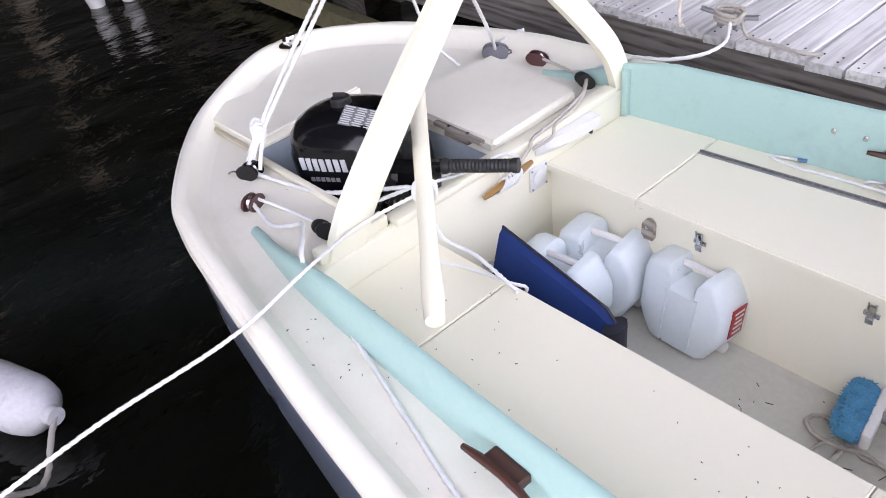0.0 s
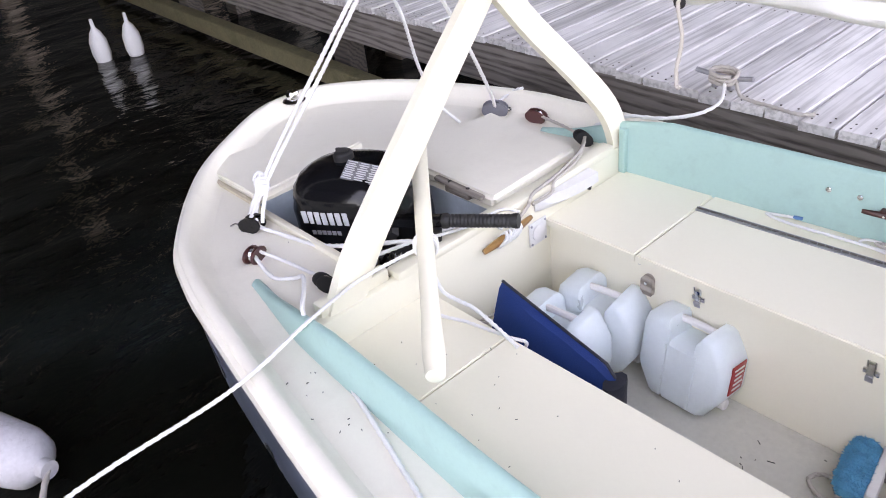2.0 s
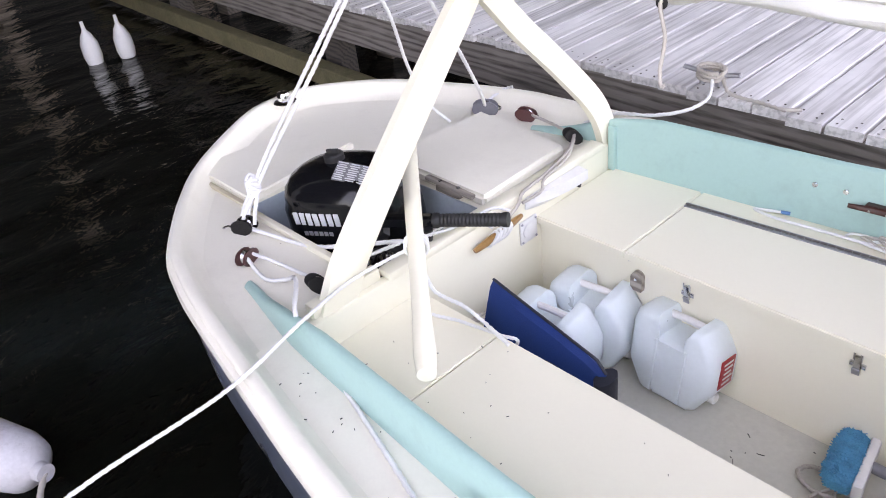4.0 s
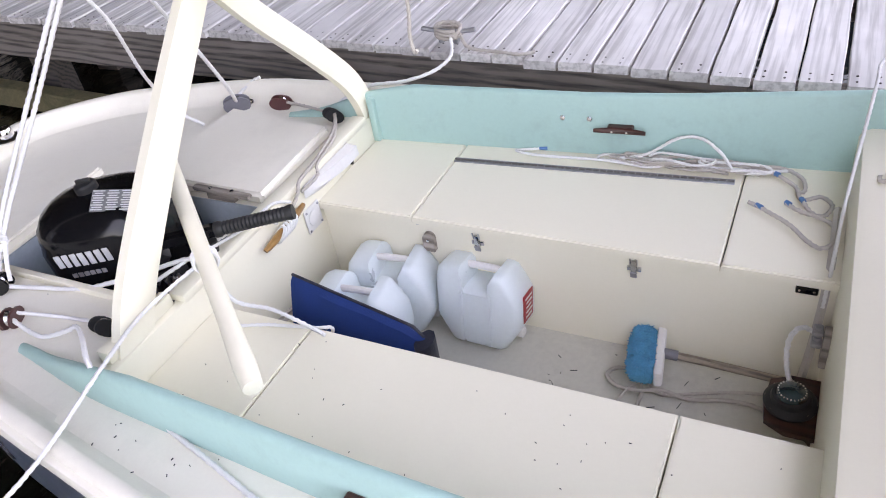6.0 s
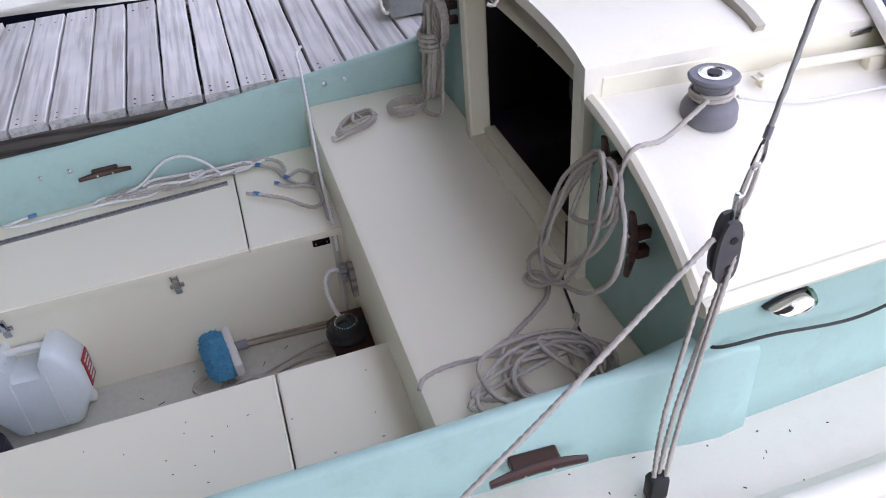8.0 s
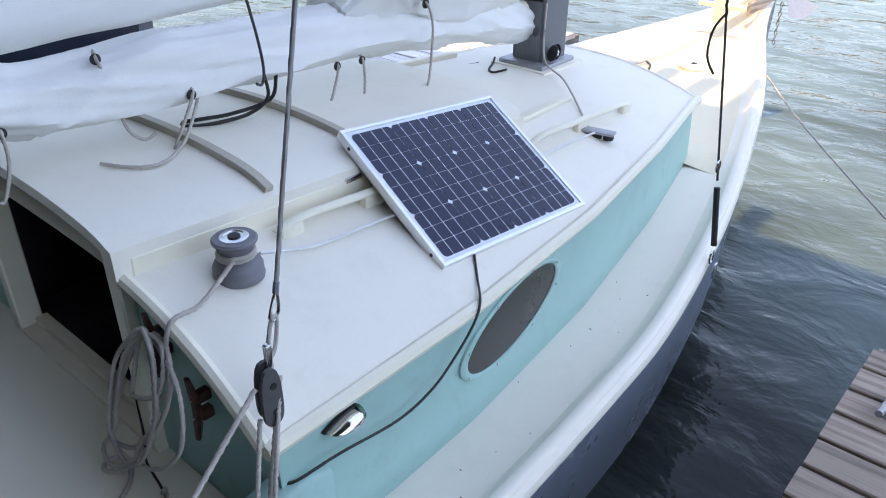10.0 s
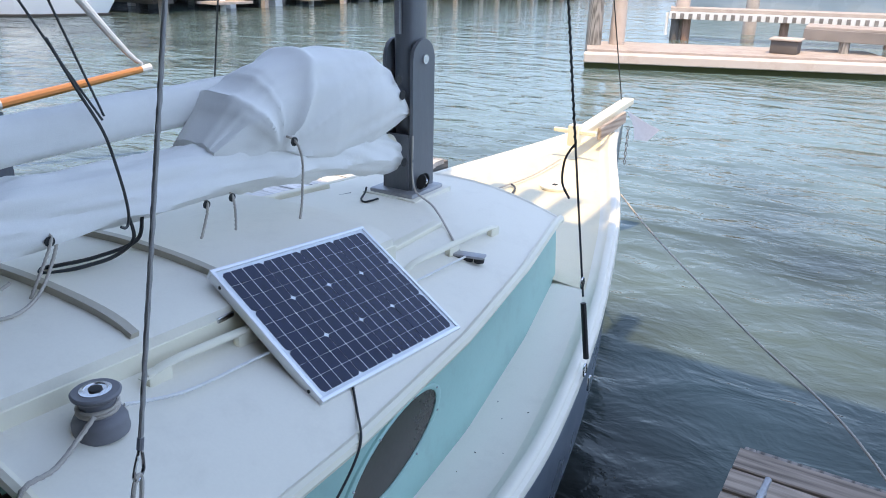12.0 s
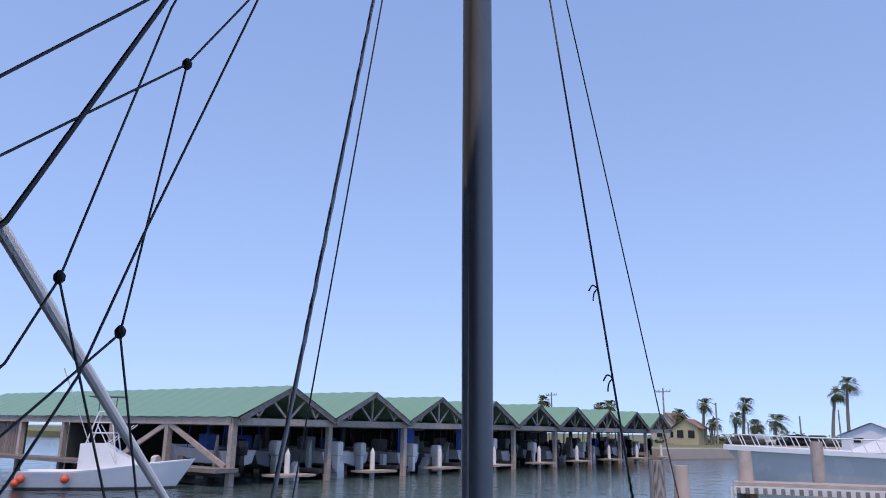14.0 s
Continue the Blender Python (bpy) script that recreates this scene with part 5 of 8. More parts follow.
# latches and padeyes on the locker fronts
for lx in (0.242, 0.793):
    lt = fitting("latch", (lx, 0.32, 0.46), "stainless draw latch on the locker front", "latch", "latches on the locker")
    bm = B()
    box(bm, (lx, 0.321, 0.462), (0.046, 0.006, 0.018), 0.002)
    box(bm, (lx, 0.316, 0.470), (0.020, 0.012, 0.055), 0.003)
    part("plate", bm, STEEL, lt)
    bm = B()
    tube(bm, [(lx - 0.011, 0.312, 0.485), (lx - 0.011, 0.306, 0.515), (lx + 0.011, 0.306, 0.515), (lx + 0.011, 0.312, 0.485)], 0.003, 6)
    part("bail", bm, STEEL, lt)
    bm = B()
    box(bm, (lx, 0.312, 0.442), (0.022, 0.006, 0.026), 0.002, pose(0, 0, 0, 18, 0, 0))
    part("lever", bm, DULLSTEEL, lt)
    for s in (-1, 1):
        bm = B()
        rivet(bm, (lx + 0.017 * s, 0.317, 0.462), 0.004, "y")
        part("rivet", bm, DULLSTEEL, lt)
tg = fitting("turn_button", (0.03, 0.32, 0.42), "weathered wooden turn button on the locker front", "turn button")
bm = B()
prism(bm, [(0.05 + 0.022 * math.cos(a), 0.455 + 0.022 * math.sin(a)) for a in [math.pi * i / 8 for i in range(9)]] + [(0.028, 0.40), (0.072, 0.40)], 0.300, 0.324, "y")
part("button", bm, GREYTEAK, tg)
bm = B()
rivet(bm, (0.05, 0.299, 0.45), 0.006, "y")
part("screw", bm, STEEL, tg)
bm = B()
box(bm, (0.012, 0.318, 0.512), (0.014, 0.012, 0.014), 0.003)
thing("lid_stop", bm, DULLSTEEL, "small metal stop under the locker lid", "stop")
pe = fitting("strike_plate", (1.30, 0.32, 0.48), "small black plate on the locker front", "plate")
bm = B()
box(bm, (1.30, 0.320, 0.49), (0.062, 0.008, 0.030), 0.004)
part("plate", bm, BLACKP, pe)
bm = B()
for s in (-1, 1):
    rivet(bm, (1.30 + 0.02 * s, 0.315, 0.49), 0.004, "y")
part("rivet", bm, STEEL, pe)

# piano hinge along the port locker lid
hg = fitting("piano_hinge", (0.52, 0.715, 0.55), "long tarnished piano hinge along the locker lid", "hinge")
bm = B()
beam(bm, (0.0, 0.690, 0.5515), (1.03, 0.752, 0.5515), 0.030, 0.003)
part("leaf", bm, DULLSTEEL, hg)
bm = B()
n = 40
for k in range(n):
    a = Vector((0.0, 0.690, 0.556)).lerp(Vector((1.03, 0.752, 0.556)), (k + 0.06) / n)
    b = Vector((0.0, 0.690, 0.556)).lerp(Vector((1.03, 0.752, 0.556)), (k + 0.94) / n)
    tube(bm, [a, b], 0.0042, 6)
part("knuckles", bm, material("tarnished_hinge", (0.20, 0.19, 0.18), 0.5, metal=0.6), hg)


def wood_cleat(at, yaw, label, along="x", face=(0, -1, 0), s=1.0):
    c = fitting("cleat", at, label, "cleat", "wooden cleats")
    if along == "z":
        M = pose(*at) @ Matrix.Rotation(radians(90), 4, "Y") @ pose(0, 0, 0, 0, 0, 0)
        M = pose(*at, 0, 90, 0) @ pose(0, 0, 0, 0, 0, 0)
    else:
        M = pose(*at, 0, 0, yaw)
    bm = B()
    rr = []
    for i in range(11):
        f = -1 + i / 5
        x = 0.098 * f * s
        lift = 0.026 + 0.010 * abs(f) ** 1.5
        w, h = 0.013 * (1 - 0.35 * f * f) * s, 0.011 * (1 - 0.45 * f * f) * s
        rr.append([M @ (Vector((x, 0, 0)) + Vector(face) * (lift * s) + Vector((0, 0, 1) if along == "x" else (0, 1, 0)) * (w * a) + Vector(face) * (h * b)) for a, b in circle(1, 8)])
    loft(bm, rr, closed_ring=True, cap=True)
    part("crossbar", bm, TEAK, c)
    bm = B()
    box(bm, M @ (Vector(face) * (0.010 * s)), (0.098 * s, 0.036 * s, 0.024 * s), 0.004, M.to_3x3().to_4x4(), 1)
    part("base", bm, TEAK, c)
    for dx in (-0.028, 0.028):
        bm = B()
        o = M @ (Vector((dx * s, 0, 0)) + Vector(face) * (0.037 * s))
        lathe(bm, [(0.004, -0.003), (0.004, 0.003)], o, 8, Vector((0, 0, 1)).rotation_difference((M.to_3x3() @ Vector(face))).to_matrix().to_4x4())
        part("screw", bm, STEEL, c)
    return c


wood_cleat((0.615, coam(0.615) - 0.018, 0.672), 3, "dark red wooden cleat on the port coaming", "x", (0, -1, 0), 0.95)
wood_cleat((0.535, -coam(0.535) - 0.030, 0.735), -3, "dark red wooden cleat outside the starboard coaming", "x", (0, -1, 0), 1.1)
wood_cleat((1.553, -coam(1.553) - 0.030, 0.748), -3, "dark red wooden cleat outside the starboard coaming", "x", (0, -1, 0), 1.1)


def bulkhead_cleat(y, z, label):
    c = fitting("cleat", (1.93, y, z), label, "cleat", "wooden cleats")
    bm = B()
    rr = []
    for i in range(11):
        f = -1 + i / 5
        w, h = 0.014 * (1 - 0.35 * f * f), 0.011 * (1 - 0.45 * f * f)
        rr.append([(1.895 - 0.010 * abs(f) ** 1.5 + h * b, y + w * a, z + 0.088 * f) for a, b in circle(1, 8)])
    loft(bm, rr, closed_ring=True, cap=True)
    part("crossbar", bm, TEAK, c)
    for dz in (-0.026, 0.026):
        bm = B()
        box(bm, (1.917, y, z + dz), (0.034, 0.026, 0.028), 0.005)
        part("foot", bm, TEAK, c)
    for dz in (-0.026, 0.026):
        bm = B()
        rivet(bm, (1.883, y, z + dz), 0.005)
        part("screw", bm, STEEL, c)


bulkhead_cleat(-0.715, 1.045, "dark red wooden cleat upright on the cabin bulkhead")
bulkhead_cleat(-0.575, 1.155, "dark red wooden cleat holding a coil of rope")
bulkhead_cleat(0.56, 1.12, "dark red wooden cleat holding a coil of rope")
bm = B()
for cx in (0.40, 0.50, 1.48, 1.56):
    y = coam(cx) - 0.019
    rivet(bm, (cx, y, 0.70 if cx < 1 else 0.80), 0.010, "y")
thing("coaming_bolts", bm, STEEL, "steel bolt heads in the port coaming", "bolts", kind="stuff")
bm = B()
span(bm, (-0.405, 0.755, 0.552), (-0.375, 0.785, 0.745), 0.005)
thing("coaming_end_post", bm, AQUA, "aqua end post of the port coaming", "trim")
bm = B()
tube(bm, [(0.03, -0.74, 0.552), (0.05, -0.70, 0.555), (0.12, -0.695, 0.556), (0.16, -0.735, 0.553), (0.14, -0.775, 0.552)], 0.007, 8, per=5)
thing("becket", bm, BRASSY, "tan rope becket on the starboard locker lid", "becket")

# compass on its bracket
comp = fitting("compass", (1.31, 0.06, 0.2), "black deck compass on a wooden bracket", "compass")
bm = B()
prism(bm, [(1.235, 0.05), (1.245, -0.02), (1.30, -0.05), (1.378, -0.05), (1.378, 0.17), (1.30, 0.17), (1.245, 0.14)], 0.262, 0.280)
part("shelf", bm, TEAK, comp, "dark wooden shelf")
bm = B()
prism(bm, [(1.378, 0.262), (1.28, 0.262), (1.378, 0.13)], 0.04, 0.075, "y")
part("bracket", bm, TEAK, comp)
bm = B()
lathe(bm, [(0.072, 0.280), (0.074, 0.290), (0.066, 0.300), (0.056, 0.304), (0.052, 0.318), (0.046, 0.322)], (1.305, 0.06, 0), 28)
part("housing", bm, BLACKM, comp)
bm = B()
lathe(bm, [(0.044, 0.320), (0.040, 0.331), (0.026, 0.339), (0.008, 0.342)], (1.305, 0.06, 0), 24)
part("dome", bm, material("compass_dome", (0.012, 0.035, 0.04), 0.06, coat=0.8), comp, "dark green glass dome")
bm = B()
for k in range(24):
    a = 2 * math.pi * k / 24
    box(bm, (1.305 + 0.037 * math.cos(a), 0.06 + 0.037 * math.sin(a), 0.3345), (0.004, 0.0012 if k % 3 else 0.003, 0.002), 0, pose(0, 0, 0, 0, 20, math.degrees(a)))
part("dial_marks", bm, BRUSHW, comp, "white dial marks")
for k in range(8):
    bm = B()
    a = 2 * math.pi * k / 8
    lathe(bm, [(0.004, 0.290), (0.003, 0.297)], (1.305 + 0.067 * math.cos(a), 0.06 + 0.067 * math.sin(a), 0), 6)
    part("screw", bm, STEEL, comp)
cb = fitting("cheek_block", (1.36, 0.20, 0.40), "aluminium cheek block with a wooden pad", "block")
bm = B()
prism(bm, [(0.20 + 0.035 * math.cos(a), 0.43 + 0.03 * math.sin(a)) for a in [math.pi * i / 8 for i in range(9)]] + [(0.172, 0.33), (0.20, 0.315), (0.228, 0.33)], 1.362, 1.380, "x")
part("pad", bm, GREYTEAK, cb)
bm = B()
for dz, dy in ((0.44, 0.21), (0.41, 0.195)):
    box(bm, (1.345, dy, dz), (0.03, 0.045, 0.018), 0.007)
    lathe(bm, [(0.009, 0), (0.009, 0.012)], (1.345, dy, dz + 0.006), 10)
part("body", bm, DULLSTEEL, cb)
rope("centreboard_pennant", [(1.345, 0.205, 0.435), (1.30, 0.215, 0.435), (1.275, 0.20, 0.39), (1.28, 0.16, 0.33), (1.30, 0.125, 0.285)], 0.0085, ROPEW, "white pennant from the cheek block")
cord("canvas_strap", [(1.352, 0.62, 0.58), (1.352, 0.45, 0.555), (1.35, 0.34, 0.53), (1.345, 0.30, 0.40), (1.335, 0.27, 0.25), (1.32, 0.25, 0.108)], 0.014, ROPEG, "grey canvas strap hanging down the bridge deck face", "strap")
rope("hanging_line", [(1.43, 0.995, 0.925), (1.40, 0.93, 0.925), (1.395, 0.84, 0.90), (1.372, 0.62, 0.75), (1.360, 0.50, 0.66), (1.357, 0.43, 0.60), (1.352, 0.33, 0.56), (1.348, 0.30, 0.45)], 0.0062, ROPEW, "white rope led over the port coaming")

# tangle on the port bench
rng = random.Random(12)
rope("white_line", [(0.31, 0.815, 0.563), (0.26, 0.80, 0.563), (0.22, 0.785, 0.562), (0.32, 0.765, 0.565), (0.50, 0.775, 0.566), (0.72, 0.785, 0.568), (0.92, 0.80, 0.568), (1.10, 0.815, 0.566)], 0.0058, ROPEW, "white line lying along the hinge", per=6)
bm = B()
tube(bm, [(0.305, 0.814, 0.564), (0.335, 0.822, 0.564)], 0.0065, 8)
thing("whipping", bm, BLUETAPE, "blue tape on a rope end", "tape", "taped rope ends")
rope("white_line", [(0.62, 0.80, 0.566), (0.72, 0.815, 0.59), (0.82, 0.83, 0.655), (0.90, 0.835, 0.66), (0.97, 0.825, 0.615), (1.02, 0.80, 0.568), (1.10, 0.795, 0.568), (1.14, 0.81, 0.57), (1.20, 0.84, 0.566)], 0.0062, ROPEW, "white line with a raised loop on the bench")
for k in range(7):
    c0, rx = 0.66 + 0.06 * k, 0.10 + 0.05 * rng.random()
    ph = rng.random() * 6
    pts = [(c0 + rx * math.cos(a + ph), 0.800 + 0.026 * math.sin(a + ph) + rng.uniform(-0.006, 0.006) + 0.012 * (c0 - 0.6), 0.563 + 0.009 * (k % 4) + 0.004 * math.sin(3 * a)) for a in [2 * math.pi * i / 9 for i in range(9)]]
    rope("grey_line", pts, 0.0055, ROPEG if k % 3 else ROPEW, "loose loop of grey line on the bench", "rope", 5)
rope("brown_line", [(0.92, 0.82, 0.585), (1.00, 0.84, 0.575), (1.09, 0.825, 0.57), (1.16, 0.80, 0.566), (1.22, 0.745, 0.565), (1.235, 0.69, 0.566), (1.25, 0.66, 0.568), (1.27, 0.62, 0.565), (1.30, 0.585, 0.566)], 0.0075, ROPEG, "grey brown rope on the bench")
rope("brown_line", [(1.10, 0.815, 0.582), (1.17, 0.84, 0.57), (1.235, 0.80, 0.566), (1.25, 0.73, 0.566), (1.235, 0.695, 0.575)], 0.0075, ROPEG, "grey brown rope on the bench")
rope("brown_line", [(1.25, 0.66, 0.57), (1.30, 0.70, 0.566), (1.335, 0.66, 0.566), (1.32, 0.60, 0.568), (1.29, 0.585, 0.572), (1.24, 0.61, 0.566), (1.20, 0.645, 0.566)], 0.0075, ROPEG, "grey brown rope on the bench")
rope("brown_line", [(1.30, 0.585, 0.568), (1.345, 0.55, 0.566), (1.35, 0.47, 0.566), (1.32, 0.43, 0.566), (1.28, 0.455, 0.566), (1.22, 0.53, 0.566), (1.15, 0.585, 0.566), (1.09, 0.625, 0.566)], 0.0075, ROPEG, "grey brown rope on the bench")
for a, b in (((1.135, 0.598, 0.567), (1.115, 0.612, 0.567)), ((1.215, 0.635, 0.567), (1.20, 0.647, 0.567)), ((1.243, 0.672, 0.57), (1.252, 0.655, 0.571)), ((1.15, 0.805, 0.57), (1.165, 0.797, 0.57))):
    bm = B()
    tube(bm, [a, b], 0.0086, 8)
    thing("whipping", bm, BLUETAPE, "blue tape on a rope end", "tape", "taped rope ends")

# coils on the bridge deck
rng = random.Random(21)
turns = []
for k in range(9):
    ph = rng.random() * 6.28
    cx, cy = 1.69 + rng.uniform(-0.03, 0.03), -0.745 + rng.uniform(-0.02, 0.02)
    rx, ry = rng.uniform(0.085, 0.175), rng.uniform(0.06, 0.125)
    zz = 0.730 + 0.0085 * (k % 5)
    pts = [(cx + rx * math.cos(a + ph) * (1 + 0.12 * math.sin(2 * a + k)), max(-0.875, cy + ry * math.sin(a + ph)), zz + 0.006 * math.sin(2 * a + ph)) for a in [2 * math.pi * i / 11 for i in range(12)]]
    turns += pts
rope("coiled_sheet", [(1.385, -0.665, 0.728), (1.41, -0.635, 0.730), (1.47, -0.62, 0.729), (1.55, -0.625, 0.731), (1.62, -0.65, 0.745)] + turns, 0.0064, ROPEG, "grey laid rope coiled loosely on the bridge deck", "rope coil", 6)
rope("grey_line", [(1.60, -0.66, 0.76), (1.63, -0.61, 0.735), (1.68, -0.57, 0.730), (1.74, -0.53, 0.729), (1.80, -0.48, 0.729), (1.83, -0.41, 0.730), (1.80, -0.38, 0.731), (1.77, -0.40, 0.732), (1.80, -0.45, 0.74), (1.86, -0.46, 0.78)], 0.0075, ROPEG, "grey line running from the coil")
rope("grey_line", [(1.58, -0.62, 0.733), (1.66, -0.60, 0.74), (1.74, -0.64, 0.735), (1.80, -0.63, 0.732), (1.83, -0.60, 0.73), (1.84, -0.575, 0.731), (1.825, -0.59, 0.735)], 0.006, ROPEG, "grey line running from the coil")
pts = []
for k in range(3):
    pts += [(1.545 + (0.085 - 0.008 * k) * math.cos(a), 0.655 + 0.045 * math.sin(a) + 0.06 * math.cos(a) * 0.6, 0.729 + 0.010 * k) for a in [2 * math.pi * i / 9 for i in range(9)]]
rope("small_coil", pts + [(1.53, 0.63, 0.757), (1.545, 0.69, 0.757), (1.56, 0.62, 0.745), (1.45, 0.575, 0.729), (1.44, 0.60, 0.729)], 0.0068, ROPEG, "small grey rope hank on the bridge deck", "rope coil", 6)

# coil on the starboard bulkhead cleat
LOOPS = [[(1.885, -0.575, 1.205), (1.855, -0.491, 1.073), (1.823, -0.428, 0.905), (1.807, -0.408, 0.822), (1.80, -0.56, 0.89), (1.81, -0.70, 1.042), (1.84, -0.73, 1.15), (1.872, -0.68, 1.20), (1.885, -0.615, 1.205)],
         [(1.88, -0.60, 1.20), (1.847, -0.74, 1.17), (1.815, -0.80, 1.10), (1.795, -0.79, 1.02), (1.783, -0.69, 0.92), (1.79, -0.508, 0.837), (1.81, -0.402, 0.854), (1.845, -0.46, 1.04), (1.876, -0.569, 1.20)],
         [(1.874, -0.561, 1.195), (1.84, -0.549, 1.075), (1.828, -0.551, 1.03), (1.825, -0.657, 1.086), (1.835, -0.70, 1.14), (1.866, -0.67, 1.20), (1.874, -0.631, 1.21)],
         [(1.87, -0.588, 1.205), (1.85, -0.50, 1.109), (1.82, -0.46, 0.958), (1.805, -0.454, 0.887), (1.79, -0.384, 0.789), (1.778, -0.435, 0.765), (1.783, -0.567, 0.861), (1.795, -0.608, 0.94), (1.808, -0.676, 1.031), (1.84, -0.656, 1.136), (1.87, -0.607, 1.21)],
         [(1.865, -0.57, 1.21), (1.838, -0.475, 1.09), (1.81, -0.435, 0.93), (1.795, -0.45, 0.86), (1.78, -0.53, 0.835), (1.785, -0.62, 0.90), (1.81, -0.69, 1.06), (1.845, -0.66, 1.18), (1.865, -0.60, 1.22)]]
coil = fitting("hanging_coil", (1.87, -0.58, 1.2), "grey laid rope coil hung in open loops on the bulkhead cleat", "rope coil")
for lp, nxt in zip(LOOPS, LOOPS[1:] + [[(1.87, -0.60, 1.17)]]):
    bm = B()
    laid(bm, lp + nxt[:1], 0.0062, 6)
    part("loop", bm, ROPEG, coil)
rope("winch_tail", [(1.86, -0.60, 1.02), (1.87, -0.655, 1.08), (1.875, -0.668, 1.20), (1.900, -0.672, 1.262), (1.97, -0.665, 1.262), (2.04, -0.65, 1.290), (2.09, -0.637, 1.312)], 0.0062, ROPEG, "grey rope led from the winch over the roof edge")

# gasketed coils on the port bulkhead cleat
pts = []
for k in range(7):
    w = 0.030 + 0.010 * (k % 3)
    pts += [(1.885 - 0.008 * k + 0.012 * math.sin(a), 0.63 + 0.012 * (k % 3) + w * math.cos(a) + 0.05 * (1 - math.sin(a)) * 0.35, 0.955 + 0.185 * math.sin(a)) for a in [2 * math.pi * i / 10 for i in range(10)]]
for k in range(4):
    pts += [(1.86 + 0.045 * math.cos(a), 0.645 + 0.045 * math.sin(a), 1.03 - 0.018 * k) for a in [2 * math.pi * i / 8 for i in range(8)]]
rope("hanging_coil", pts, 0.0095, ROPEG, "grey rope coil wrapped and hung on the bulkhead cleat", "rope coil", 5)
pts = []
for k in range(4):
    pts += [(1.88 - 0.008 * k, 0.545 + (0.035 + 0.006 * k) * math.cos(a), 1.10 + 0.07 * math.sin(a)) for a in [2 * math.pi * i / 9 for i in range(9)]]
rope("hanging_coil", pts + [(1.865, 0.545, 1.0), (1.86, 0.56, 0.85), (1.85, 0.57, 0.745), (1.82, 0.60, 0.732), (1.80, 0.66, 0.735)], 0.0065, material("flecked_rope", (0.50, 0.42, 0.40), 0.85, vary=0.35, scale=60, grain=300), "flecked rope coil on the bulkhead cleat", "rope coil", 6)
pts = []
for k in range(3):
    pts += [(1.75 + 0.07 * math.cos(a), 0.69 + 0.05 * math.sin(a), 0.731 + 0.009 * k) for a in [2 * math.pi * i / 9 for i in range(9)]]
rope("fallen_coil", pts, 0.0085, ROPEG, "grey rope turns lying below the port coil", "rope coil", 6)

# power cable from the cabin to the panel
cord("power_cable", [(1.91, -0.36, 0.86), (1.89, -0.40, 0.76), (1.86, -0.45, 0.732), (1.84, -0.55, 0.726), (1.82, -0.65, 0.727), (1.84, -0.75, 0.727), (1.89, -0.83, 0.728), (1.93, -0.88, 0.78), (1.94, -0.92, 0.90), (1.96, -0.975, 0.945), (2.08, -0.985, 0.945), (2.27, -0.985, 0.915), (2.40, -0.985, 0.935), (2.50, -0.982, 0.99), (2.57, -0.98, 1.05), (2.615, -0.962, 1.085), (2.68, -0.90, 1.10), (2.745, -0.835, 1.125)], 0.0036, BLACKM, "black power cable from the companionway to the solar panel", "cable")

# things inside the companionway
bm = B()
prism(bm, [(-0.13, 1.165), (-0.10, 1.10), (-0.03, 1.06), (0.0, 0.99), (0.04, 0.95), (0.075, 0.99), (0.07, 1.06), (0.03, 1.10), (-0.06, 1.14)], 2.12, 2.128, "x")
thing("tail_ornament", bm, BLACKM, "flat black tail-shaped ornament hanging in the companionway", "ornament")
pts = []
for k in range(3):
    pts += [(2.22, 0.26 + 0.06 * math.cos(a), 1.08 + 0.035 * math.sin(a) + 0.012 * k) for a in [2 * math.pi * i / 8 for i in range(8)]]
rope("white_hank", pts, 0.012, ROPEW, "white rope hank hanging inside the cabin", "rope coil", 5)

# roof hardware: winch
win = fitting("winch", (2.128, -0.595, 1.2), "grey sheet winch with rope turns on the coachroof", "winch")
wz = roofz(2.128, -0.595) - 0.006
bm = B()
lathe(bm, [(0.0616, wz), (0.0634, wz + 0.0082), (0.0620, wz + 0.0124), (0.0612, wz + 0.0330), (0.0560, wz + 0.0440), (0.0430, wz + 0.0516), (0.0385, wz + 0.0619), (0.0400, wz + 0.0860), (0.0530, wz + 0.0977)], (2.128, -0.595, 0), 28)
part("drum", bm, GREYP, win, "grey plastic winch drum")
bm = B()
lathe(bm, [(0.0405, wz + 0.0977), (0.0541, wz + 0.0990), (0.0554, wz + 0.1046), (0.0510, wz + 0.1087), (0.0176, wz + 0.1087)], (2.128, -0.595, 0), 28)
part("crown", bm, GREYP, win)
bm = B()
lathe(bm, [(0.0352, wz + 0.1080), (0.0352, wz + 0.1108), (0.0264, wz + 0.1122), (0.0246, wz + 0.1101)], (2.128, -0.595, 0), 28)
part("top_plate", bm, STEEL, win, "bright steel top plate")
bm = B()
lathe(bm, [(0.0158, wz + 0.1087), (0.0158, wz + 0.1135), (0.0088, wz + 0.1142)], (2.128, -0.595, 0), 8)
part("handle_socket", bm, BLACKM, win)
bm = B()
pts = [(2.128 + 0.044 * math.cos(a), -0.595 + 0.044 * math.sin(a), wz + 0.0560 + 0.0015 * a) for a in [i * 0.45 for i in range(30)]]
laid(bm, pts, 0.0056, 2)
part("rope_turn", bm, ROPEG, win, "grey rope turns")
rope("halyard", [(2.17, -0.63, wz + 0.060)] + [(x, -0.625, roofz(x, -0.625) + 0.022) for x in (2.35, 2.60, 3.0, 3.4, 3.74)], 0.0050, ROPEW, "white halyard led along the roof to the winch")
cc = fitting("clutch", (3.74, -0.61, 1.12), "grey rope clutch on the coachroof", "clutch")
czz = roofz(3.76, -0.62)
bm = B()
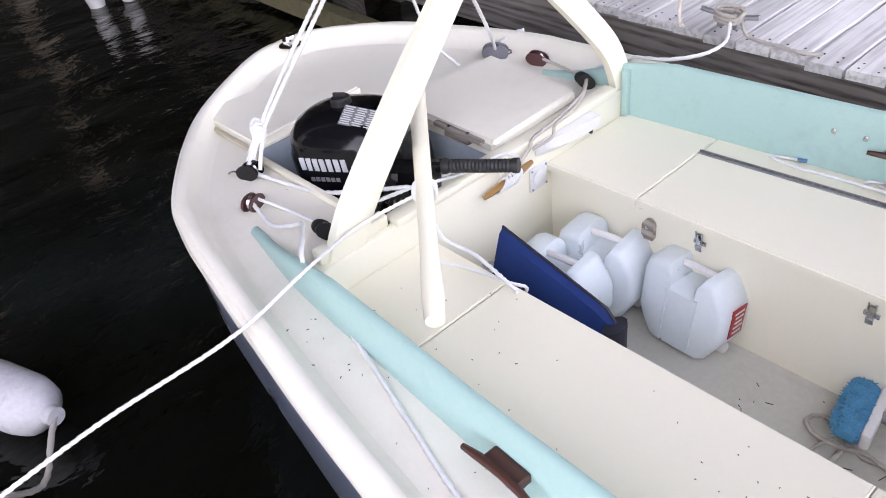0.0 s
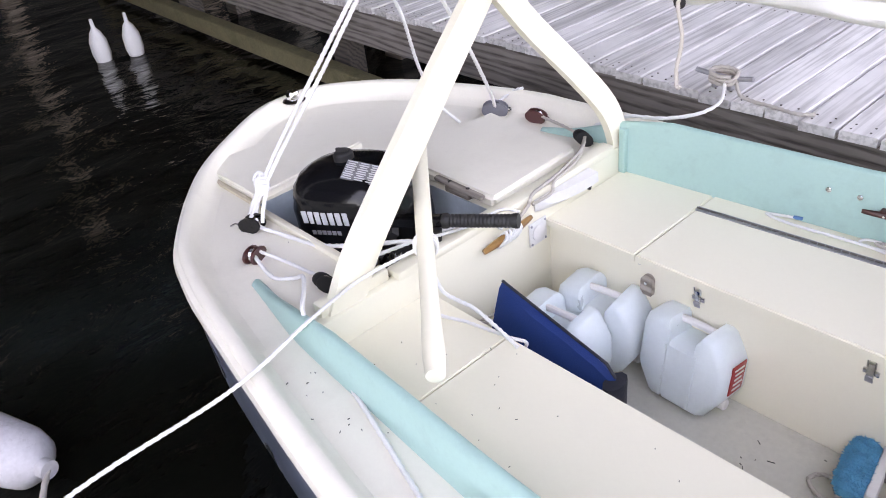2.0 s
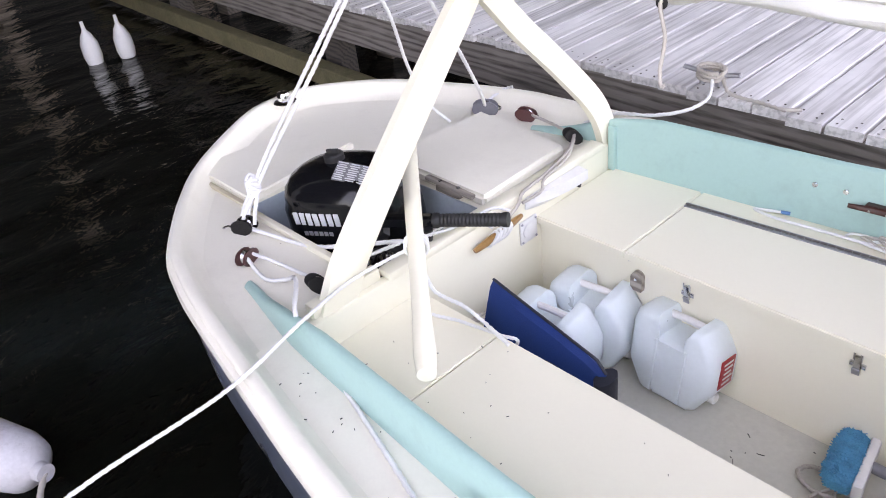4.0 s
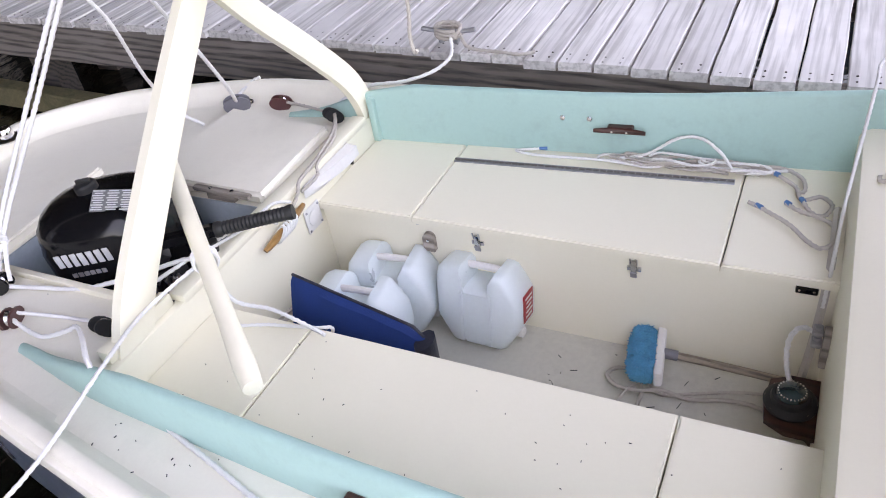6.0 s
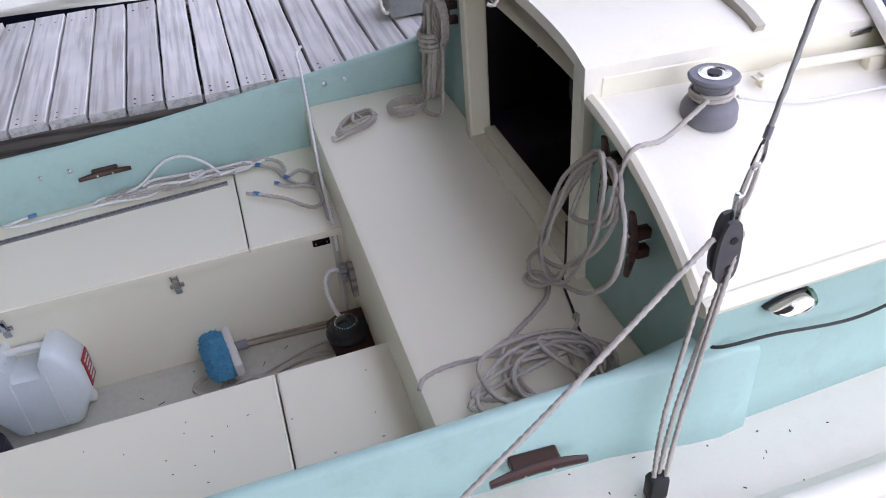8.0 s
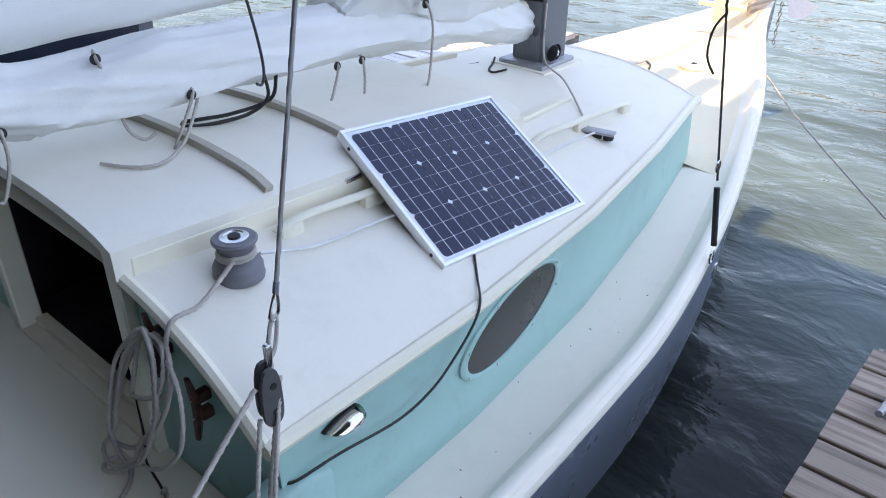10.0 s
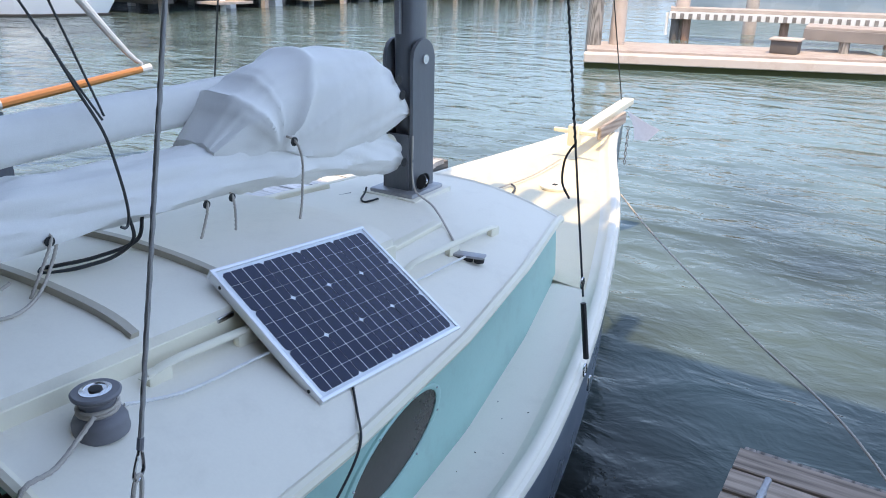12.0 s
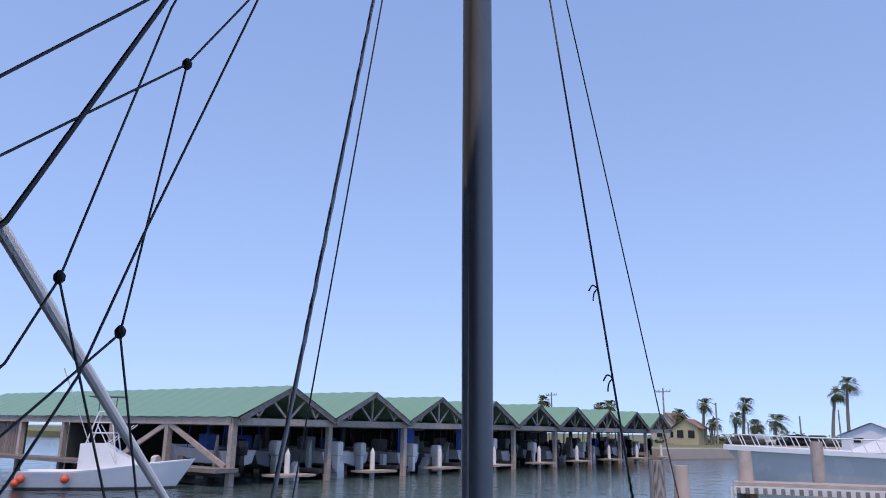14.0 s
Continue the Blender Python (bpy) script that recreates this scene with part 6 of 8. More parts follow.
box(bm, (3.76, -0.625, czz + 0.022), (0.05, 0.14, 0.012), 0.005, pose(0, 0, 0, 0, 0, 12))
part("top", bm, DULLSTEEL, cc)
bm = B()
for d in (-0.055, 0.0, 0.055):
    lathe(bm, [(0.020, -0.012), (0.022, 0.0), (0.020, 0.008)], (3.76 - d * 0.2, -0.625 + d * 0.8, czz + 0.008), 12)
part("sheave", bm, BLACKM, cc)

# handrails on the roof
def roof_rail(x0, x1, y, feet, label):
    hr = fitting("handrail", ((x0 + x1) / 2, y, 1.2), label, "handrail", "handrails on the roof")
    bm = B()
    n = 14
    rr = []
    for i in range(n + 1):
        x = x0 + (x1 - x0) * i / n
        e = min(1.0, 0.15 + min(i, n - i) / 1.5)
        z = roofz(x, y) + 0.018 + 0.022 * e
        rr.append([(x, y + 0.015 * a, z + 0.012 * b * e) for a, b in circle(1, 10)])
    loft(bm, rr, closed_ring=True, cap=True)
    part("bar", bm, CREAM, hr)
    for fx in feet:
        bm = B()
        box(bm, (fx, y, roofz(fx, y) + 0.012), (0.075, 0.028, 0.05), 0.008)
        part("foot", bm, CREAM, hr)


roof_rail(2.29, 3.20, -0.53, (2.34, 2.64, 2.95, 3.15), "cream handrail bolted to the coachroof")
roof_rail(3.40, 4.13, -0.56, (3.74, 4.09), "cream handrail bolted to the coachroof")
bm = B()
beam(bm, (3.47, -0.41, roofz(3.47, -0.41) + 0.008), (3.93, -0.372, roofz(3.93, -0.372) + 0.008), 0.045, 0.022, 0.004)
thing("roof_batten", bm, CREAM, "flat cream batten on the coachroof", "batten")
bm = B()
beam(bm, (2.70, 0.69, roofz(2.70, 0.69) + 0.012), (4.15, 0.43, roofz(4.15, 0.43) + 0.014), 0.045, 0.034, 0.005)
thing("roof_batten", bm, CREAM, "long cream batten on the port side of the roof", "batten")
for hx in (3.20, 3.32):
    h2 = fitting("horn_cleat", (hx, 0.60, 1.2), "small grey horn cleat on the roof batten", "cleat", "roof cleats")
    hz = roofz(hx, 0.60) + 0.024
    bm = B()
    box(bm, (hx, 0.600, hz + 0.012), (0.02, 0.014, 0.03), 0.003)
    part("post", bm, DULLSTEEL, h2)
    bm = B()
    tube(bm, [(hx - 0.04, 0.600, hz + 0.034), (hx, 0.600, hz + 0.028), (hx + 0.04, 0.600, hz + 0.034)], 0.006, 8, per=4)
    part("crossbar", bm, DULLSTEEL, h2)
bm = B()
hz = slidez(2.62, SC - SH) - 0.02
box(bm, (2.62, SC - SH - 0.004, hz), (0.06, 0.008, 0.016), 0.002)
thing("hasp", bm, STEEL, "small steel hasp on the hatch side", "hasp")

rope("hatch_line", [(2.42, -0.06, 1.53), (2.36, -0.10, 1.46), (2.29, -0.135, slidez(2.29, -0.135) + 0.012), (2.19, -0.195, slidez(2.19, -0.195) + 0.008), (2.12, -0.172, slidez(2.12, -0.172) + 0.008), (2.07, -0.10, slidez(2.07, -0.10) + 0.008)], 0.0055, ROPEG, "grey line hanging down onto the sliding hatch")

# solar panel leaning on the hatch
P1, P2, P3, P4 = Vector((2.654, -0.386, 1.408)), Vector((3.341, -0.415, 1.355)), Vector((3.315, -0.865, 1.105)), Vector((2.622, -0.828, 1.145))
ux, uy = (P2 - P1).normalized(), None
uy = ((P4 - P1) - ux * ux.dot(P4 - P1)).normalized()
un = ux.cross(uy).normalized()
if un.z < 0:
    un = -un
PW, PH = 0.688, 0.522
PM = Matrix((ux, uy, un)).transposed().to_4x4()
PM.translation = P1
panel = fitting("solar_panel", tuple(P4), "aluminium framed solar panel leaning against the sliding hatch", "solar panel")
bm = B()
for a, b in (((0, 0, -0.026), (PW, 0.012, 0.004)), ((0, PH - 0.012, -0.026), (PW, PH, 0.004)), ((0, 0.012, -0.026), (0.012, PH - 0.012, 0.004)), ((PW - 0.012, 0.012, -0.026), (PW, PH - 0.012, 0.004))):
    span(bm, a, b, 0.0015)
bmesh.ops.transform(bm, matrix=PM, verts=bm.verts)
part("frame", bm, ALU, panel, "silver aluminium frame")
bm = B()
span(bm, (0.008, 0.008, -0.006), (PW - 0.008, PH - 0.008, -0.001))
bmesh.ops.transform(bm, matrix=PM, verts=bm.verts)
back = part("backsheet", bm, CELLB, panel, "white glazed backsheet")
UX, UY = (PW - 0.050) / 4, (PH - 0.046) / 3
for i in range(4):
    for j in range(9):
        bm = B()
        x0, x1 = 0.025 + UX * i + 0.0013, 0.025 + UX * (i + 1) - 0.0013
        y0, y1 = 0.023 + UY / 3 * j + 0.0009, 0.023 + UY / 3 * (j + 1) - 0.0009
        c = 0.009
        o = []
        r = j % 3
        o += [(x0 + c, y0), (x1 - c, y0), (x1, y0 + c)] if r == 0 else [(x0, y0), (x1, y0)]
        o += [(x1, y1 - c), (x1 - c, y1), (x0 + c, y1), (x0, y1 - c)] if r == 2 else [(x1, y1), (x0, y1)]
        if r == 0:
            o += [(x0, y0 + c)]
        prism(bm, o, -0.001, 0.0006)
        bmesh.ops.transform(bm, matrix=PM, verts=bm.verts)
        part("cell", bm, CELLS, panel, smooth=False)
for i in range(4):
    for k in (0.22, 0.5, 0.78):
        bm = B()
        x = 0.025 + UX * (i + k)
        span(bm, (x - 0.0009, 0.023, 0.0006), (x + 0.0009, PH - 0.023, 0.0010))
        bmesh.ops.transform(bm, matrix=PM, verts=bm.verts)
        part("busbar", bm, CELLB, panel, "thin silver busbar")
bm = B()
lathe(bm, [(0.006, 0), (0.006, 0.002)], (0, 0, 0), 8, pose(0, 0, 0, 0, 90, 0))
bmesh.ops.transform(bm, matrix=PM @ pose(-0.001, 0.06, -0.012), verts=bm.verts)
part("frame_hole", bm, BLACKM, panel)
bm = B()
lathe(bm, [(0.006, 0), (0.006, 0.002)], (0, 0, 0), 8, pose(0, 0, 0, 0, 90, 0))
bmesh.ops.transform(bm, matrix=PM @ pose(-0.001, 0.47, -0.012), verts=bm.verts)
part("frame_hole", bm, BLACKM, panel)

# oval port in the cabin side
port = fitting("oval_port", (2.80, -0.97, 0.92), "oval smoked port with an aqua frame in the cabin side", "porthole")


def on_side(u, v, out):
    x = 2.815 + u
    z = 0.925 + v
    f = (z - deckz(x) + 0.03) / (1.075 - deckz(x) + 0.03)
    return (x, -cab_half(x) - 0.02 * (1 - f) - out, z)


bm = B()
rr = []
for s, o in ((1.0, 0.002), (1.0, 0.008), (1.03, 0.011), (1.10, 0.011), (1.13, 0.008), (1.13, 0.0)):
    rr.append([on_side(0.245 * s * math.cos(a) + 0.12 * 0.0, (0.098 * s) * math.sin(a) + 0.036 * math.cos(a), o) for a in [2 * math.pi * i / 40 for i in range(40)]])
loft(bm, rr, closed_ring=False)
bm2 = B()
loft(bm2, [[r[i] for r in rr] for i in list(range(40)) + [0]])
bm.free()
part("frame", bm2, AQUA, port, "aqua painted frame")
bm = B()
c = on_side(0, 0, 0.005)
ring = [on_side(0.246 * math.cos(a), 0.0985 * math.sin(a) + 0.036 * math.cos(a), 0.005) for a in [2 * math.pi * i / 40 for i in range(40)]]
cv = bm.verts.new(c)
rv = [bm.verts.new(p) for p in ring]
for i in range(40):
    bm.faces.new((cv, rv[i], rv[(i + 1) % 40]))
part("pane", bm, DARKGLASS, port, "smoked brown pane")
for k in range(8):
    bm = B()
    a = 2 * math.pi * (k + 0.5) / 8
    rivet(bm, on_side(0.261 * math.cos(a), 0.106 * math.sin(a) + 0.036 * math.cos(a), 0.012), 0.004, "y")
    part("screw", bm, STEEL, port)

# chrome navigation light on the cabin side
nav = fitting("navigation_light", (2.11, -0.975, 1.0), "chrome teardrop navigation light with a green lens", "navigation light")
bm = B()
rr = []
for o, k in ((0.0, 1.0), (0.014, 1.0), (0.026, 0.86), (0.035, 0.62), (0.039, 0.30)):
    rr.append([(2.110 + 0.052 * k * math.cos(a), -0.966 - o, 1.010 + 0.027 * k * math.sin(a) * (0.62 + 0.38 * math.cos(a))) for a in [2 * math.pi * i / 24 for i in range(24)]])
loft(bm, rr, closed_ring=True, cap=True)
part("housing", bm, CHROME, nav)
bm = B()
loft(bm, [[(2.110 + 0.059 * math.cos(a), -0.958 - o, 1.010 + 0.033 * math.sin(a) * (0.62 + 0.38 * math.cos(a))) for a in [2 * math.pi * i / 24 for i in range(24)]] for o in (0.0, 0.010)], closed_ring=True, cap=True)
part("gasket", bm, BLACKM, nav, "black rubber base")
bm = B()
rr = [[(2.155 + 0.007 * o, -0.968 - 0.026 * math.sin(a) * k, 1.010 + 0.022 * math.cos(a) * k) for a in [math.pi * i / 8 for i in range(9)]] for o, k in ((-1, 1.0), (0.6, 0.95), (1.4, 0.6))]
loft(bm, rr, cap=True)
part("lens", bm, GREENLENS, nav, "green lens")

# backstay tackle on the starboard side
RB, RT = Vector((1.762, -1.037, 0.70)), Vector((4.50, 0.10, 9.5))


def runner(z):
    f = (z - RB.z) / (RT.z - RB.z)
    return RB.lerp(RT, f)


RUNWIRE = material("weathered_wire_rope", (0.34, 0.33, 0.32), 0.6, metal=0.3, vary=0.15, grain=300)
tk = fitting("running_backstay", tuple(RB), "grey wire running backstay with a rope tackle", "backstay")
bm = B()
laid(bm, [runner(1.425), runner(4.0), runner(9.4)], 0.0054, 2)
part("wire", bm, RUNWIRE, tk, "grey twisted wire")
bm = B()
# teardrop thimble, its throat under a dark whipping
drop = [(0.0, 1.425), (0.006, 1.405), (0.012, 1.385), (0.014, 1.372), (0.008, 1.361), (0.0, 1.358), (-0.008, 1.361), (-0.014, 1.372), (-0.012, 1.385), (-0.006, 1.405)]
tube(bm, [runner(z) + Vector((w, 0.3 * w, 0)) for w, z in drop], 0.0035, 6, closed=True)
part("thimble", bm, STEEL, tk, "worn steel thimble")
bm = B()
tube(bm, [runner(1.412), runner(1.434)], 0.0066, 8)
part("whipping", bm, GREYP, tk, "dark whipping on the wire")
bm = B()
lash = [(0.0, 1.368), (0.009, 1.358), (0.012, 1.330), (0.010, 1.300), (0.0, 1.288), (-0.010, 1.300), (-0.012, 1.330), (-0.009, 1.358)]
tube(bm, [runner(z) + Vector((w, 0.25 * w, 0)) for w, z in lash], 0.0044, 6, closed=True, per=3)
part("lashing", bm, ROPEG, tk, "grey rope lashing")
bc = runner(1.215)
bm = B()
for s in (-1, 1):
    rr = []
    for o in (0.010 * s, 0.019 * s):
        rr.append([(bc.x + 0.024 * math.copysign(abs(math.cos(a)) ** 0.6, math.cos(a)) * (1 - 0.12 * math.sin(a)) + 0.004 * s, bc.y + o, bc.z + 0.070 * math.copysign(abs(math.sin(a)) ** 0.75, math.sin(a))) for a in [2 * math.pi * i / 20 for i in range(20)]])
    loft(bm, rr, closed_ring=True, cap=True)
part("fiddle_block", bm, material("grey_fiddle_block", (0.085, 0.08, 0.085), 0.55, vary=0.2, scale=20), tk, "weathered grey fiddle block")
bm = B()
box(bm, bc + Vector((0.012, 0.004, 0.082)), (0.015, 0.016, 0.062), 0.005)
part("strap", bm, STEEL, tk)
for dz in (0.028, -0.036):
    bm = B()
    lathe(bm, [(0.008, -0.021), (0.008, 0.021)], tuple(bc + Vector((0, 0, dz))), 10, pose(0, 0, 0, 90, 0, 0))
    part("pin", bm, BLACKM, tk)
bm = B()
laid(bm, [bc + Vector((0.028, -0.004, 0.03)), Vector((1.828, -1.055, 0.90)), Vector((1.790, -1.085, 0.74))], 0.0056, 3)
laid(bm, [bc + Vector((0.020, 0.006, -0.05)), Vector((1.818, -1.045, 0.90)), Vector((1.780, -1.075, 0.74))], 0.0056, 3)
laid(bm, [bc + Vector((-0.028, 0.0, -0.05)), Vector((1.790, -1.050, 0.90)), Vector((1.765, -1.080, 0.74))], 0.0056, 3)
part("fall", bm, ROPEG, tk, "grey rope parts of the tackle")
bm = B()
laid(bm, [bc + Vector((-0.030, -0.002, 0.03)), Vector((1.52, -1.080, 1.050)), Vector((1.10, -1.19, 0.84)), Vector((0.98, -1.21, 0.76)), Vector((0.92, -1.20, 0.70))], 0.0062, 3)
part("tail", bm, ROPEG, tk, "grey rope tail")
bm = B()
box(bm, (1.775, -1.08, 0.705), (0.045, 0.035, 0.075), 0.010)
part("deck_block", bm, BLACKM, tk)

# standing rigging
def stay(name, a, b, r, label):
    bm = B()
    tube(bm, [a, b], r, 6)
    return thing(name, bm, ROPEK, label, "stay", "stays of the mast")


CH = Vector((3.77, -1.165, 0.765))
SH_T = Vector((4.22, -0.06, 7.2))
stay("shroud", CH.lerp(SH_T, 0.05), SH_T, 0.0042, "dark wire shroud from the chainplate to the mast")
stay("shroud", (3.95, 1.13, 0.78), (4.22, 0.05, 8.4), 0.0045, "dark wire shroud on the port side")
stay("forestay", (7.36, 0.0, 1.17), (4.30, 0.0, 7.15), 0.0045, "dark wire forestay from the bow")
ts = fitting("turnbuckle", tuple(CH), "dark turnbuckle at the foot of the shroud", "turnbuckle")
bm = B()
tube(bm, [CH.lerp(SH_T, 0.012), CH.lerp(SH_T, 0.046)], 0.011, 10)
part("body", bm, BLACKM, ts)
bm = B()
c = CH.lerp(SH_T, 0.058)
tube(bm, [c + Vector((0.014 * math.sin(a), 0, 0.022 * math.cos(a))) for a in [2 * math.pi * i / 12 for i in range(12)]], 0.004, 6, closed=True)
c = CH.lerp(SH_T, 0.006)
tube(bm, [c + Vector((0.016 * math.sin(a), 0.006, 0.026 * math.cos(a) - 0.01)) for a in [2 * math.pi * i / 12 for i in range(12)]], 0.004, 6, closed=True)
part("shackle", bm, STEEL, ts)
bm = B()
box(bm, CH + Vector((0, -0.01, -0.02)), (0.03, 0.008, 0.06), 0.003)
part("chainplate", bm, STEEL, ts)
bm = B()
pts = []
for i in range(60):
    f = i / 59
    p = CH.lerp(SH_T, 0.135 + 0.10 * f)
    pts.append(p + Vector((0.003 * math.cos(i * 2.1), 0.003 * math.sin(i * 2.1), 0)))
tube(bm, pts, 0.0045, 5)
tube(bm, [CH.lerp(SH_T, 0.138), CH.lerp(SH_T, 0.13) + Vector((-0.03, 0.03, 0.0)), CH.lerp(SH_T, 0.12) + Vector((-0.04, 0.04, -0.02)), CH.lerp(SH_T, 0.115) + Vector((-0.02, 0.02, -0.05))], 0.0045, 5, per=4)
thing("flag_halyard", bm, BLACKM, "black cord wound round the shroud", "cord")
for f in (0.29, 0.345):
    bm = B()
    p = CH.lerp(SH_T, f)
    tube(bm, [p, p + Vector((-0.015, 0.015, 0.012)), p + Vector((-0.03, 0.025, -0.012))], 0.003, 5, per=4)
    tube(bm, [p, p + Vector((-0.010, 0.012, -0.02)), p + Vector((-0.012, 0.016, -0.05))], 0.003, 5, per=4)
    thing("cord_end", bm, BLACKM, "frayed black cord end tied on the shroud", "cord", "cord ends on the shroud")
for pts, r, lab in (([(1.25, 0.05, 2.53), (2.00, 0.05, 3.35), (2.35, 0.05, 3.73), (4.20, 0.0, 5.8)], 0.005, "dark topping lift running up to the mast"),
                    ([(1.05, 0.08, 0.99 + 0.8), (2.06, 0.05, 2.95), (2.43, 0.05, 3.76), (4.15, 0.0, 7.7)], 0.0085, "thick dark topping lift running up to the mast"),
                    ([(1.25, 0.05, 2.42), (2.03, 0.05, 3.13), (2.55, 0.05, 3.61), (2.75, 0.05, 3.92), (4.20, 0.0, 6.2)], 0.004, "dark lazy jack line"),
                    ([(2.55, 0.05, 3.61), (2.42, 0.05, 2.69)], 0.004, "dark lazy jack line"),
                    ([(2.42, 0.05, 2.69), (2.53, 0.05, 2.23), (2.69, 0.06, 1.80)], 0.004, "dark lazy jack line"),
                    ([(2.42, 0.05, 2.69), (2.14, 0.05, 2.41), (1.75, 0.06, 2.02), (1.45, 0.1, 1.72)], 0.004, "dark lazy jack line"),
                    ([(4.10, 0.02, 7.65), (2.81, 0.05, 3.96), (2.46, 0.05, 3.0), (2.31, 0.05, 2.56), (2.16, 0.05, 2.28), (1.85, 0.10, 1.75)], 0.0045, "dark lazy jack line"),
                    ([(4.00, 0.02, 7.9), (2.47, 0.05, 3.78), (2.22, 0.05, 2.82)], 0.004, "dark lazy jack line"),
                    ([(2.22, 0.05, 2.82), (2.11, 0.05, 2.58), (1.65, 0.06, 2.05), (1.35, 0.1, 1.75)], 0.004, "dark lazy jack line"),
                    ([(2.22, 0.05, 2.82), (2.43, 0.05, 2.23), (2.60, 0.08, 1.95), (2.71, 0.1, 1.78)], 0.004, "dark lazy jack line")):
    bm = B()
    tube(bm, pts, r, 6)
    thing("lazy_jack" if "jack" in lab else "topping_lift", bm, ROPEK, lab, "rigging line", "lazy jacks")
bm = B()
for c in ((2.22, 0.05, 2.825), (2.42, 0.05, 2.695), (2.55, 0.05, 3.61)):
    lathe(bm, [(0.006, -0.02), (0.016, -0.008), (0.017, 0.006), (0.006, 0.02)], c, 8)
thing("lazy_jack_knots", bm, BLACKM, "dark knots joining the lazy jacks", "knots", kind="stuff")
rope("bow_line", [(5.70, -0.60, 0.935), (5.2, -0.98, 0.88), (4.4, -1.62, 0.83), (3.9, -2.05, 0.80), (3.45, -2.35, 0.72)], 0.0055, ROPEG, "grey bow line stretched to the pier")
cord("mast_line", [(4.16, -0.085, 1.5), (4.15, -0.10, 1.26), (4.02, -0.30, 1.225), (3.78, -0.575, 1.15)], 0.0045, ROPEG, "grey line from the mast foot to the clutch")
bl = turning_block((4.20, -0.118, 1.28), 90, BLACKM, "black block at the mast foot", 1.0, 70)
cord("black_cord", [(4.07, 0.12, 1.24), (4.03, 0.10, 1.225), (3.95, 0.06, 1.222), (3.93, 0.02, 1.221), (4.0, 0.0, 1.222)], 0.005, BLACKM, "black cord end at the mast foot")
cord("black_cord", [(4.05, 0.20, 1.20), (3.8, 0.30, 1.19), (3.45, 0.42, 1.175), (3.30, 0.46, 1.18)], 0.006, BLACKM, "black cord led across the roof")


# ---- boom, gaff and the sail under its cover ----
bm = B()
tube(bm, [(-0.75, 0.10, 1.585), (1.5, 0.08, 1.58), (4.12, 0.02, 1.46)], 0.045, 12)
boom = thing("boom", bm, CREAM, "cream boom resting in the gallows", "boom")
TOPZ = [(-0.8, 1.66), (0.5, 1.70), (1.5, 1.70), (2.2, 1.67), (2.8, 1.665), (3.2, 1.66), (3.6, 1.66), (4.05, 1.55), (4.17, 1.47)]
BOTZ = [(-0.8, 1.52), (0.7, 1.53), (1.5, 1.51), (2.2, 1.475), (2.6, 1.475), (3.0, 1.455), (3.4, 1.415), (3.8, 1.36), (4.08, 1.31), (4.15, 1.32)]
WID = [(-0.8, 0.08), (0.5, 0.11), (1.5, 0.13), (2.5, 0.135), (3.2, 0.125), (3.8, 0.10), (4.1, 0.075), (4.17, 0.07)]
cover = group("sail_cover", (1.7, 0.08, 1.4), "wrinkled white canvas sail cover laced along the boom", "sail cover")


def crease(u, v, seed):
    """Sharp-crested folds: high along thin lines, flat between."""
    n1 = noise.noise(Vector((u * 0.8, v * 0.7, seed)))
    n2 = noise.noise(Vector((u * 0.5 + 3, v * 0.9, seed + 9)))
    w1 = abs((u * 1.1 + v * 0.45 + 1.3 * n1) % 1.0 - 0.5) * 2
    w2 = abs((u * 2.3 - v * 0.5 + 1.6 * n2) % 1.0 - 0.5) * 2
    return w1 * (0.5 + 0.8 * abs(n2)) + 0.45 * w2 * (0.4 + abs(n1))


def rays(x, z):
    """Pulled folds that fan out from the hood's tie."""
    u, v = x - 3.30, z - 1.60
    th = math.atan2(v, u) + 0.10 * noise.noise(Vector((x * 3, z * 3, 4)))
    far = math.hypot(u, v)
    ridge = (1 - abs(math.sin(2.6 * th + 0.5))) ** 2.0 + 0.35 * (1 - abs(math.sin(4.7 * th + 1.3))) ** 2.5
    return 0.034 * ridge * min(1.0, far / 0.12) * max(0.25, 1 - far / 1.1)


def drapes(x, z):
    """Long sagging folds that run along the boom."""
    w = 1.6 * noise.noise(Vector((x * 0.7, z * 2.0, 7))) + 0.7 * noise.noise(Vector((x * 2.1, z * 3.0, 2)))
    ridge = (1 - abs(math.sin(19.0 * (z + 0.05 * x) + w))) ** 1.8
    tuck = (1 - abs(math.sin(5.2 * x - 9.0 * z + 2.0 * w))) ** 3
    return 0.030 * ridge + 0.016 * tuck - 0.010


def cloth_tube(x0, x1, nx, na, middle, wide, tall, skew, amp, seed, slant, power=1.0, folds=None):
    bm = B()
    rr = []
    for i in range(nx + 1):
        x = x0 + (x1 - x0) * i / nx
        cy, cz = middle(x)
        w, h = wide(x), tall(x)
        ring = []
        for k in range(na):
            a = 2 * math.pi * k / na
            c, s = math.cos(a), math.sin(a)
            d = amp * (crease(x * 1.3 + slant * s, a * 1.1 + 0.5 * x, seed) - 0.55)
            d += amp * 0.7 * noise.noise(Vector((x * 2.3 - slant * s, c * 1.6, s * 1.6 + seed)))
            d += amp * 0.05 * noise.noise(Vector((x * 11, c * 5, s * 5 + seed)))
            if folds:
                d += folds(x, cz + h * s) * min(1.0, (x1 - x) / 0.15, (x - x0) / 0.05)
            cc = math.copysign(abs(c) ** power, c)
            ring.append((x + skew(x) * s, cy + (w + d) * cc, cz + (h + d * 0.9) * s))
        rr.append(ring)
    loft(bm, rr, closed_ring=True, cap=True)
    return bm, rr


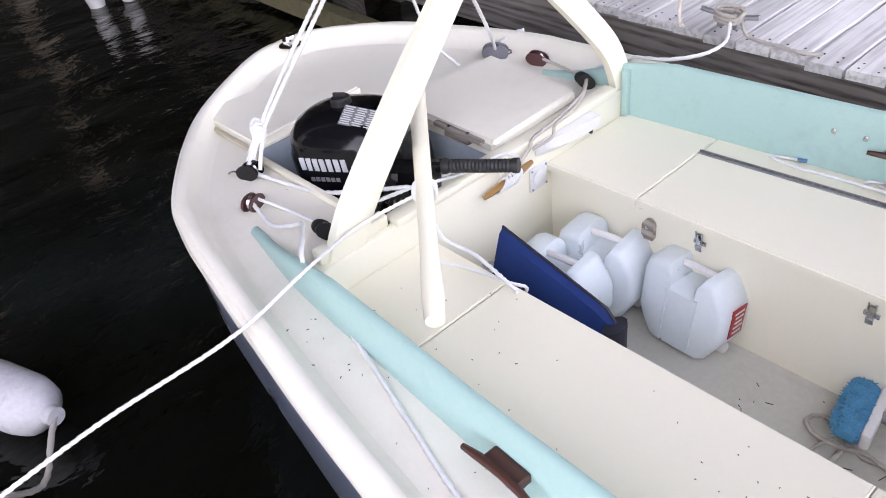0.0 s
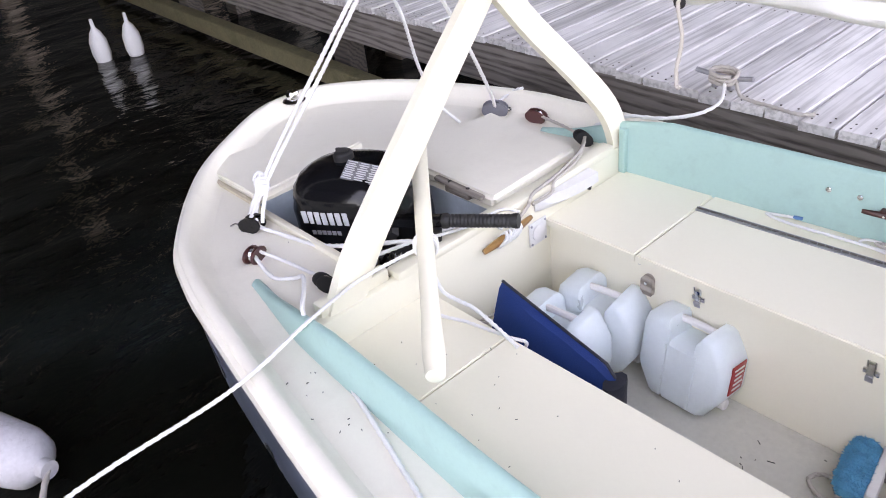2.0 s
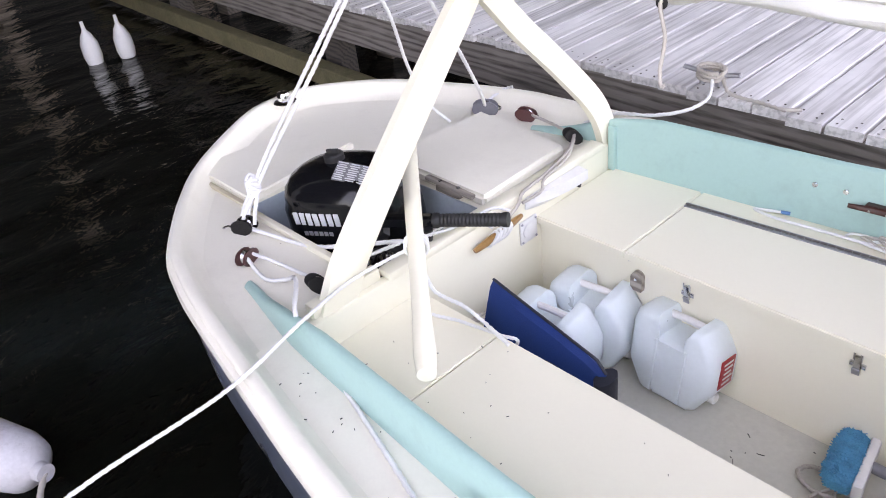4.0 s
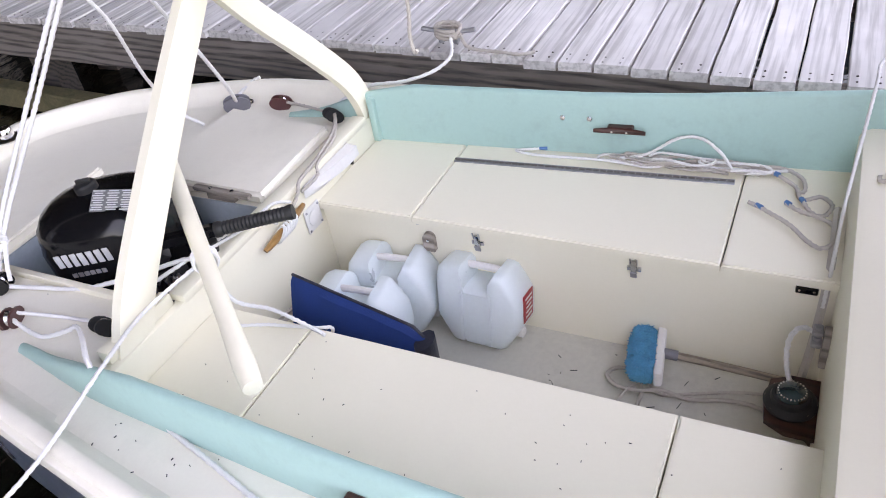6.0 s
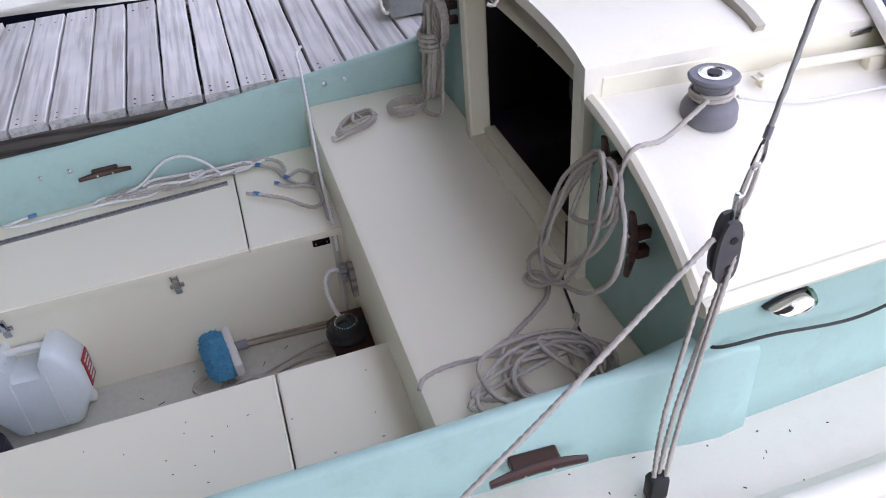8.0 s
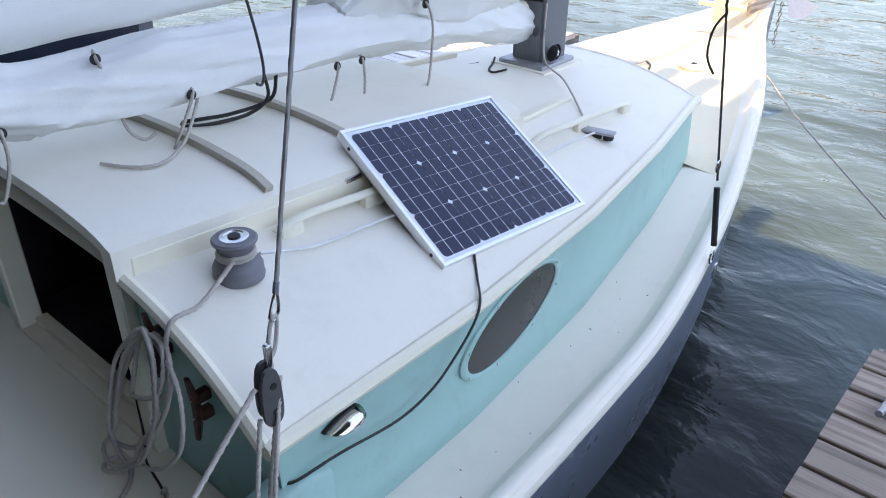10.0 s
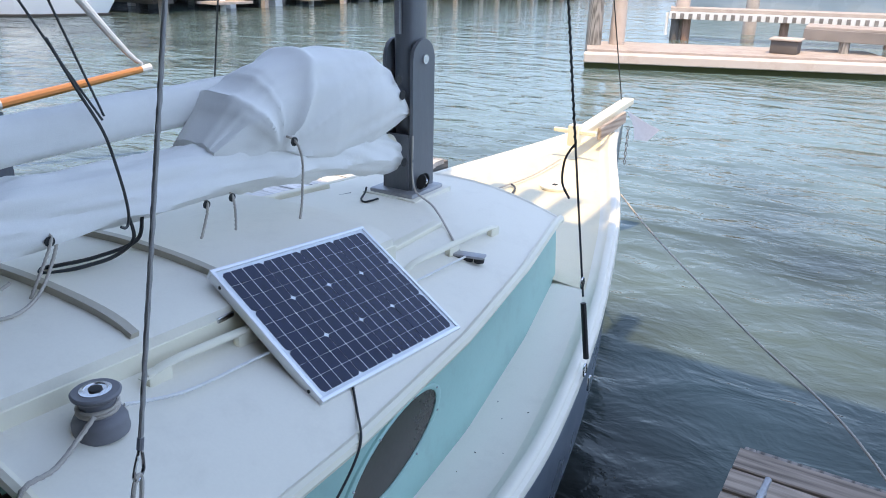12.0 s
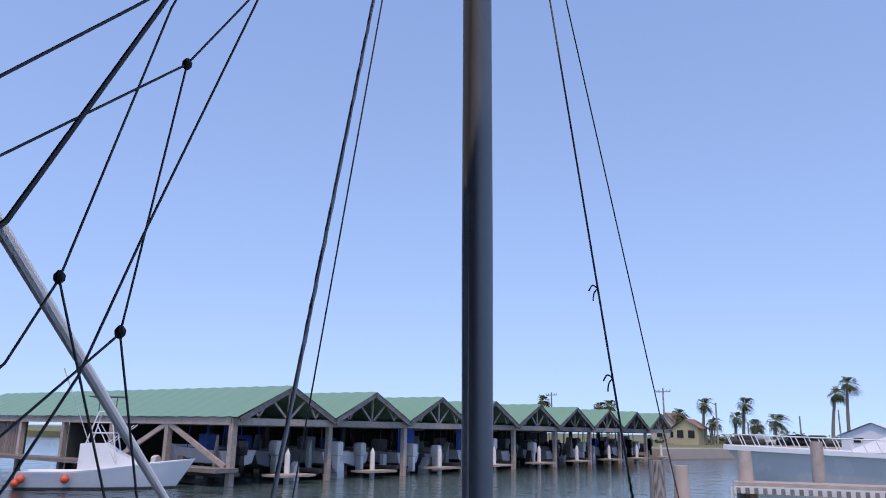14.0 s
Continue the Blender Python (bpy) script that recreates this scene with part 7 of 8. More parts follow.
bm, rr = cloth_tube(-0.78, 4.17, 210, 60, lambda x: (0.035, (lerp_table(TOPZ, x) + lerp_table(BOTZ, x)) / 2), lambda x: lerp_table(WID, x), lambda x: (lerp_table(TOPZ, x) - lerp_table(BOTZ, x)) / 2, lambda x: 0.0, 0.022, 3.0, 0.9, 1.0, drapes)
part("canvas", bm, CANVAS, cover, angle=40)
bm, r2 = cloth_tube(-0.76, 3.6, 120, 28, lambda x: (0.185, 1.735 - 0.02 * math.sin(x * 0.9) + 0.012 * x), lambda x: 0.062, lambda x: 0.075, lambda x: 0.0, 0.009, 11.0, 0.3)
part("roll", bm, CANVAS, cover, "rolled canvas above the folds", angle=80)
HT = [(3.00, 1.67), (3.13, 1.80), (3.30, 1.885), (3.5, 1.925), (3.7, 1.93), (3.92, 1.895), (4.06, 1.82), (4.13, 1.72), (4.20, 1.62)]
HB = [(3.00, 1.60), (3.3, 1.545), (3.6, 1.50), (3.9, 1.50), (4.1, 1.54), (4.20, 1.575)]
bm, r3 = cloth_tube(3.00, 4.20, 110, 72, lambda x: (0.05, (lerp_table(HT, x) + lerp_table(HB, x)) / 2), lambda x: lerp_table([(3.00, 0.10), (3.2, 0.155), (3.6, 0.175), (3.9, 0.155), (4.1, 0.125), (4.20, 0.105)], x), lambda x: (lerp_table(HT, x) - lerp_table(HB, x)) / 2, lambda x: 0.0, 0.013, 23.0, -0.6, 0.8, rays)
part("hood", bm, CANVAS, cover, "bulging canvas hood beside the mast", angle=40)
bm = B()
tube(bm, [Vector(p) + Vector((0.004, 0, 0)) for p in r3[-1][::2]], 0.006, 6, closed=True)
part("edge_lacing", bm, ROPEK, cover, "dark lacing along the hood's edge")
bm = B()
tube(bm, [Vector(p) + Vector((0.004, 0, 0)) for p in rr[-1][::2]], 0.006, 6, closed=True)
part("edge_lacing", bm, ROPEK, cover, "dark lacing along the cover's edge")
for gx, gz in ((4.04, 1.77), (4.07, 1.70), (4.12, 1.38)):
    bm = B()
    lathe(bm, [(0.010, 0), (0.020, 0.001), (0.021, 0.005), (0.011, 0.006)], (gx, -0.085 if gz > 1.5 else -0.060, gz), 14, pose(0, 0, 0, 90, 0, 0))
    part("grommet", bm, BLACKM, cover)


def cover_side(x, s):
    t, b, w = lerp_table(TOPZ, x), lerp_table(BOTZ, x), lerp_table(WID, x)
    return Vector((x, 0.035 - w * math.sqrt(max(0, 1 - s * s)) - 0.018, (t + b) / 2 + (t - b) / 2 * s))


def tie(x, s, drop, swing, label="grey tie hanging from the sail cover"):
    p = cover_side(x, s)
    bm = B()
    laid(bm, [p + Vector((0.01, 0.02, 0.015)), p + Vector((0.0, -0.012, 0.0)), p + Vector((0.01 + swing * 0.2, -0.01, -drop * 0.4)), p + Vector((swing * 0.4, -0.015, -drop * 0.8)), p + Vector((swing * 0.8, -0.02, -drop)), p + Vector((swing * 1.2, -0.02, -drop * 0.97))], 0.0052, 6)
    ob = thing("sail_tie", bm, ROPEG, label, "sail tie", "ties of the sail cover")
    bm = B()
    lathe(bm, [(0.007, 0), (0.015, 0.001), (0.015, 0.004), (0.008, 0.005)], tuple(p + Vector((0, -0.004, 0))), 12, pose(0, 0, 0, 90, 0, 0))
    part("eyelet", bm, BLACKM, cover)
    return ob


rope("sail_tie", [(3.31, -0.10, 1.65), (3.305, -0.150, 1.635), (3.33, -0.152, 1.56), (3.325, -0.150, 1.45), (3.31, -0.150, 1.36), (3.28, -0.150, 1.29), (3.25, -0.150, 1.275), (3.23, -0.150, 1.290)], 0.0052, ROPEG, "grey tie hanging from the hood's eyelet", "sail tie", 6, "ties of the sail cover")
bm = B()
lathe(bm, [(0.007, 0), (0.017, 0.001), (0.017, 0.004), (0.008, 0.005)], (3.305, -0.138, 1.637), 12, pose(0, 0, 0, 90, 0, 0))
part("eyelet", bm, BLACKM, cover)
tie(2.36, -0.45, 0.27, -0.36)
tie(3.05, -0.75, 0.20, -0.02)
tie(2.95, -0.85, 0.16, -0.14)
tie(1.85, -0.3, 0.16, -0.05)
tie(1.52, -0.5, 0.13, 0.02)
tie(0.34, -0.7, 0.19, 0.02, "frayed cream tie hanging from the boom")
tie(2.14, 0.9, 0.24, 0.10)
cord("lazy_jack", [(2.415, -0.150, 2.063), (2.475, -0.150, 1.934), (2.537, -0.150, 1.807), (2.564, -0.150, 1.699), (2.580, -0.150, 1.605), (2.582, -0.150, 1.545), (2.567, -0.155, 1.520), (2.547, -0.158, 1.527)], 0.0048, ROPEK, "dark lazy jack hooked down beside the sail cover", "rigging line", 6, 6, "lazy jacks")
cord("shock_cord", [cover_side(2.62, -0.5), (2.63, -0.09, 1.45), (2.58, -0.06, 1.405), (2.50, -0.03, 1.392), (2.44, 0.0, 1.388), (2.40, 0.03, 1.389), (2.42, 0.06, 1.39), (2.46, 0.03, 1.395), (2.55, -0.01, 1.40), (2.66, -0.06, 1.43), cover_side(2.67, -0.6)], 0.006, BLACKM, "black shock cord hooked under the sail cover")


# ---- dock hardware ----
dc = group("dock_cleat", (-0.25, 1.265, 0.78), "galvanised dock cleat with a mooring line made fast", "cleat")
for dx in (-0.035, 0.035):
    bm = B()
    box(bm, (-0.25 + dx, 1.260, 0.80), (0.025, 0.03, 0.05), 0.006)
    part("post", bm, DULLSTEEL, dc)
bm = B()
tube(bm, [(-0.375, 1.255, 0.838), (-0.30, 1.260, 0.828), (-0.20, 1.260, 0.828), (-0.125, 1.265, 0.838)], 0.011, 8, per=4)
part("crossbar", bm, DULLSTEEL, dc)
bm = B()
pts = []
for k in range(3):
    pts += [(-0.25 + 0.06 * math.cos(a), 1.260 + 0.032 * math.sin(a), 0.815 + 0.016 * k + 0.01 * math.sin(a)) for a in [2 * math.pi * i / 8 for i in range(8)]]
laid(bm, pts, 0.009, 5)
part("rope_turn", bm, ROPEG, dc, "grey rope turns")
rope("mooring_line", [(-0.24, 1.245, 0.83), (-0.22, 1.215, 0.80), (-0.19, 1.13, 0.77), (-0.22, 1.02, 0.755), (-0.32, 0.93, 0.745), (-0.45, 0.90, 0.735), (-0.52, 0.84, 0.72), (-0.56, 0.79, 0.70)], 0.0085, ROPEW, "mooring line from the dock cleat to the quarter")
rope("line_tail", [(-0.20, 1.265, 0.82), (-0.15, 1.215, 0.785), (-0.10, 1.21, 0.772), (0.0, 1.20, 0.772), (0.10, 1.185, 0.772), (0.16, 1.215, 0.772)], 0.0085, ROPEG, "grey rope tail lying on the dock")
blk = group("concrete_block", (2.02, 1.58, 0.77), "stained grey concrete block standing on the dock", "block")
bm = B()
span(bm, (1.90, 1.46, 0.772), (2.14, 1.70, 1.22), 0.012)
part("block", bm, CONCRETE, blk)
rope("dock_rope", [(2.24, 1.55, 0.775), (2.32, 1.62, 0.775), (2.40, 1.52, 0.776), (2.30, 1.46, 0.78), (2.22, 1.56, 0.785), (2.34, 1.66, 0.78), (2.46, 1.60, 0.775)], 0.012, ROPEG, "grey rope heaped on the dock beside the block")
bm = B()
lathe(bm, [(0.05, 0.775), (0.055, 0.80), (0.05, 0.87), (0.03, 0.875)], (2.42, 1.72, 0), 14)
thing("bollard", bm, DULLSTEEL, "short rusty bollard on the dock", "bollard")
# white floats hung at the far end of the dock
for k, (fx, fy, fz) in enumerate(((-6.15, 0.66, -0.03), (-6.0, 0.92, -0.02))):
    bm = B()
    lathe(bm, [(0.03, 0), (0.07, 0.03), (0.085, 0.10), (0.08, 0.22), (0.05, 0.30), (0.02, 0.34), (0.015, 0.42)], (fx, fy, fz), 14)
    thing("float", bm, BRUSHW, "white plastic float hanging over the water", "float", "white floats")
fd = group("fender", (-1.30, -1.62, 0.05), "scuffed white fender hanging beside the pier", "fender")
FM = turned(-1.40, -1.60, 0.13, 20) @ pose(0, 0, 0, 0, 90, 0)
bm = B()
lathe(bm, [(0.02, -0.30), (0.06, -0.27), (0.105, -0.20), (0.115, -0.05), (0.115, 0.12), (0.10, 0.19), (0.055, 0.235), (0.035, 0.25), (0.035, 0.29)], (0, 0, 0), 20, FM)
part("body", bm, material("scuffed_fender", (0.62, 0.60, 0.62), 0.5, vary=0.12, scale=10, dirt=(0.18, 0.15, 0.14), dirt_amount=0.6, dirt_scale=12), fd)
bm = B()
laid(bm, [FM @ Vector((0, 0, 0.28)), (-1.08, -1.55, 0.10), (-0.95, -1.65, 0.05), (-0.85, -1.78, 0.25), (-0.72, -1.80, 0.62)], 0.012, 6)
part("lanyard", bm, ROPEG, fd)

# neighbouring boat beyond the dock
nb = group("neighbour_boat", (2.5, 5.5, 0), "dark navy gaff boat with a varnished bowsprit", "sailboat")
bm = B()
rr = []
for x, b in ((-4.0, 0.9), (-2.5, 1.15), (-0.5, 1.25), (1.5, 1.15), (3.2, 0.80), (4.4, 0.42), (5.25, 0.03)):
    z = 0.72 + 0.014 * max(0, x + 1) ** 1.2
    rr.append([(x, 5.5 - b, z), (x, 5.5 - b * 0.97, 0.4), (x * 0.99, 5.5 - b * 0.8, -0.05), (x * 0.97, 5.5, -0.4), (x * 0.99, 5.5 + b * 0.8, -0.05), (x, 5.5 + b * 0.97, 0.4), (x, 5.5 + b, z)])
loft(bm, rr, cap=True)
part("hull", bm, NAVYHULL, nb)
bm = B()
loft(bm, [[(r[0][0], r[0][1], r[0][2] - 0.03), (r[0][0], 5.5, r[0][2] + 0.0), (r[-1][0], r[-1][1], r[-1][2] - 0.03)] for r in rr])
part("deck", bm, BEAMW, nb)
bm = B()
for e in (0, -1):
    tube(bm, [Vector(r[e]) + Vector((0, 0, 0.02)) for r in rr], 0.03, 6)
part("rail", bm, VARNISH, nb)
bm = B()
tube(bm, [(4.0, 5.5, 0.80), (5.30, 5.5, 0.865)], 0.055, 10)
part("bowsprit_heel", bm, BRUSHW, nb, "white painted bowsprit heel")
bm = B()
tube(bm, [(5.30, 5.5, 0.865), (6.95, 5.5, 1.03)], lambda f: 0.052 - 0.012 * f, 10)
part("bowsprit", bm, VARNISH, nb, "varnished orange bowsprit")
bm = B()
tube(bm, [(6.95, 5.5, 1.03), (7.08, 5.5, 1.045)], 0.042, 10)
part("bowsprit_tip", bm, BRUSHW, nb)
bm = B()
span(bm, (5.10, 5.42, -0.2), (5.28, 5.58, 0.80))
part("stem", bm, MASTG, nb)
bm = B()
tube(bm, [(6.98, 5.5, 1.09), (6.6, 5.5, 1.45), (4.86, 5.5, 3.60), (3.4, 5.5, 5.4), (0.5, 5.5, 9.0)], lambda f: 0.014 + 0.056 * min(1, f * 1.9), 10, per=4)
part("furled_jib", bm, CANVAS, nb, "furled grey jib on its stay")
bm = B()
laid(bm, [(4.9, 5.3, 0.9), (4.7, 5.3, 1.15), (4.2, 5.32, 1.8), (3.0, 5.4, 3.4)], 0.02, 4)
lathe(bm, [(0.03, 0.86), (0.06, 0.88), (0.06, 0.94), (0.02, 0.96)], (4.92, 5.3, 0), 10)
part("rigging", bm, ROPEG, nb)
bm = B()
tube(bm, [(0.3, 5.5, 0.8), (0.3, 5.5, 9.5)], 0.07, 10)
part("mast", bm, VARNISH, nb)

# ---- the facing pier, its pilings and the motor yacht ----
fp = group("concrete_pier", (19.5, 2.0, 0), "sunlit pinkish timber pier with rust stains", "pier")
FY = Vector((0.37, -0.93, 0))
FA, FB = Vector((18.4, 4.7, 0)), Vector((20.9, -1.6, 0))
bm = B()
beam(bm, FA + Vector((0, 0, 0.235)), FB + Vector((0, 0, 0.235)), 0.5, 0.20, 0.02)
part("waler", bm, material("pink_pier_face", (0.56, 0.47, 0.42), 0.8, vary=0.12, scale=1.5, dirt=(0.30, 0.17, 0.10), dirt_amount=0.5, dirt_scale=1.5), fp)
# weed-dark strip that also stands for the shaded gap below the waler
bm = B()
beam(bm, FA + Vector((0.12, 0.02, 0.04)), FB + Vector((0.12, 0.02, 0.04)), 0.45, 0.20)
part("weed_shade_gap", bm, material("weed", (0.06, 0.065, 0.02), 0.9, vary=0.3), fp)
bm = B()
beam(bm, FA + Vector((1.3, 0.45, 0.35)), FB + Vector((1.3, 0.45, 0.35)), 2.2, 0.06)
part("decking", bm, NEWW, fp)
for k in range(2):
    bm = B()
    lathe(bm, [(0.20, -0.8), (0.19, 0.9), (0.17, 1.80 - 0.12 * k)], (19.8 + 0.5 * k, 5.03 - 0.42 * k, 0), 14)
    thing("piling", bm, PILEW if k == 0 else NEWW, "weathered round mooring piling", "piling", "mooring pilings")
p2 = group("timber_jetty", (28, 2, 0), "timber jetty with white slatted edge on posts", "jetty")
bm = B()
beam(bm, (27.2, 5.3, 0.95), (29.6, -3.0, 0.95), 1.2, 0.10)
part("deck", bm, NEWW, p2)
bm = B()
beam(bm, (26.6, 5.15, 0.78), (29.0, -3.15, 0.78), 0.08, 0.22)
part("edge_board", bm, BRUSHW, p2)
for k in range(34):
    bm = B()
    c = Vector((26.55, 5.13, 0.76)).lerp(Vector((28.95, -3.17, 0.76)), (k + 0.5) / 34)
    box(bm, c, (0.06, 0.11, 0.17))
    part("slat", bm, BEAMW, p2)
for f in (0.02, 0.06, 0.40, 0.75):
    bm = B()
    c = Vector((26.9, 5.2, 0)).lerp(Vector((29.3, -3.1, 0)), f)
    lathe(bm, [(0.14, -0.8), (0.13, 0.9)], tuple(c), 10)
    part("post", bm, DARKWOOD if f < 0.05 else TERRA, p2)
for cx, cy, h in ((27.3, 4.95, 1.95), (31.0, 3.5, 2.25), (29.6, -2.2, 2.1)):
    bm = B()
    lathe(bm, [(0.24, -0.8), (0.22, 1.2), (0.20, h)], (cx, cy, 0), 14)
    thing("piling", bm, NEWW if cy > 0 else PILEW, "weathered round mooring piling", "piling", "mooring pilings")
bm = B()
tube(bm, [(26.75, 5.25, 0.15), (26.8, 5.28, 0.85)], lambda f: 0.10 * (0.5 + math.sin(math.pi * f) * 0.6), 12)
thing("fender", bm, BRUSHW, "white fender hanging from the jetty", "fender")
bxs = group("dock_box", (24.5, 0.4, 0), "dark wooden steps on the facing pier", "steps")
bm = B()
span(bm, (20.9, 0.50, 0.38), (21.5, 1.10, 0.68), 0.02)
part("body", bm, DARKWOOD, bxs)
bm = B()
span(bm, (20.85, 0.45, 0.68), (21.55, 1.15, 0.72), 0.01)
part("top", bm, NEWW, bxs)

rmp = group("timber_ramp", (22.0, -1.0, 0.4), "grey timber ramp standing on the facing pier", "ramp")
bm = B()
beam(bm, (22.0, 0.57, 0.78), (22.3, -4.0, 0.74), 0.12, 0.26, 0.01)
part("side_board", bm, BEAMW, rmp)
bm = B()
beam(bm, (22.7, 0.6, 0.93), (23.0, -4.0, 0.90), 1.2, 0.06, 0.01)
part("deck", bm, NEWW, rmp)
for k in range(3):
    bm = B()
    lathe(bm, [(0.13, -0.8), (0.12, 0.66)], (22.15 + 0.1 * k, -0.35 - 1.4 * k, 0), 12)
    part("post", bm, PILEW, rmp)

yacht = group("motor_yacht", (42, 0, 0), "large white motor yacht with a grey hull and bow rail", "motor yacht")
YM = pose(39.5, 8.2, 0, 0, 0, -83)
bm = B()
rr = []
for i in range(13):
    f = i / 12
    x = 17.0 * f
    b = 2.3 * min(1.0, (f / 0.45) ** 0.65) if f > 0 else 0.02
    dk = 1.85 - 0.30 * min(1, f * 1.6)
    rr.append([YM @ Vector(q) for q in ((x - 0.9 * (1 - f) ** 3, -b, dk), (x, -b * 0.93, 1.0), (x + 0.35 * (1 - f), -b * 0.8, 0.0), (x + 0.5 * (1 - f), 0, -0.5), (x + 0.35 * (1 - f), b * 0.8, 0.0), (x, b * 0.93, 1.0), (x - 0.9 * (1 - f) ** 3, b, dk))])
loft(bm, rr, cap=True)
part("hull", bm, YACHTG, yacht, "grey hull with reflections")
bm = B()
loft(bm, [[r[0] + Vector((0, 0, 0.0)), (r[0] + r[-1]) / 2 + Vector((0, 0, 0.14)), r[-1]] for r in rr])
part("deck", bm, YACHTW, yacht)
bm = B()
for e in (0, -1):
    sweep(bm, [r[e] for r in rr], [(-0.10, -0.07), (0.10, -0.07), (0.10, 0.07), (-0.10, 0.07)])
part("gunwale", bm, YACHTW, yacht)
bm = B()
loft(bm, [[YM @ Vector(q) for q in ((x, -w, 1.8), (x + s, -w * 0.86, h), (x + s, w * 0.86, h), (x, w, 1.8))] for x, w, h, s in ((4.4, 1.2, 1.85, 0), (6.0, 1.8, 2.6, 0.2), (7.3, 1.95, 3.6, 0.3), (8.4, 1.95, 4.1, 0.2), (16, 1.95, 4.1, 0))], cap=True)
part("deckhouse", bm, YACHTW, yacht)
bm = B()
loft(bm, [[YM @ Vector(q) for q in ((x, -w - 0.02, a), (x + 0.1, -w * 0.93 - 0.02, b))] for x, w, a, b in ((6.5, 1.86, 2.42, 2.5), (7.5, 1.94, 2.45, 3.2), (9.5, 1.95, 2.5, 3.4), (14, 1.95, 2.5, 3.4))])
part("window", bm, BLACKP, yacht, "dark wraparound windows")
bm = B()
for k in range(15):
    f = 0.02 + 0.03 * k
    i = f * 12
    j = int(i)
    p = rr[j][0].lerp(rr[j + 1][0], i - j)
    q = rr[j][-1].lerp(rr[j + 1][-1], i - j)
    for w in (p, q):
        tube(bm, [w, w + Vector((0.0, 0.25, 0.62))], 0.022, 5)
for e in (0, -1):
    tube(bm, [r[e] + Vector((0, 0.25, 0.62)) for r in rr[:7]], 0.025, 5)
part("bow_rail", bm, BRUSHW, yacht, "white bow rail")
bm = B()
box(bm, YM @ Vector((6.2, -2.28, 1.35)), (0.10, 0.42, 0.16), 0.02)
part("porthole", bm, BLACKP, yacht)

# ---- boats in and beside the boathouses ----
sf = group("sportfishing_boat", (18.6, 27, 0), "white sportfishing boat with a tuna tower and orange fenders", "motor boat")
SM = pose(20.7, 25.1, 0, 0, 0, 140) @ Matrix.Scale(0.8, 4)
bm = B()
rr = []
for i in range(11):
    f = i / 10
    x = 7.2 * f
    b = 1.25 * min(1, (f / 0.5) ** 0.6) if f > 0 else 0.02
    dk = 1.42 - 0.62 * min(1, f * 1.5)
    rr.append([SM @ Vector(q) for q in ((x - 0.7 * (1 - f) ** 2, -b, dk), (x, -b * 0.88, 0.3), (x + 0.3 * (1 - f), -b * 0.75, -0.2), (x + 0.3 * (1 - f), b * 0.75, -0.2), (x, b * 0.88, 0.3), (x - 0.7 * (1 - f) ** 2, b, dk))])
loft(bm, rr, cap=True)
part("hull", bm, YACHTW, sf)
bm = B()
loft(bm, [[r[0] - Vector((0, 0, 0.05)), r[-1] - Vector((0, 0, 0.05))] for r in rr])
part("deck", bm, YACHTW, sf)
bm = B()
for e in (1, 4):
    sweep(bm, [Vector((r[e].x, r[e].y, 0.02)) for r in rr], circle(0.06, 6))
part("boot_stripe", bm, BLACKM, sf)
bm = B()
loft(bm, [[SM @ Vector(q) for q in ((x, -w, 0.9), (x + s, -w * 0.85, h), (x + s, w * 0.85, h), (x, w, 0.9))] for x, w, h, s in ((2.0, 0.7, 1.25, 0), (2.8, 0.95, 1.75, 0.2), (3.3, 1.0, 2.1, 0.2), (4.6, 1.0, 2.1, 0))], cap=True)
cabn = part("deckhouse", bm, YACHTW, sf)
bm = B()
loft(bm, [[SM @ Vector(q) for q in ((x, -w, a), (x, -w + 0.03, b))] for x, w, a, b in ((2.75, 0.93, 1.3, 1.6), (3.3, 0.99, 1.35, 1.9), (4.4, 0.99, 1.35, 1.9))])
part("window", bm, material("aqua_window", (0.10, 0.22, 0.20), 0.1), sf)
for sx, tx in ((2.9, 3.4), (4.6, 4.0)):
    for sy in (-0.95, 0.95):
        bm = B()
        tube(bm, [SM @ Vector((sx, sy, 1.2)), SM @ Vector((tx, sy * 0.5, 3.6))], 0.03, 5)
        part("tower_leg", bm, BRUSHW, sf)
        bm = B()
        tube(bm, [SM @ Vector((sx, sy, 1.2)), SM @ Vector((6.9 - sx, sy * 0.6, 3.0))], 0.022, 5)
        part("tower_brace", bm, BRUSHW, sf)
for z, k in ((2.6, 0.75), (3.1, 0.62), (3.6, 0.5)):
    bm = B()
    tube(bm, [SM @ Vector((3.7 + 0.6 * k * a, 0.95 * k * b, z)) for a, b in ((-1, -1), (1, -1), (1, 1), (-1, 1))], 0.025, 5, closed=True)
    part("tower_rail", bm, BRUSHW, sf)
for sy in (-1, 1):
    bm = B()
    tube(bm, [SM @ Vector((4.0, 0.6 * sy, 1.5)), SM @ Vector((5.6, 1.5 * sy, 5.6))], 0.02, 5)
    part("outrigger", bm, BRUSHW, sf)
bm = B()
box(bm, SM @ Vector((3.7, 0, 4.35)), (1.3, 1.0, 0.05), 0.01, pose(0, 0, 0, 0, 0, 137))
for a in (-0.4, 0.4):
    tube(bm, [SM @ Vector((3.7 + a, 0, 3.6)), SM @ Vector((3.7 + a, 0, 4.35))], 0.02, 5)
part("tower_top", bm, MASTG, sf)
for f in (5.0, 6.9, 7.1):
    bm = B()
    bmesh.ops.create_icosphere(bm, subdivisions=2, radius=0.16, matrix=Matrix.Translation(SM @ Vector((f, 1.32, 0.48 if f < 7 else 0.3))))
    part("fender", bm, ORANGEB, sf, "round orange fender")

rng = random.Random(33)


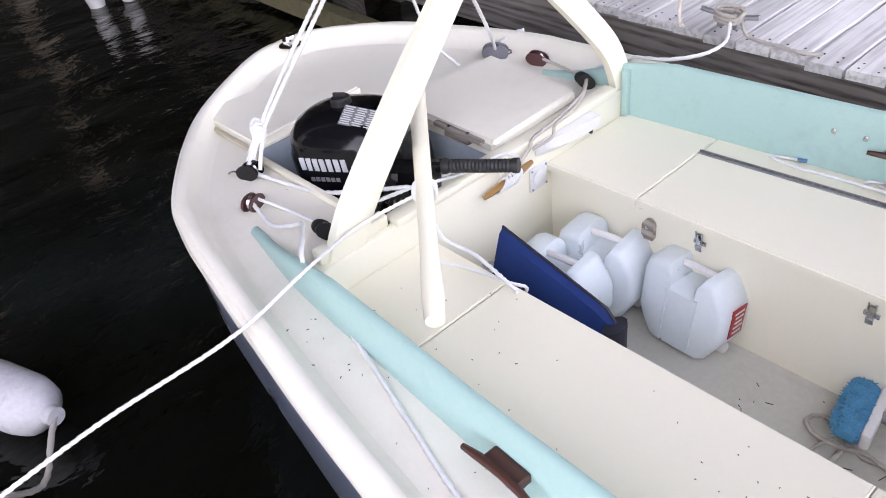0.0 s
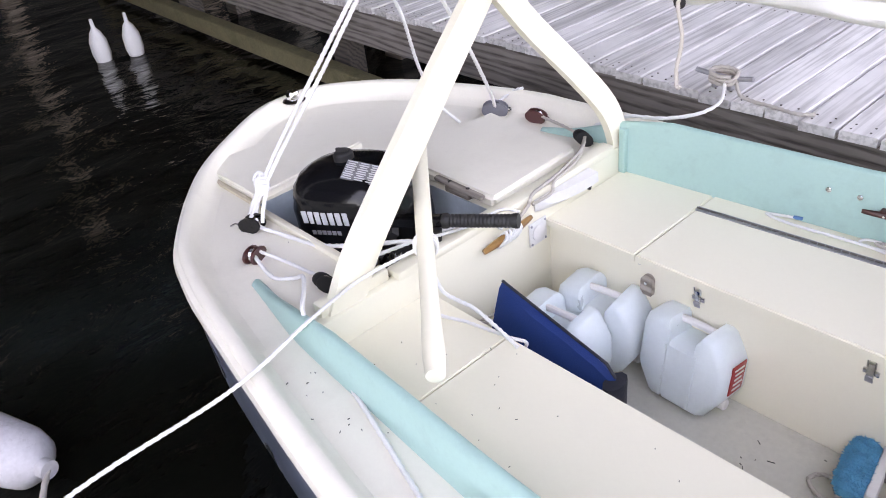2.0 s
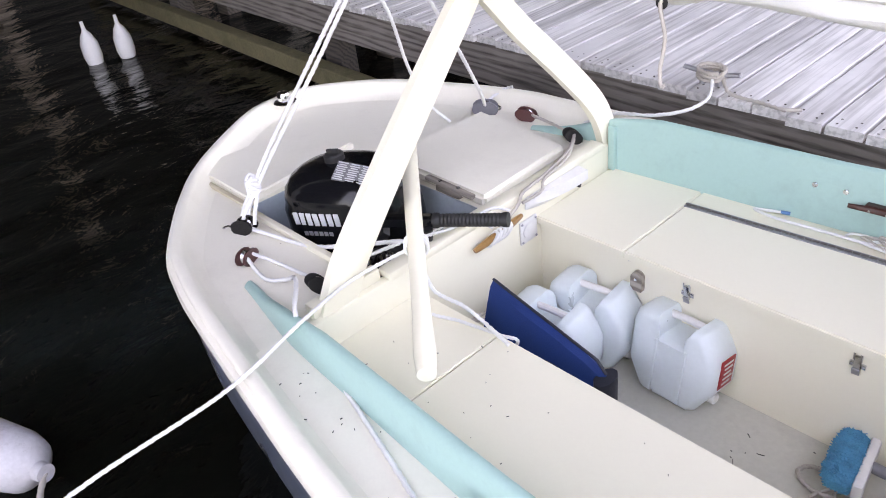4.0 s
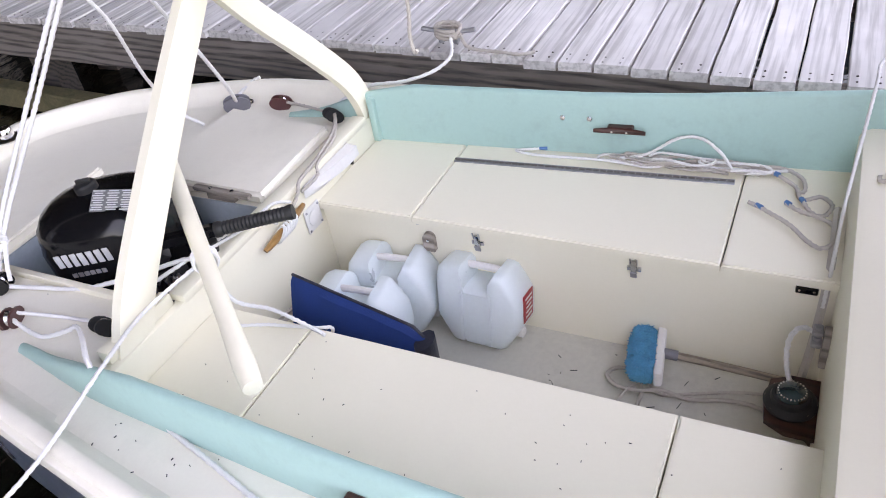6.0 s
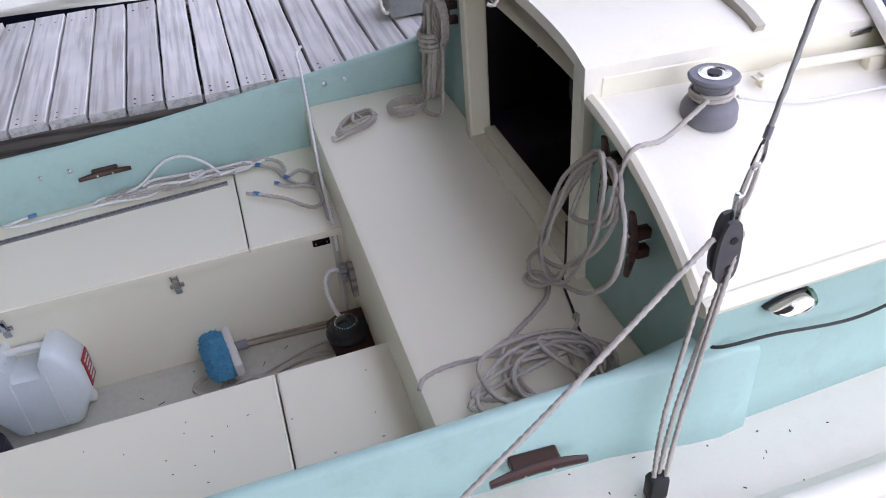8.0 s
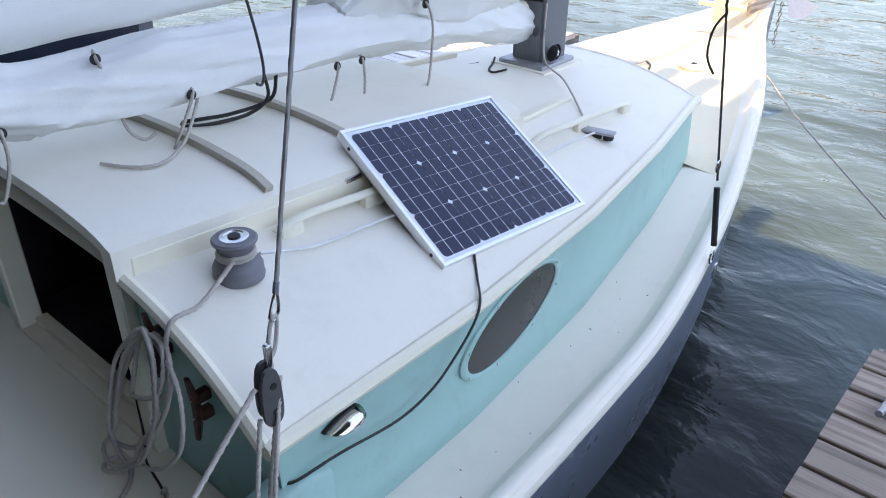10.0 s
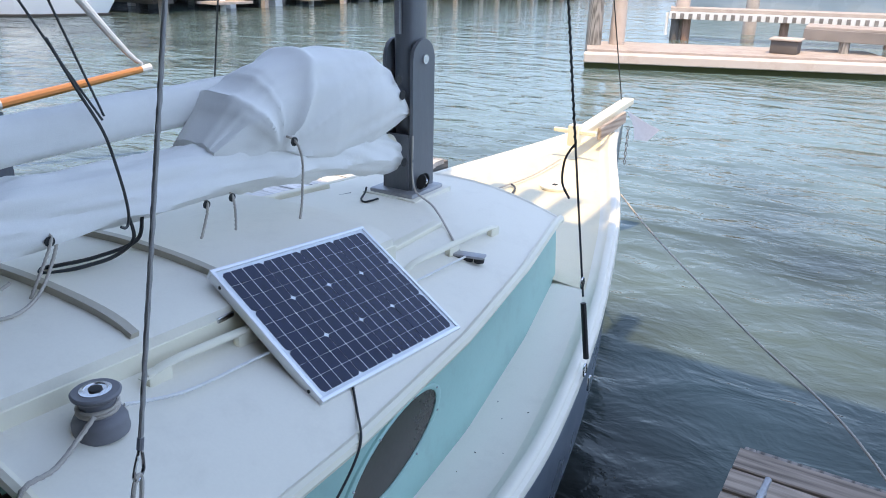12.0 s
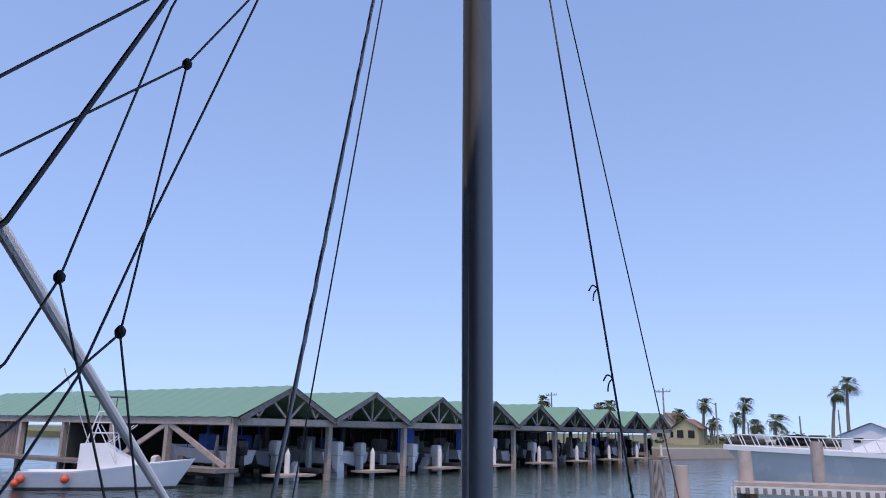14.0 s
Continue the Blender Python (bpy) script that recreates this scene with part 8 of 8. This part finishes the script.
def moored_boat(x, y, hue, cover=False):
    mb = group("moored_boat", (x, y, 0.2), "small white motor boat greyed for the shade under the boathouse roof", "motor boat", "boats in the boathouses")
    L = rng.uniform(4.6, 6.0)
    z0 = rng.uniform(0.35, 0.8)
    bm = B()
    rr = []
    for i in range(7):
        f = i / 6
        b = 1.0 * min(1, ((1 - f) / 0.5) ** 0.6) if f < 1 else 0.02
        rr.append([(x - b, y + L * f, z0 + 0.65 + 0.2 * f), (x - b * 0.8, y + L * f, z0 + 0.1), (x, y + L * f, z0 - 0.1 + 0.2 * f), (x + b * 0.8, y + L * f, z0 + 0.1), (x + b, y + L * f, z0 + 0.65 + 0.2 * f)])
    loft(bm, rr, cap=True)
    # hulls, cockpits and tops are greyed to stand for the roof's shade
    part("hull", bm, YACHTG if hue else GREYP, mb)
    bm = B()
    loft(bm, [[r[0] - Vector((0, 0, 0.1)) if isinstance(r[0], Vector) else (r[0][0], r[0][1], r[0][2] - 0.1), (r[4][0], r[4][1], r[4][2] - 0.1)] for r in rr])
    part("cockpit", bm, GREYP, mb)
    bm = B()
    ox = x + rng.uniform(-0.25, 0.25)
    span(bm, (ox - 0.22, y - 0.55, z0 + 0.45), (ox + 0.22, y + 0.05, z0 + 1.15), 0.10)
    span(bm, (ox - 0.12, y - 0.45, z0 - 0.35), (ox + 0.12, y - 0.05, z0 + 0.5), 0.04)
    part("outboard", bm, BRUSHW if rng.random() < 0.65 else BLACKP, mb)
    bm = B()
    for sx in (-0.6, 0.6):
        for yy in (1.6, 2.9):
            tube(bm, [(x + sx, y + yy, z0 + 0.6), (x + sx * 0.85, y + yy, z0 + 1.95)], 0.03, 5)
    span(bm, (x - 0.75, y + 1.4, z0 + 1.93), (x + 0.75, y + 3.1, z0 + 2.0), 0.02)
    span(bm, (x - 0.35, y + 1.8, z0 + 0.6), (x + 0.35, y + 2.5, z0 + 1.35), 0.06)
    part("t_top", bm, GREYP if rng.random() < 0.8 else BLUETARP, mb)
    return mb


for i in range(9):
    x0 = BX + PITCH * i
    moored_boat(x0 + 1.6, BY + 0.8 + rng.uniform(0, 1.2), 1)
    moored_boat(x0 + 4.2, BY + 0.9 + rng.uniform(0, 1.5), i % 2)
    for dx in (2.9,):
        bm = B()
        lathe(bm, [(0.13, -0.6), (0.125, 1.2), (0.12, 1.25), (0.01, 1.5)], (x0 + dx, BY - 0.3, 0), 12)
        thing("capped_piling", bm, BRUSHW, "white capped mooring piling before the boathouse", "piling", "capped pilings")
    bm = B()
    span(bm, (x0 + 2.0, BY - 1.0, 0.30), (x0 + 4.0, BY + 0.3, 0.40))
    thing("floating_dock", bm, NEWW, "pale floating dock before the boathouse", "floating dock", "floating docks")
    rk = group("dock_rack", (x0 + 2.9, BY + 4, 0.5), "pale lockers and gear on the boathouse walkway", "rack", "racks in the boathouses")
    for k in range(9):
        bm = B()
        w = rng.uniform(0.15, 0.5)
        yy = BY + 0.6 + 1.0 * k + rng.uniform(-0.2, 0.2)
        xx = x0 + rng.uniform(0.2, 0.7) if k % 2 else x0 + 2.7 + rng.uniform(-1.2, 1.8)
        zz = 0.5 if k % 2 else 0.0
        prism(bm, [(xx - w / 2, zz), (xx + w / 2, zz), (xx + w * 0.45, zz + rng.uniform(0.3, 1.2)), (xx + w * rng.uniform(-0.1, 0.2), zz + rng.uniform(0.5, 1.6)), (xx - w * 0.5, zz + rng.uniform(0.3, 0.9))], yy, yy + w, "y")
        part("locker", bm, (YACHTG, BRUSHW, CONCRETE, DARKWOOD, BLACKM, BEAMW)[(i + k * 5) % 6], rk)
    if i in (2, 3):
        bm = B()
        loft(bm, [[(x0 + 1.2 + 1.6 * k / 8, BY + 1.4 + 0.12 * math.sin(k * 1.9), z) for k in range(9)] for z in (0.6, 1.5, 2.5)])
        thing("tarpaulin", bm, BLUETARP, "blue tarpaulin hanging in the boathouse", "tarpaulin", "tarpaulins")
brc = group("brace_frame", (22.5, 27, 0), "pale timber braces on the boathouse side", "brace")
for y0, y1 in ((BY + 0.3, BY + 4.4), (BY + 8.6, BY + 4.6)):
    bm = B()
    beam(bm, (BX - 0.05, y0, 0.75), (BX - 0.05, y1, EAVE - 0.35), 0.10, 0.22)
    part("brace", bm, NEWW, brc)
bm = B()
beam(bm, (BX - 0.1, BY, EAVE - 0.2), (BX - 0.1, BY + DEPTH, EAVE - 0.2), 0.12, 0.34)
part("eave_beam", bm, NEWW, brc)
for k in range(6):
    bm = B()
    beam(bm, (BX, BY + 4.5 * (k + 0.0), -0.6), (BX, BY + 4.5 * k, EAVE - 0.2), 0.26, 0.26)
    part("post", bm, NEWW, brc)
bm = B()
span(bm, (BX - 1.0, BY - 0.3, 0.55), (BX + 0.2, BY + DEPTH, 0.72))
part("side_walkway", bm, BEAMW, brc)
bm = B()
span(bm, (BX + 0.2, BY + 18.0, 0.5), (BX + 0.3, BY + 22.5, 2.7))
BOARDS = material("brown_boards", (0.24, 0.19, 0.165), 0.9, vary=0.25, scale=2, per_object=0.2)
part("board_backing", bm, BOARDS, brc)
for k in range(24):
    bm = B()
    span(bm, (BX + 0.1, BY + 18.0 + 0.19 * k, 0.5), (BX + 0.2, BY + 18.15 + 0.19 * k, 2.7))
    part("board", bm, BOARDS, brc)

# ---- palms, poles and buildings on the shore ----
def palm(x, y, h, lean, seed, s=1.0):
    r = random.Random(seed)
    pm = group("palm_tree", (x, y, 0.95), "tall fan palm with a shaggy wind-blown crown", "palm tree", "palms on the shore")
    bm = B()
    top = Vector((x + lean * 0.2, y - lean, 0.9 + h))
    tube(bm, [(x, y, 0.6), (x + lean * 0.1, y - lean * 0.35, 0.9 + h * 0.5), top], lambda f: 0.26 - 0.10 * f, 8, per=4)
    part("trunk", bm, TRUNK, pm)
    bm = B()
    for k in range(46):
        az = r.uniform(0, 2 * math.pi)
        el = r.uniform(-1.1, 1.1)
        L = s * r.uniform(1.1, 1.7)
        d = Vector((math.cos(az) * math.cos(el), math.sin(az) * math.cos(el), math.sin(el)))
        wind = Vector((0.1, -0.5, 0)) * L
        side = d.cross(Vector((0, 0, 1))).normalized()
        base = top + d * 0.15
        mid = top + d * L * 0.6 + wind * 0.15
        for q in range(5):
            w = (q - 2) * 0.16
            tip = top + d * L * (1 - 0.05 * abs(q - 2)) + wind * 0.45 + side * (w * L) + Vector((0, 0, -0.35 * L))
            a = mid + side * (w * L * 0.55)
            v = [bm.verts.new(p) for p in (base, a + side * 0.05 + Vector((0, 0, 0.02)), tip, a - side * 0.05)]
            bm.faces.new(v)
    part("crown", bm, LEAF, pm, smooth=False)


def at_px(dist, deg):
    return 1.26 + dist * math.cos(radians(deg)), -2.0 + dist * math.sin(radians(deg))


for k, (deg, dist, h, lean, s) in enumerate(((28.86, 118, 6.1, 0.4, 1.00), (24.73, 118, 5.3, 0.3, 1.00), (24.00, 118, 5.5, 0.2, 1.00), (19.39, 118, 4.2, 0.5, 1.10), (17.56, 118, 5.8, 0.4, 1.10), (17.04, 118, 3.1, 0.3, 0.95), (15.44, 118, 4.0, 0.2, 1.15), (14.96, 118, 5.8, 0.5, 1.10), (14.30, 118, 2.9, 0.3, 1.10), (12.94, 118, 3.5, 0.2, 1.35), (9.51, 118, 7.2, 0.9, 1.10), (8.54, 118, 8.6, 0.4, 1.15))):
    x, y = at_px(dist, deg)
    palm(x, y, h, lean, 100 + k, s)
for deg, dist, h in ((20.1, 100, 7.0), (16.6, 112, 5.7), (11.35, 125, 4.3), (28.0, 120, 7.4), (9.0, 130, 5.4), (16.8, 125, 4.2), (14.6, 130, 3.4)):
    x, y = at_px(dist, deg)
    pl = group("utility_pole", (x, y, 0.95), "wooden utility pole with a crossarm", "utility pole", "utility poles")
    bm = B()
    lathe(bm, [(0.14, 0.5), (0.10, 0.95 + h)], (x, y, 0), 8)
    part("pole", bm, PILEW, pl)
    if h > 6:
        bm = B()
        beam(bm, (x - 0.2, y - 1.0, 0.5 + h), (x + 0.2, y + 1.0, 0.5 + h), 0.1, 0.12)
        part("crossarm", bm, PILEW, pl)
        bm = B()
        for q in (-0.9, -0.5, 0.5, 0.9):
            lathe(bm, [(0.05, 0.56 + h), (0.06, 0.75 + h)], (x, y + q, 0), 6)
        part("insulators", bm, DULLSTEEL, pl)


def house(deg, dist, w, d, hgt, roofh, wallm, roofm, label):
    x, y = at_px(dist, deg)
    hs = group("house", (x, y, 0.95), label, "house", "houses on the shore")
    bm = B()
    prism(bm, [(y - w / 2, 0.9), (y + w / 2, 0.9), (y + w / 2, 0.9 + hgt), (y, 0.9 + hgt + roofh), (y - w / 2, 0.9 + hgt)], x, x + d, "x")
    part("wall", bm, wallm, hs)
    bm = B()
    for s in (-1, 1):
        loft(bm, [[(xx, y, 0.95 + hgt + roofh), (xx, y + s * (w / 2 + 0.3), 0.85 + hgt), (xx, y + s * (w / 2 + 0.3), 0.75 + hgt)] for xx in (x - 0.3, x + d + 0.3)])
    part("roof", bm, roofm, hs)
    for wy in (-0.22, 0.22):
        bm = B()
        span(bm, (x - 0.06, y + w * wy - 0.45, 1.9), (x + 0.05, y + w * wy + 0.45, 0.9 + hgt * 0.85))
        part("window", bm, BLACKP, hs)


house(7.2, 88, 5.6, 9, 1.7, 1.2, YACHTW, YACHTW, "white gabled building beside the yacht")
house(20.0, 130, 5.0, 8, 2.2, 2.6, SAND, TERRA, "house with a steep terracotta roof")
house(18.7, 116, 3.6, 4, 2.4, 1.2, YELLOWP, TERRA, "small yellow cottage with an orange roof")
for k, (deg, dist) in enumerate(((14.8, 100), (13.9, 101), (11.6, 100), (10.4, 102))):
    x, y = at_px(dist, deg)
    pc = group("parked_car", (x, y, 0.95), "dark parked pickup on the shore", "car", "parked cars")
    bm = B()
    span(bm, (x - 0.9, y - 2.2, 1.35), (x + 0.9, y + 2.2, 1.95), 0.12)
    span(bm, (x - 0.8, y - 1.0, 1.9), (x + 0.8, y + 0.9, 2.55), 0.2)
    part("body", bm, (DARKGLASS, YACHTG, BLACKP, DARKGLASS)[k], pc)
    for q in (-1.4, 1.4):
        bm = B()
        lathe(bm, [(0.36, -0.95), (0.36, 0.95)], (x, y + q, 1.33), 14, pose(0, 0, 0, 0, 90, 0))
        part("wheel", bm, BLACKM, pc)
rng = random.Random(5)
bm = B()
for k in range(900):
    deg = rng.uniform(-12, 21)
    dist = rng.uniform(126, 160)
    x, y = at_px(dist, deg)
    hh = rng.uniform(0.5, 1.6) * (1.5 if 11 < deg < 13 else 1)
    for q in range(5):
        c = Vector((x + rng.uniform(-1, 1), y + rng.uniform(-1, 1), 0.9 + hh * rng.random()))
        v = [bm.verts.new(c + Vector((rng.uniform(-0.5, 0.5), rng.uniform(-0.6, 0.6), rng.uniform(-0.3, 0.4)))) for _ in range(3)]
        bm.faces.new(v)
thing("shrubs", bm, LEAF, "low dark shrubs along the shore", "shrubs", kind="stuff", smooth=False)
bm = B()
span(bm, (92.5, 10.5, 0.95), (94, 22.5, 1.35), 0.05)
thing("low_wall", bm, SAND, "low pale wall along the quay", "wall", kind="structure")

# ---- on the foredeck ----
bs = group("anchor_gear", (7.0, 0, 1.1), "anchor on a wooden bow roller", "anchor")
bm = B()
beam(bm, (6.35, -0.02, 1.115), (7.42, -0.03, 1.215), 0.09, 0.05, 0.006)
part("bow_plank", bm, CREAM, bs, "cream bow plank")
bm = B()
beam(bm, (6.55, -0.12, 1.10), (7.05, -0.13, 1.15), 0.03, 0.09, 0.004)
part("cheek", bm, NEWW, bs)
bm = B()
loft(bm, [[(7.36, -0.06, 1.12), (7.40, -0.10, 1.02), (7.30, -0.15, 0.93)], [(7.44, -0.04, 1.10), (7.52, -0.12, 1.0), (7.44, -0.22, 0.90)], [(7.50, 0.0, 1.12), (7.60, -0.14, 1.02), (7.62, -0.26, 0.97)]])
part("fluke", bm, DULLSTEEL, bs, "galvanised anchor fluke")
bm = B()
for k in range(9):
    c = Vector((7.36, -0.07, 1.0 - 0.035 * k))
    tube(bm, [c + Vector((0.010 * math.cos(a) * (k % 2), 0.010 * math.cos(a) * ((k + 1) % 2), 0.02 * math.sin(a))) for a in [2 * math.pi * i / 8 for i in range(8)]], 0.004, 5, closed=True)
part("chain", bm, DULLSTEEL, bs)
smp = group("samson_post", (6.3, -0.03, 1.08), "cream wooden samson post with a crossbar", "post")
bm = B()
span(bm, (6.26, -0.07, 1.05), (6.34, 0.01, 1.20), 0.008)
part("post", bm, CREAM, smp)
bm = B()
beam(bm, (6.30, -0.19, 1.15), (6.30, 0.13, 1.15), 0.03, 0.03, 0.006)
part("crossbar", bm, CREAM, smp)
pl2 = group("deck_plate", (5.75, -0.12, 1.0), "round deck plate on the foredeck", "deck plate")
dpz = deckz(5.75) + 0.05 * (half_at(5.75) / 0.9)
bm = B()
lathe(bm, [(0.10, dpz - 0.01), (0.10, dpz + 0.006), (0.09, dpz + 0.008)], (5.75, -0.14, 0), 24)
part("plate", bm, WHITE, pl2)
bm = B()
lathe(bm, [(0.018, dpz + 0.008), (0.018, dpz + 0.012)], (5.75, -0.14, 0), 10)
part("vent_hole", bm, BLACKM, pl2)
cord("foredeck_line", [(5.0, 0.30, deckz(5.0) + 0.045), (5.4, 0.18, deckz(5.4) + 0.05), (5.8, 0.06, deckz(5.8) + 0.05), (6.2, 0.02, deckz(6.2) + 0.05)], 0.006, ROPEG, "grey line lying along the foredeck")
cord("foredeck_line", [(5.15, 0.10, deckz(5.1) + 0.055), (5.35, 0.02, deckz(5.3) + 0.055), (5.55, 0.05, deckz(5.5) + 0.052), (5.62, 0.12, deckz(5.6) + 0.05)], 0.007, ROPEK, "dark line lying on the foredeck")

# ---- planks last ----
rng = random.Random(77)


def plank_mesh(w, L, th, seed):
    r = random.Random(seed)
    bm = B()
    n = 8
    rr = []
    for i in range(n + 1):
        y = L * i / n
        e0, e1 = r.uniform(-0.002, 0.002), r.uniform(-0.002, 0.002)
        z = r.uniform(-0.0015, 0.0015)
        rr.append([(e0, y, -th), (w + e1, y, -th), (w + e1, y, z - 0.004), (w + e1 - 0.004, y, z), (e0 + 0.004, y, z), (e0, y, z - 0.004)])
    loft(bm, rr, closed_ring=True, cap=True)
    return finish("plank", bm, PLANKW, (0, 0, 0), True, 30)


def plank_edge(x):
    return 1.155 + 0.075 * max(0.0, min(2.0, 1.0 - x)) + 0.043 * max(0.0, -1.0 - x)


meshes = [plank_mesh(0.1370, 1.24, 0.038, k) for k in range(8)]
x = -9.0
k = 0
while x < 6.4:
    ob = new("plank", meshes[k % 8])
    ob.parent = dock
    e = plank_edge(x)
    ob.location = Vector((x + rng.uniform(-0.002, 0.002), e - 0.05 + rng.uniform(-0.012, 0.012) - 1.8, DOCK_Z + rng.uniform(-0.003, 0.003)))
    ob.rotation_euler = (0, 0, rng.uniform(-0.003, 0.003))
    BASE[ob] = Vector((0, 0, 0))
    x += 0.1496
    k += 1
bm = B()
x = -9.0
while x < 6.4:
    e = plank_edge(x)
    for dy in (0.0, 0.045, 1.10):
        for dx in (0.03, 0.10):
            lathe(bm, [(0.0045, 0), (0.0045, 0.0025)], (x + dx, e + dy - 0.02, DOCK_Z - 0.0005), 6)
    x += 0.1496
part("nail_heads", bm, material("rusty_nail", (0.06, 0.045, 0.04), 0.8), dock)["kind"] = "stuff"
m2 = [plank_mesh(0.1270, 1.20, 0.038, 40 + k) for k in range(4)]
for me in m2:
    me.materials[0] = PIERW
x = -0.6
k = 0
while x < 3.72:
    ob = new("plank", m2[k % 4])
    ob.parent = pier
    ob.location = Vector((x - 1.6, -2.955 + 2.4 + rng.uniform(-0.006, 0.006), 0.695))
    x += 0.1405
    k += 1
pc2 = group("pier_cleat", (3.42, -1.90, 0.70), "galvanised cleat on the finger pier", "cleat")
bm = B()
tube(bm, [(3.33, -1.86, 0.745), (3.38, -1.865, 0.735), (3.48, -1.87, 0.735), (3.53, -1.875, 0.745)], 0.011, 8, per=4)
part("crossbar", bm, DULLSTEEL, pc2)
bm = B()
for d in (0.40, 0.46):
    box(bm, (3.0 + d, -1.868, 0.716), (0.022, 0.03, 0.045), 0.005)
part("foot", bm, DULLSTEEL, pc2)
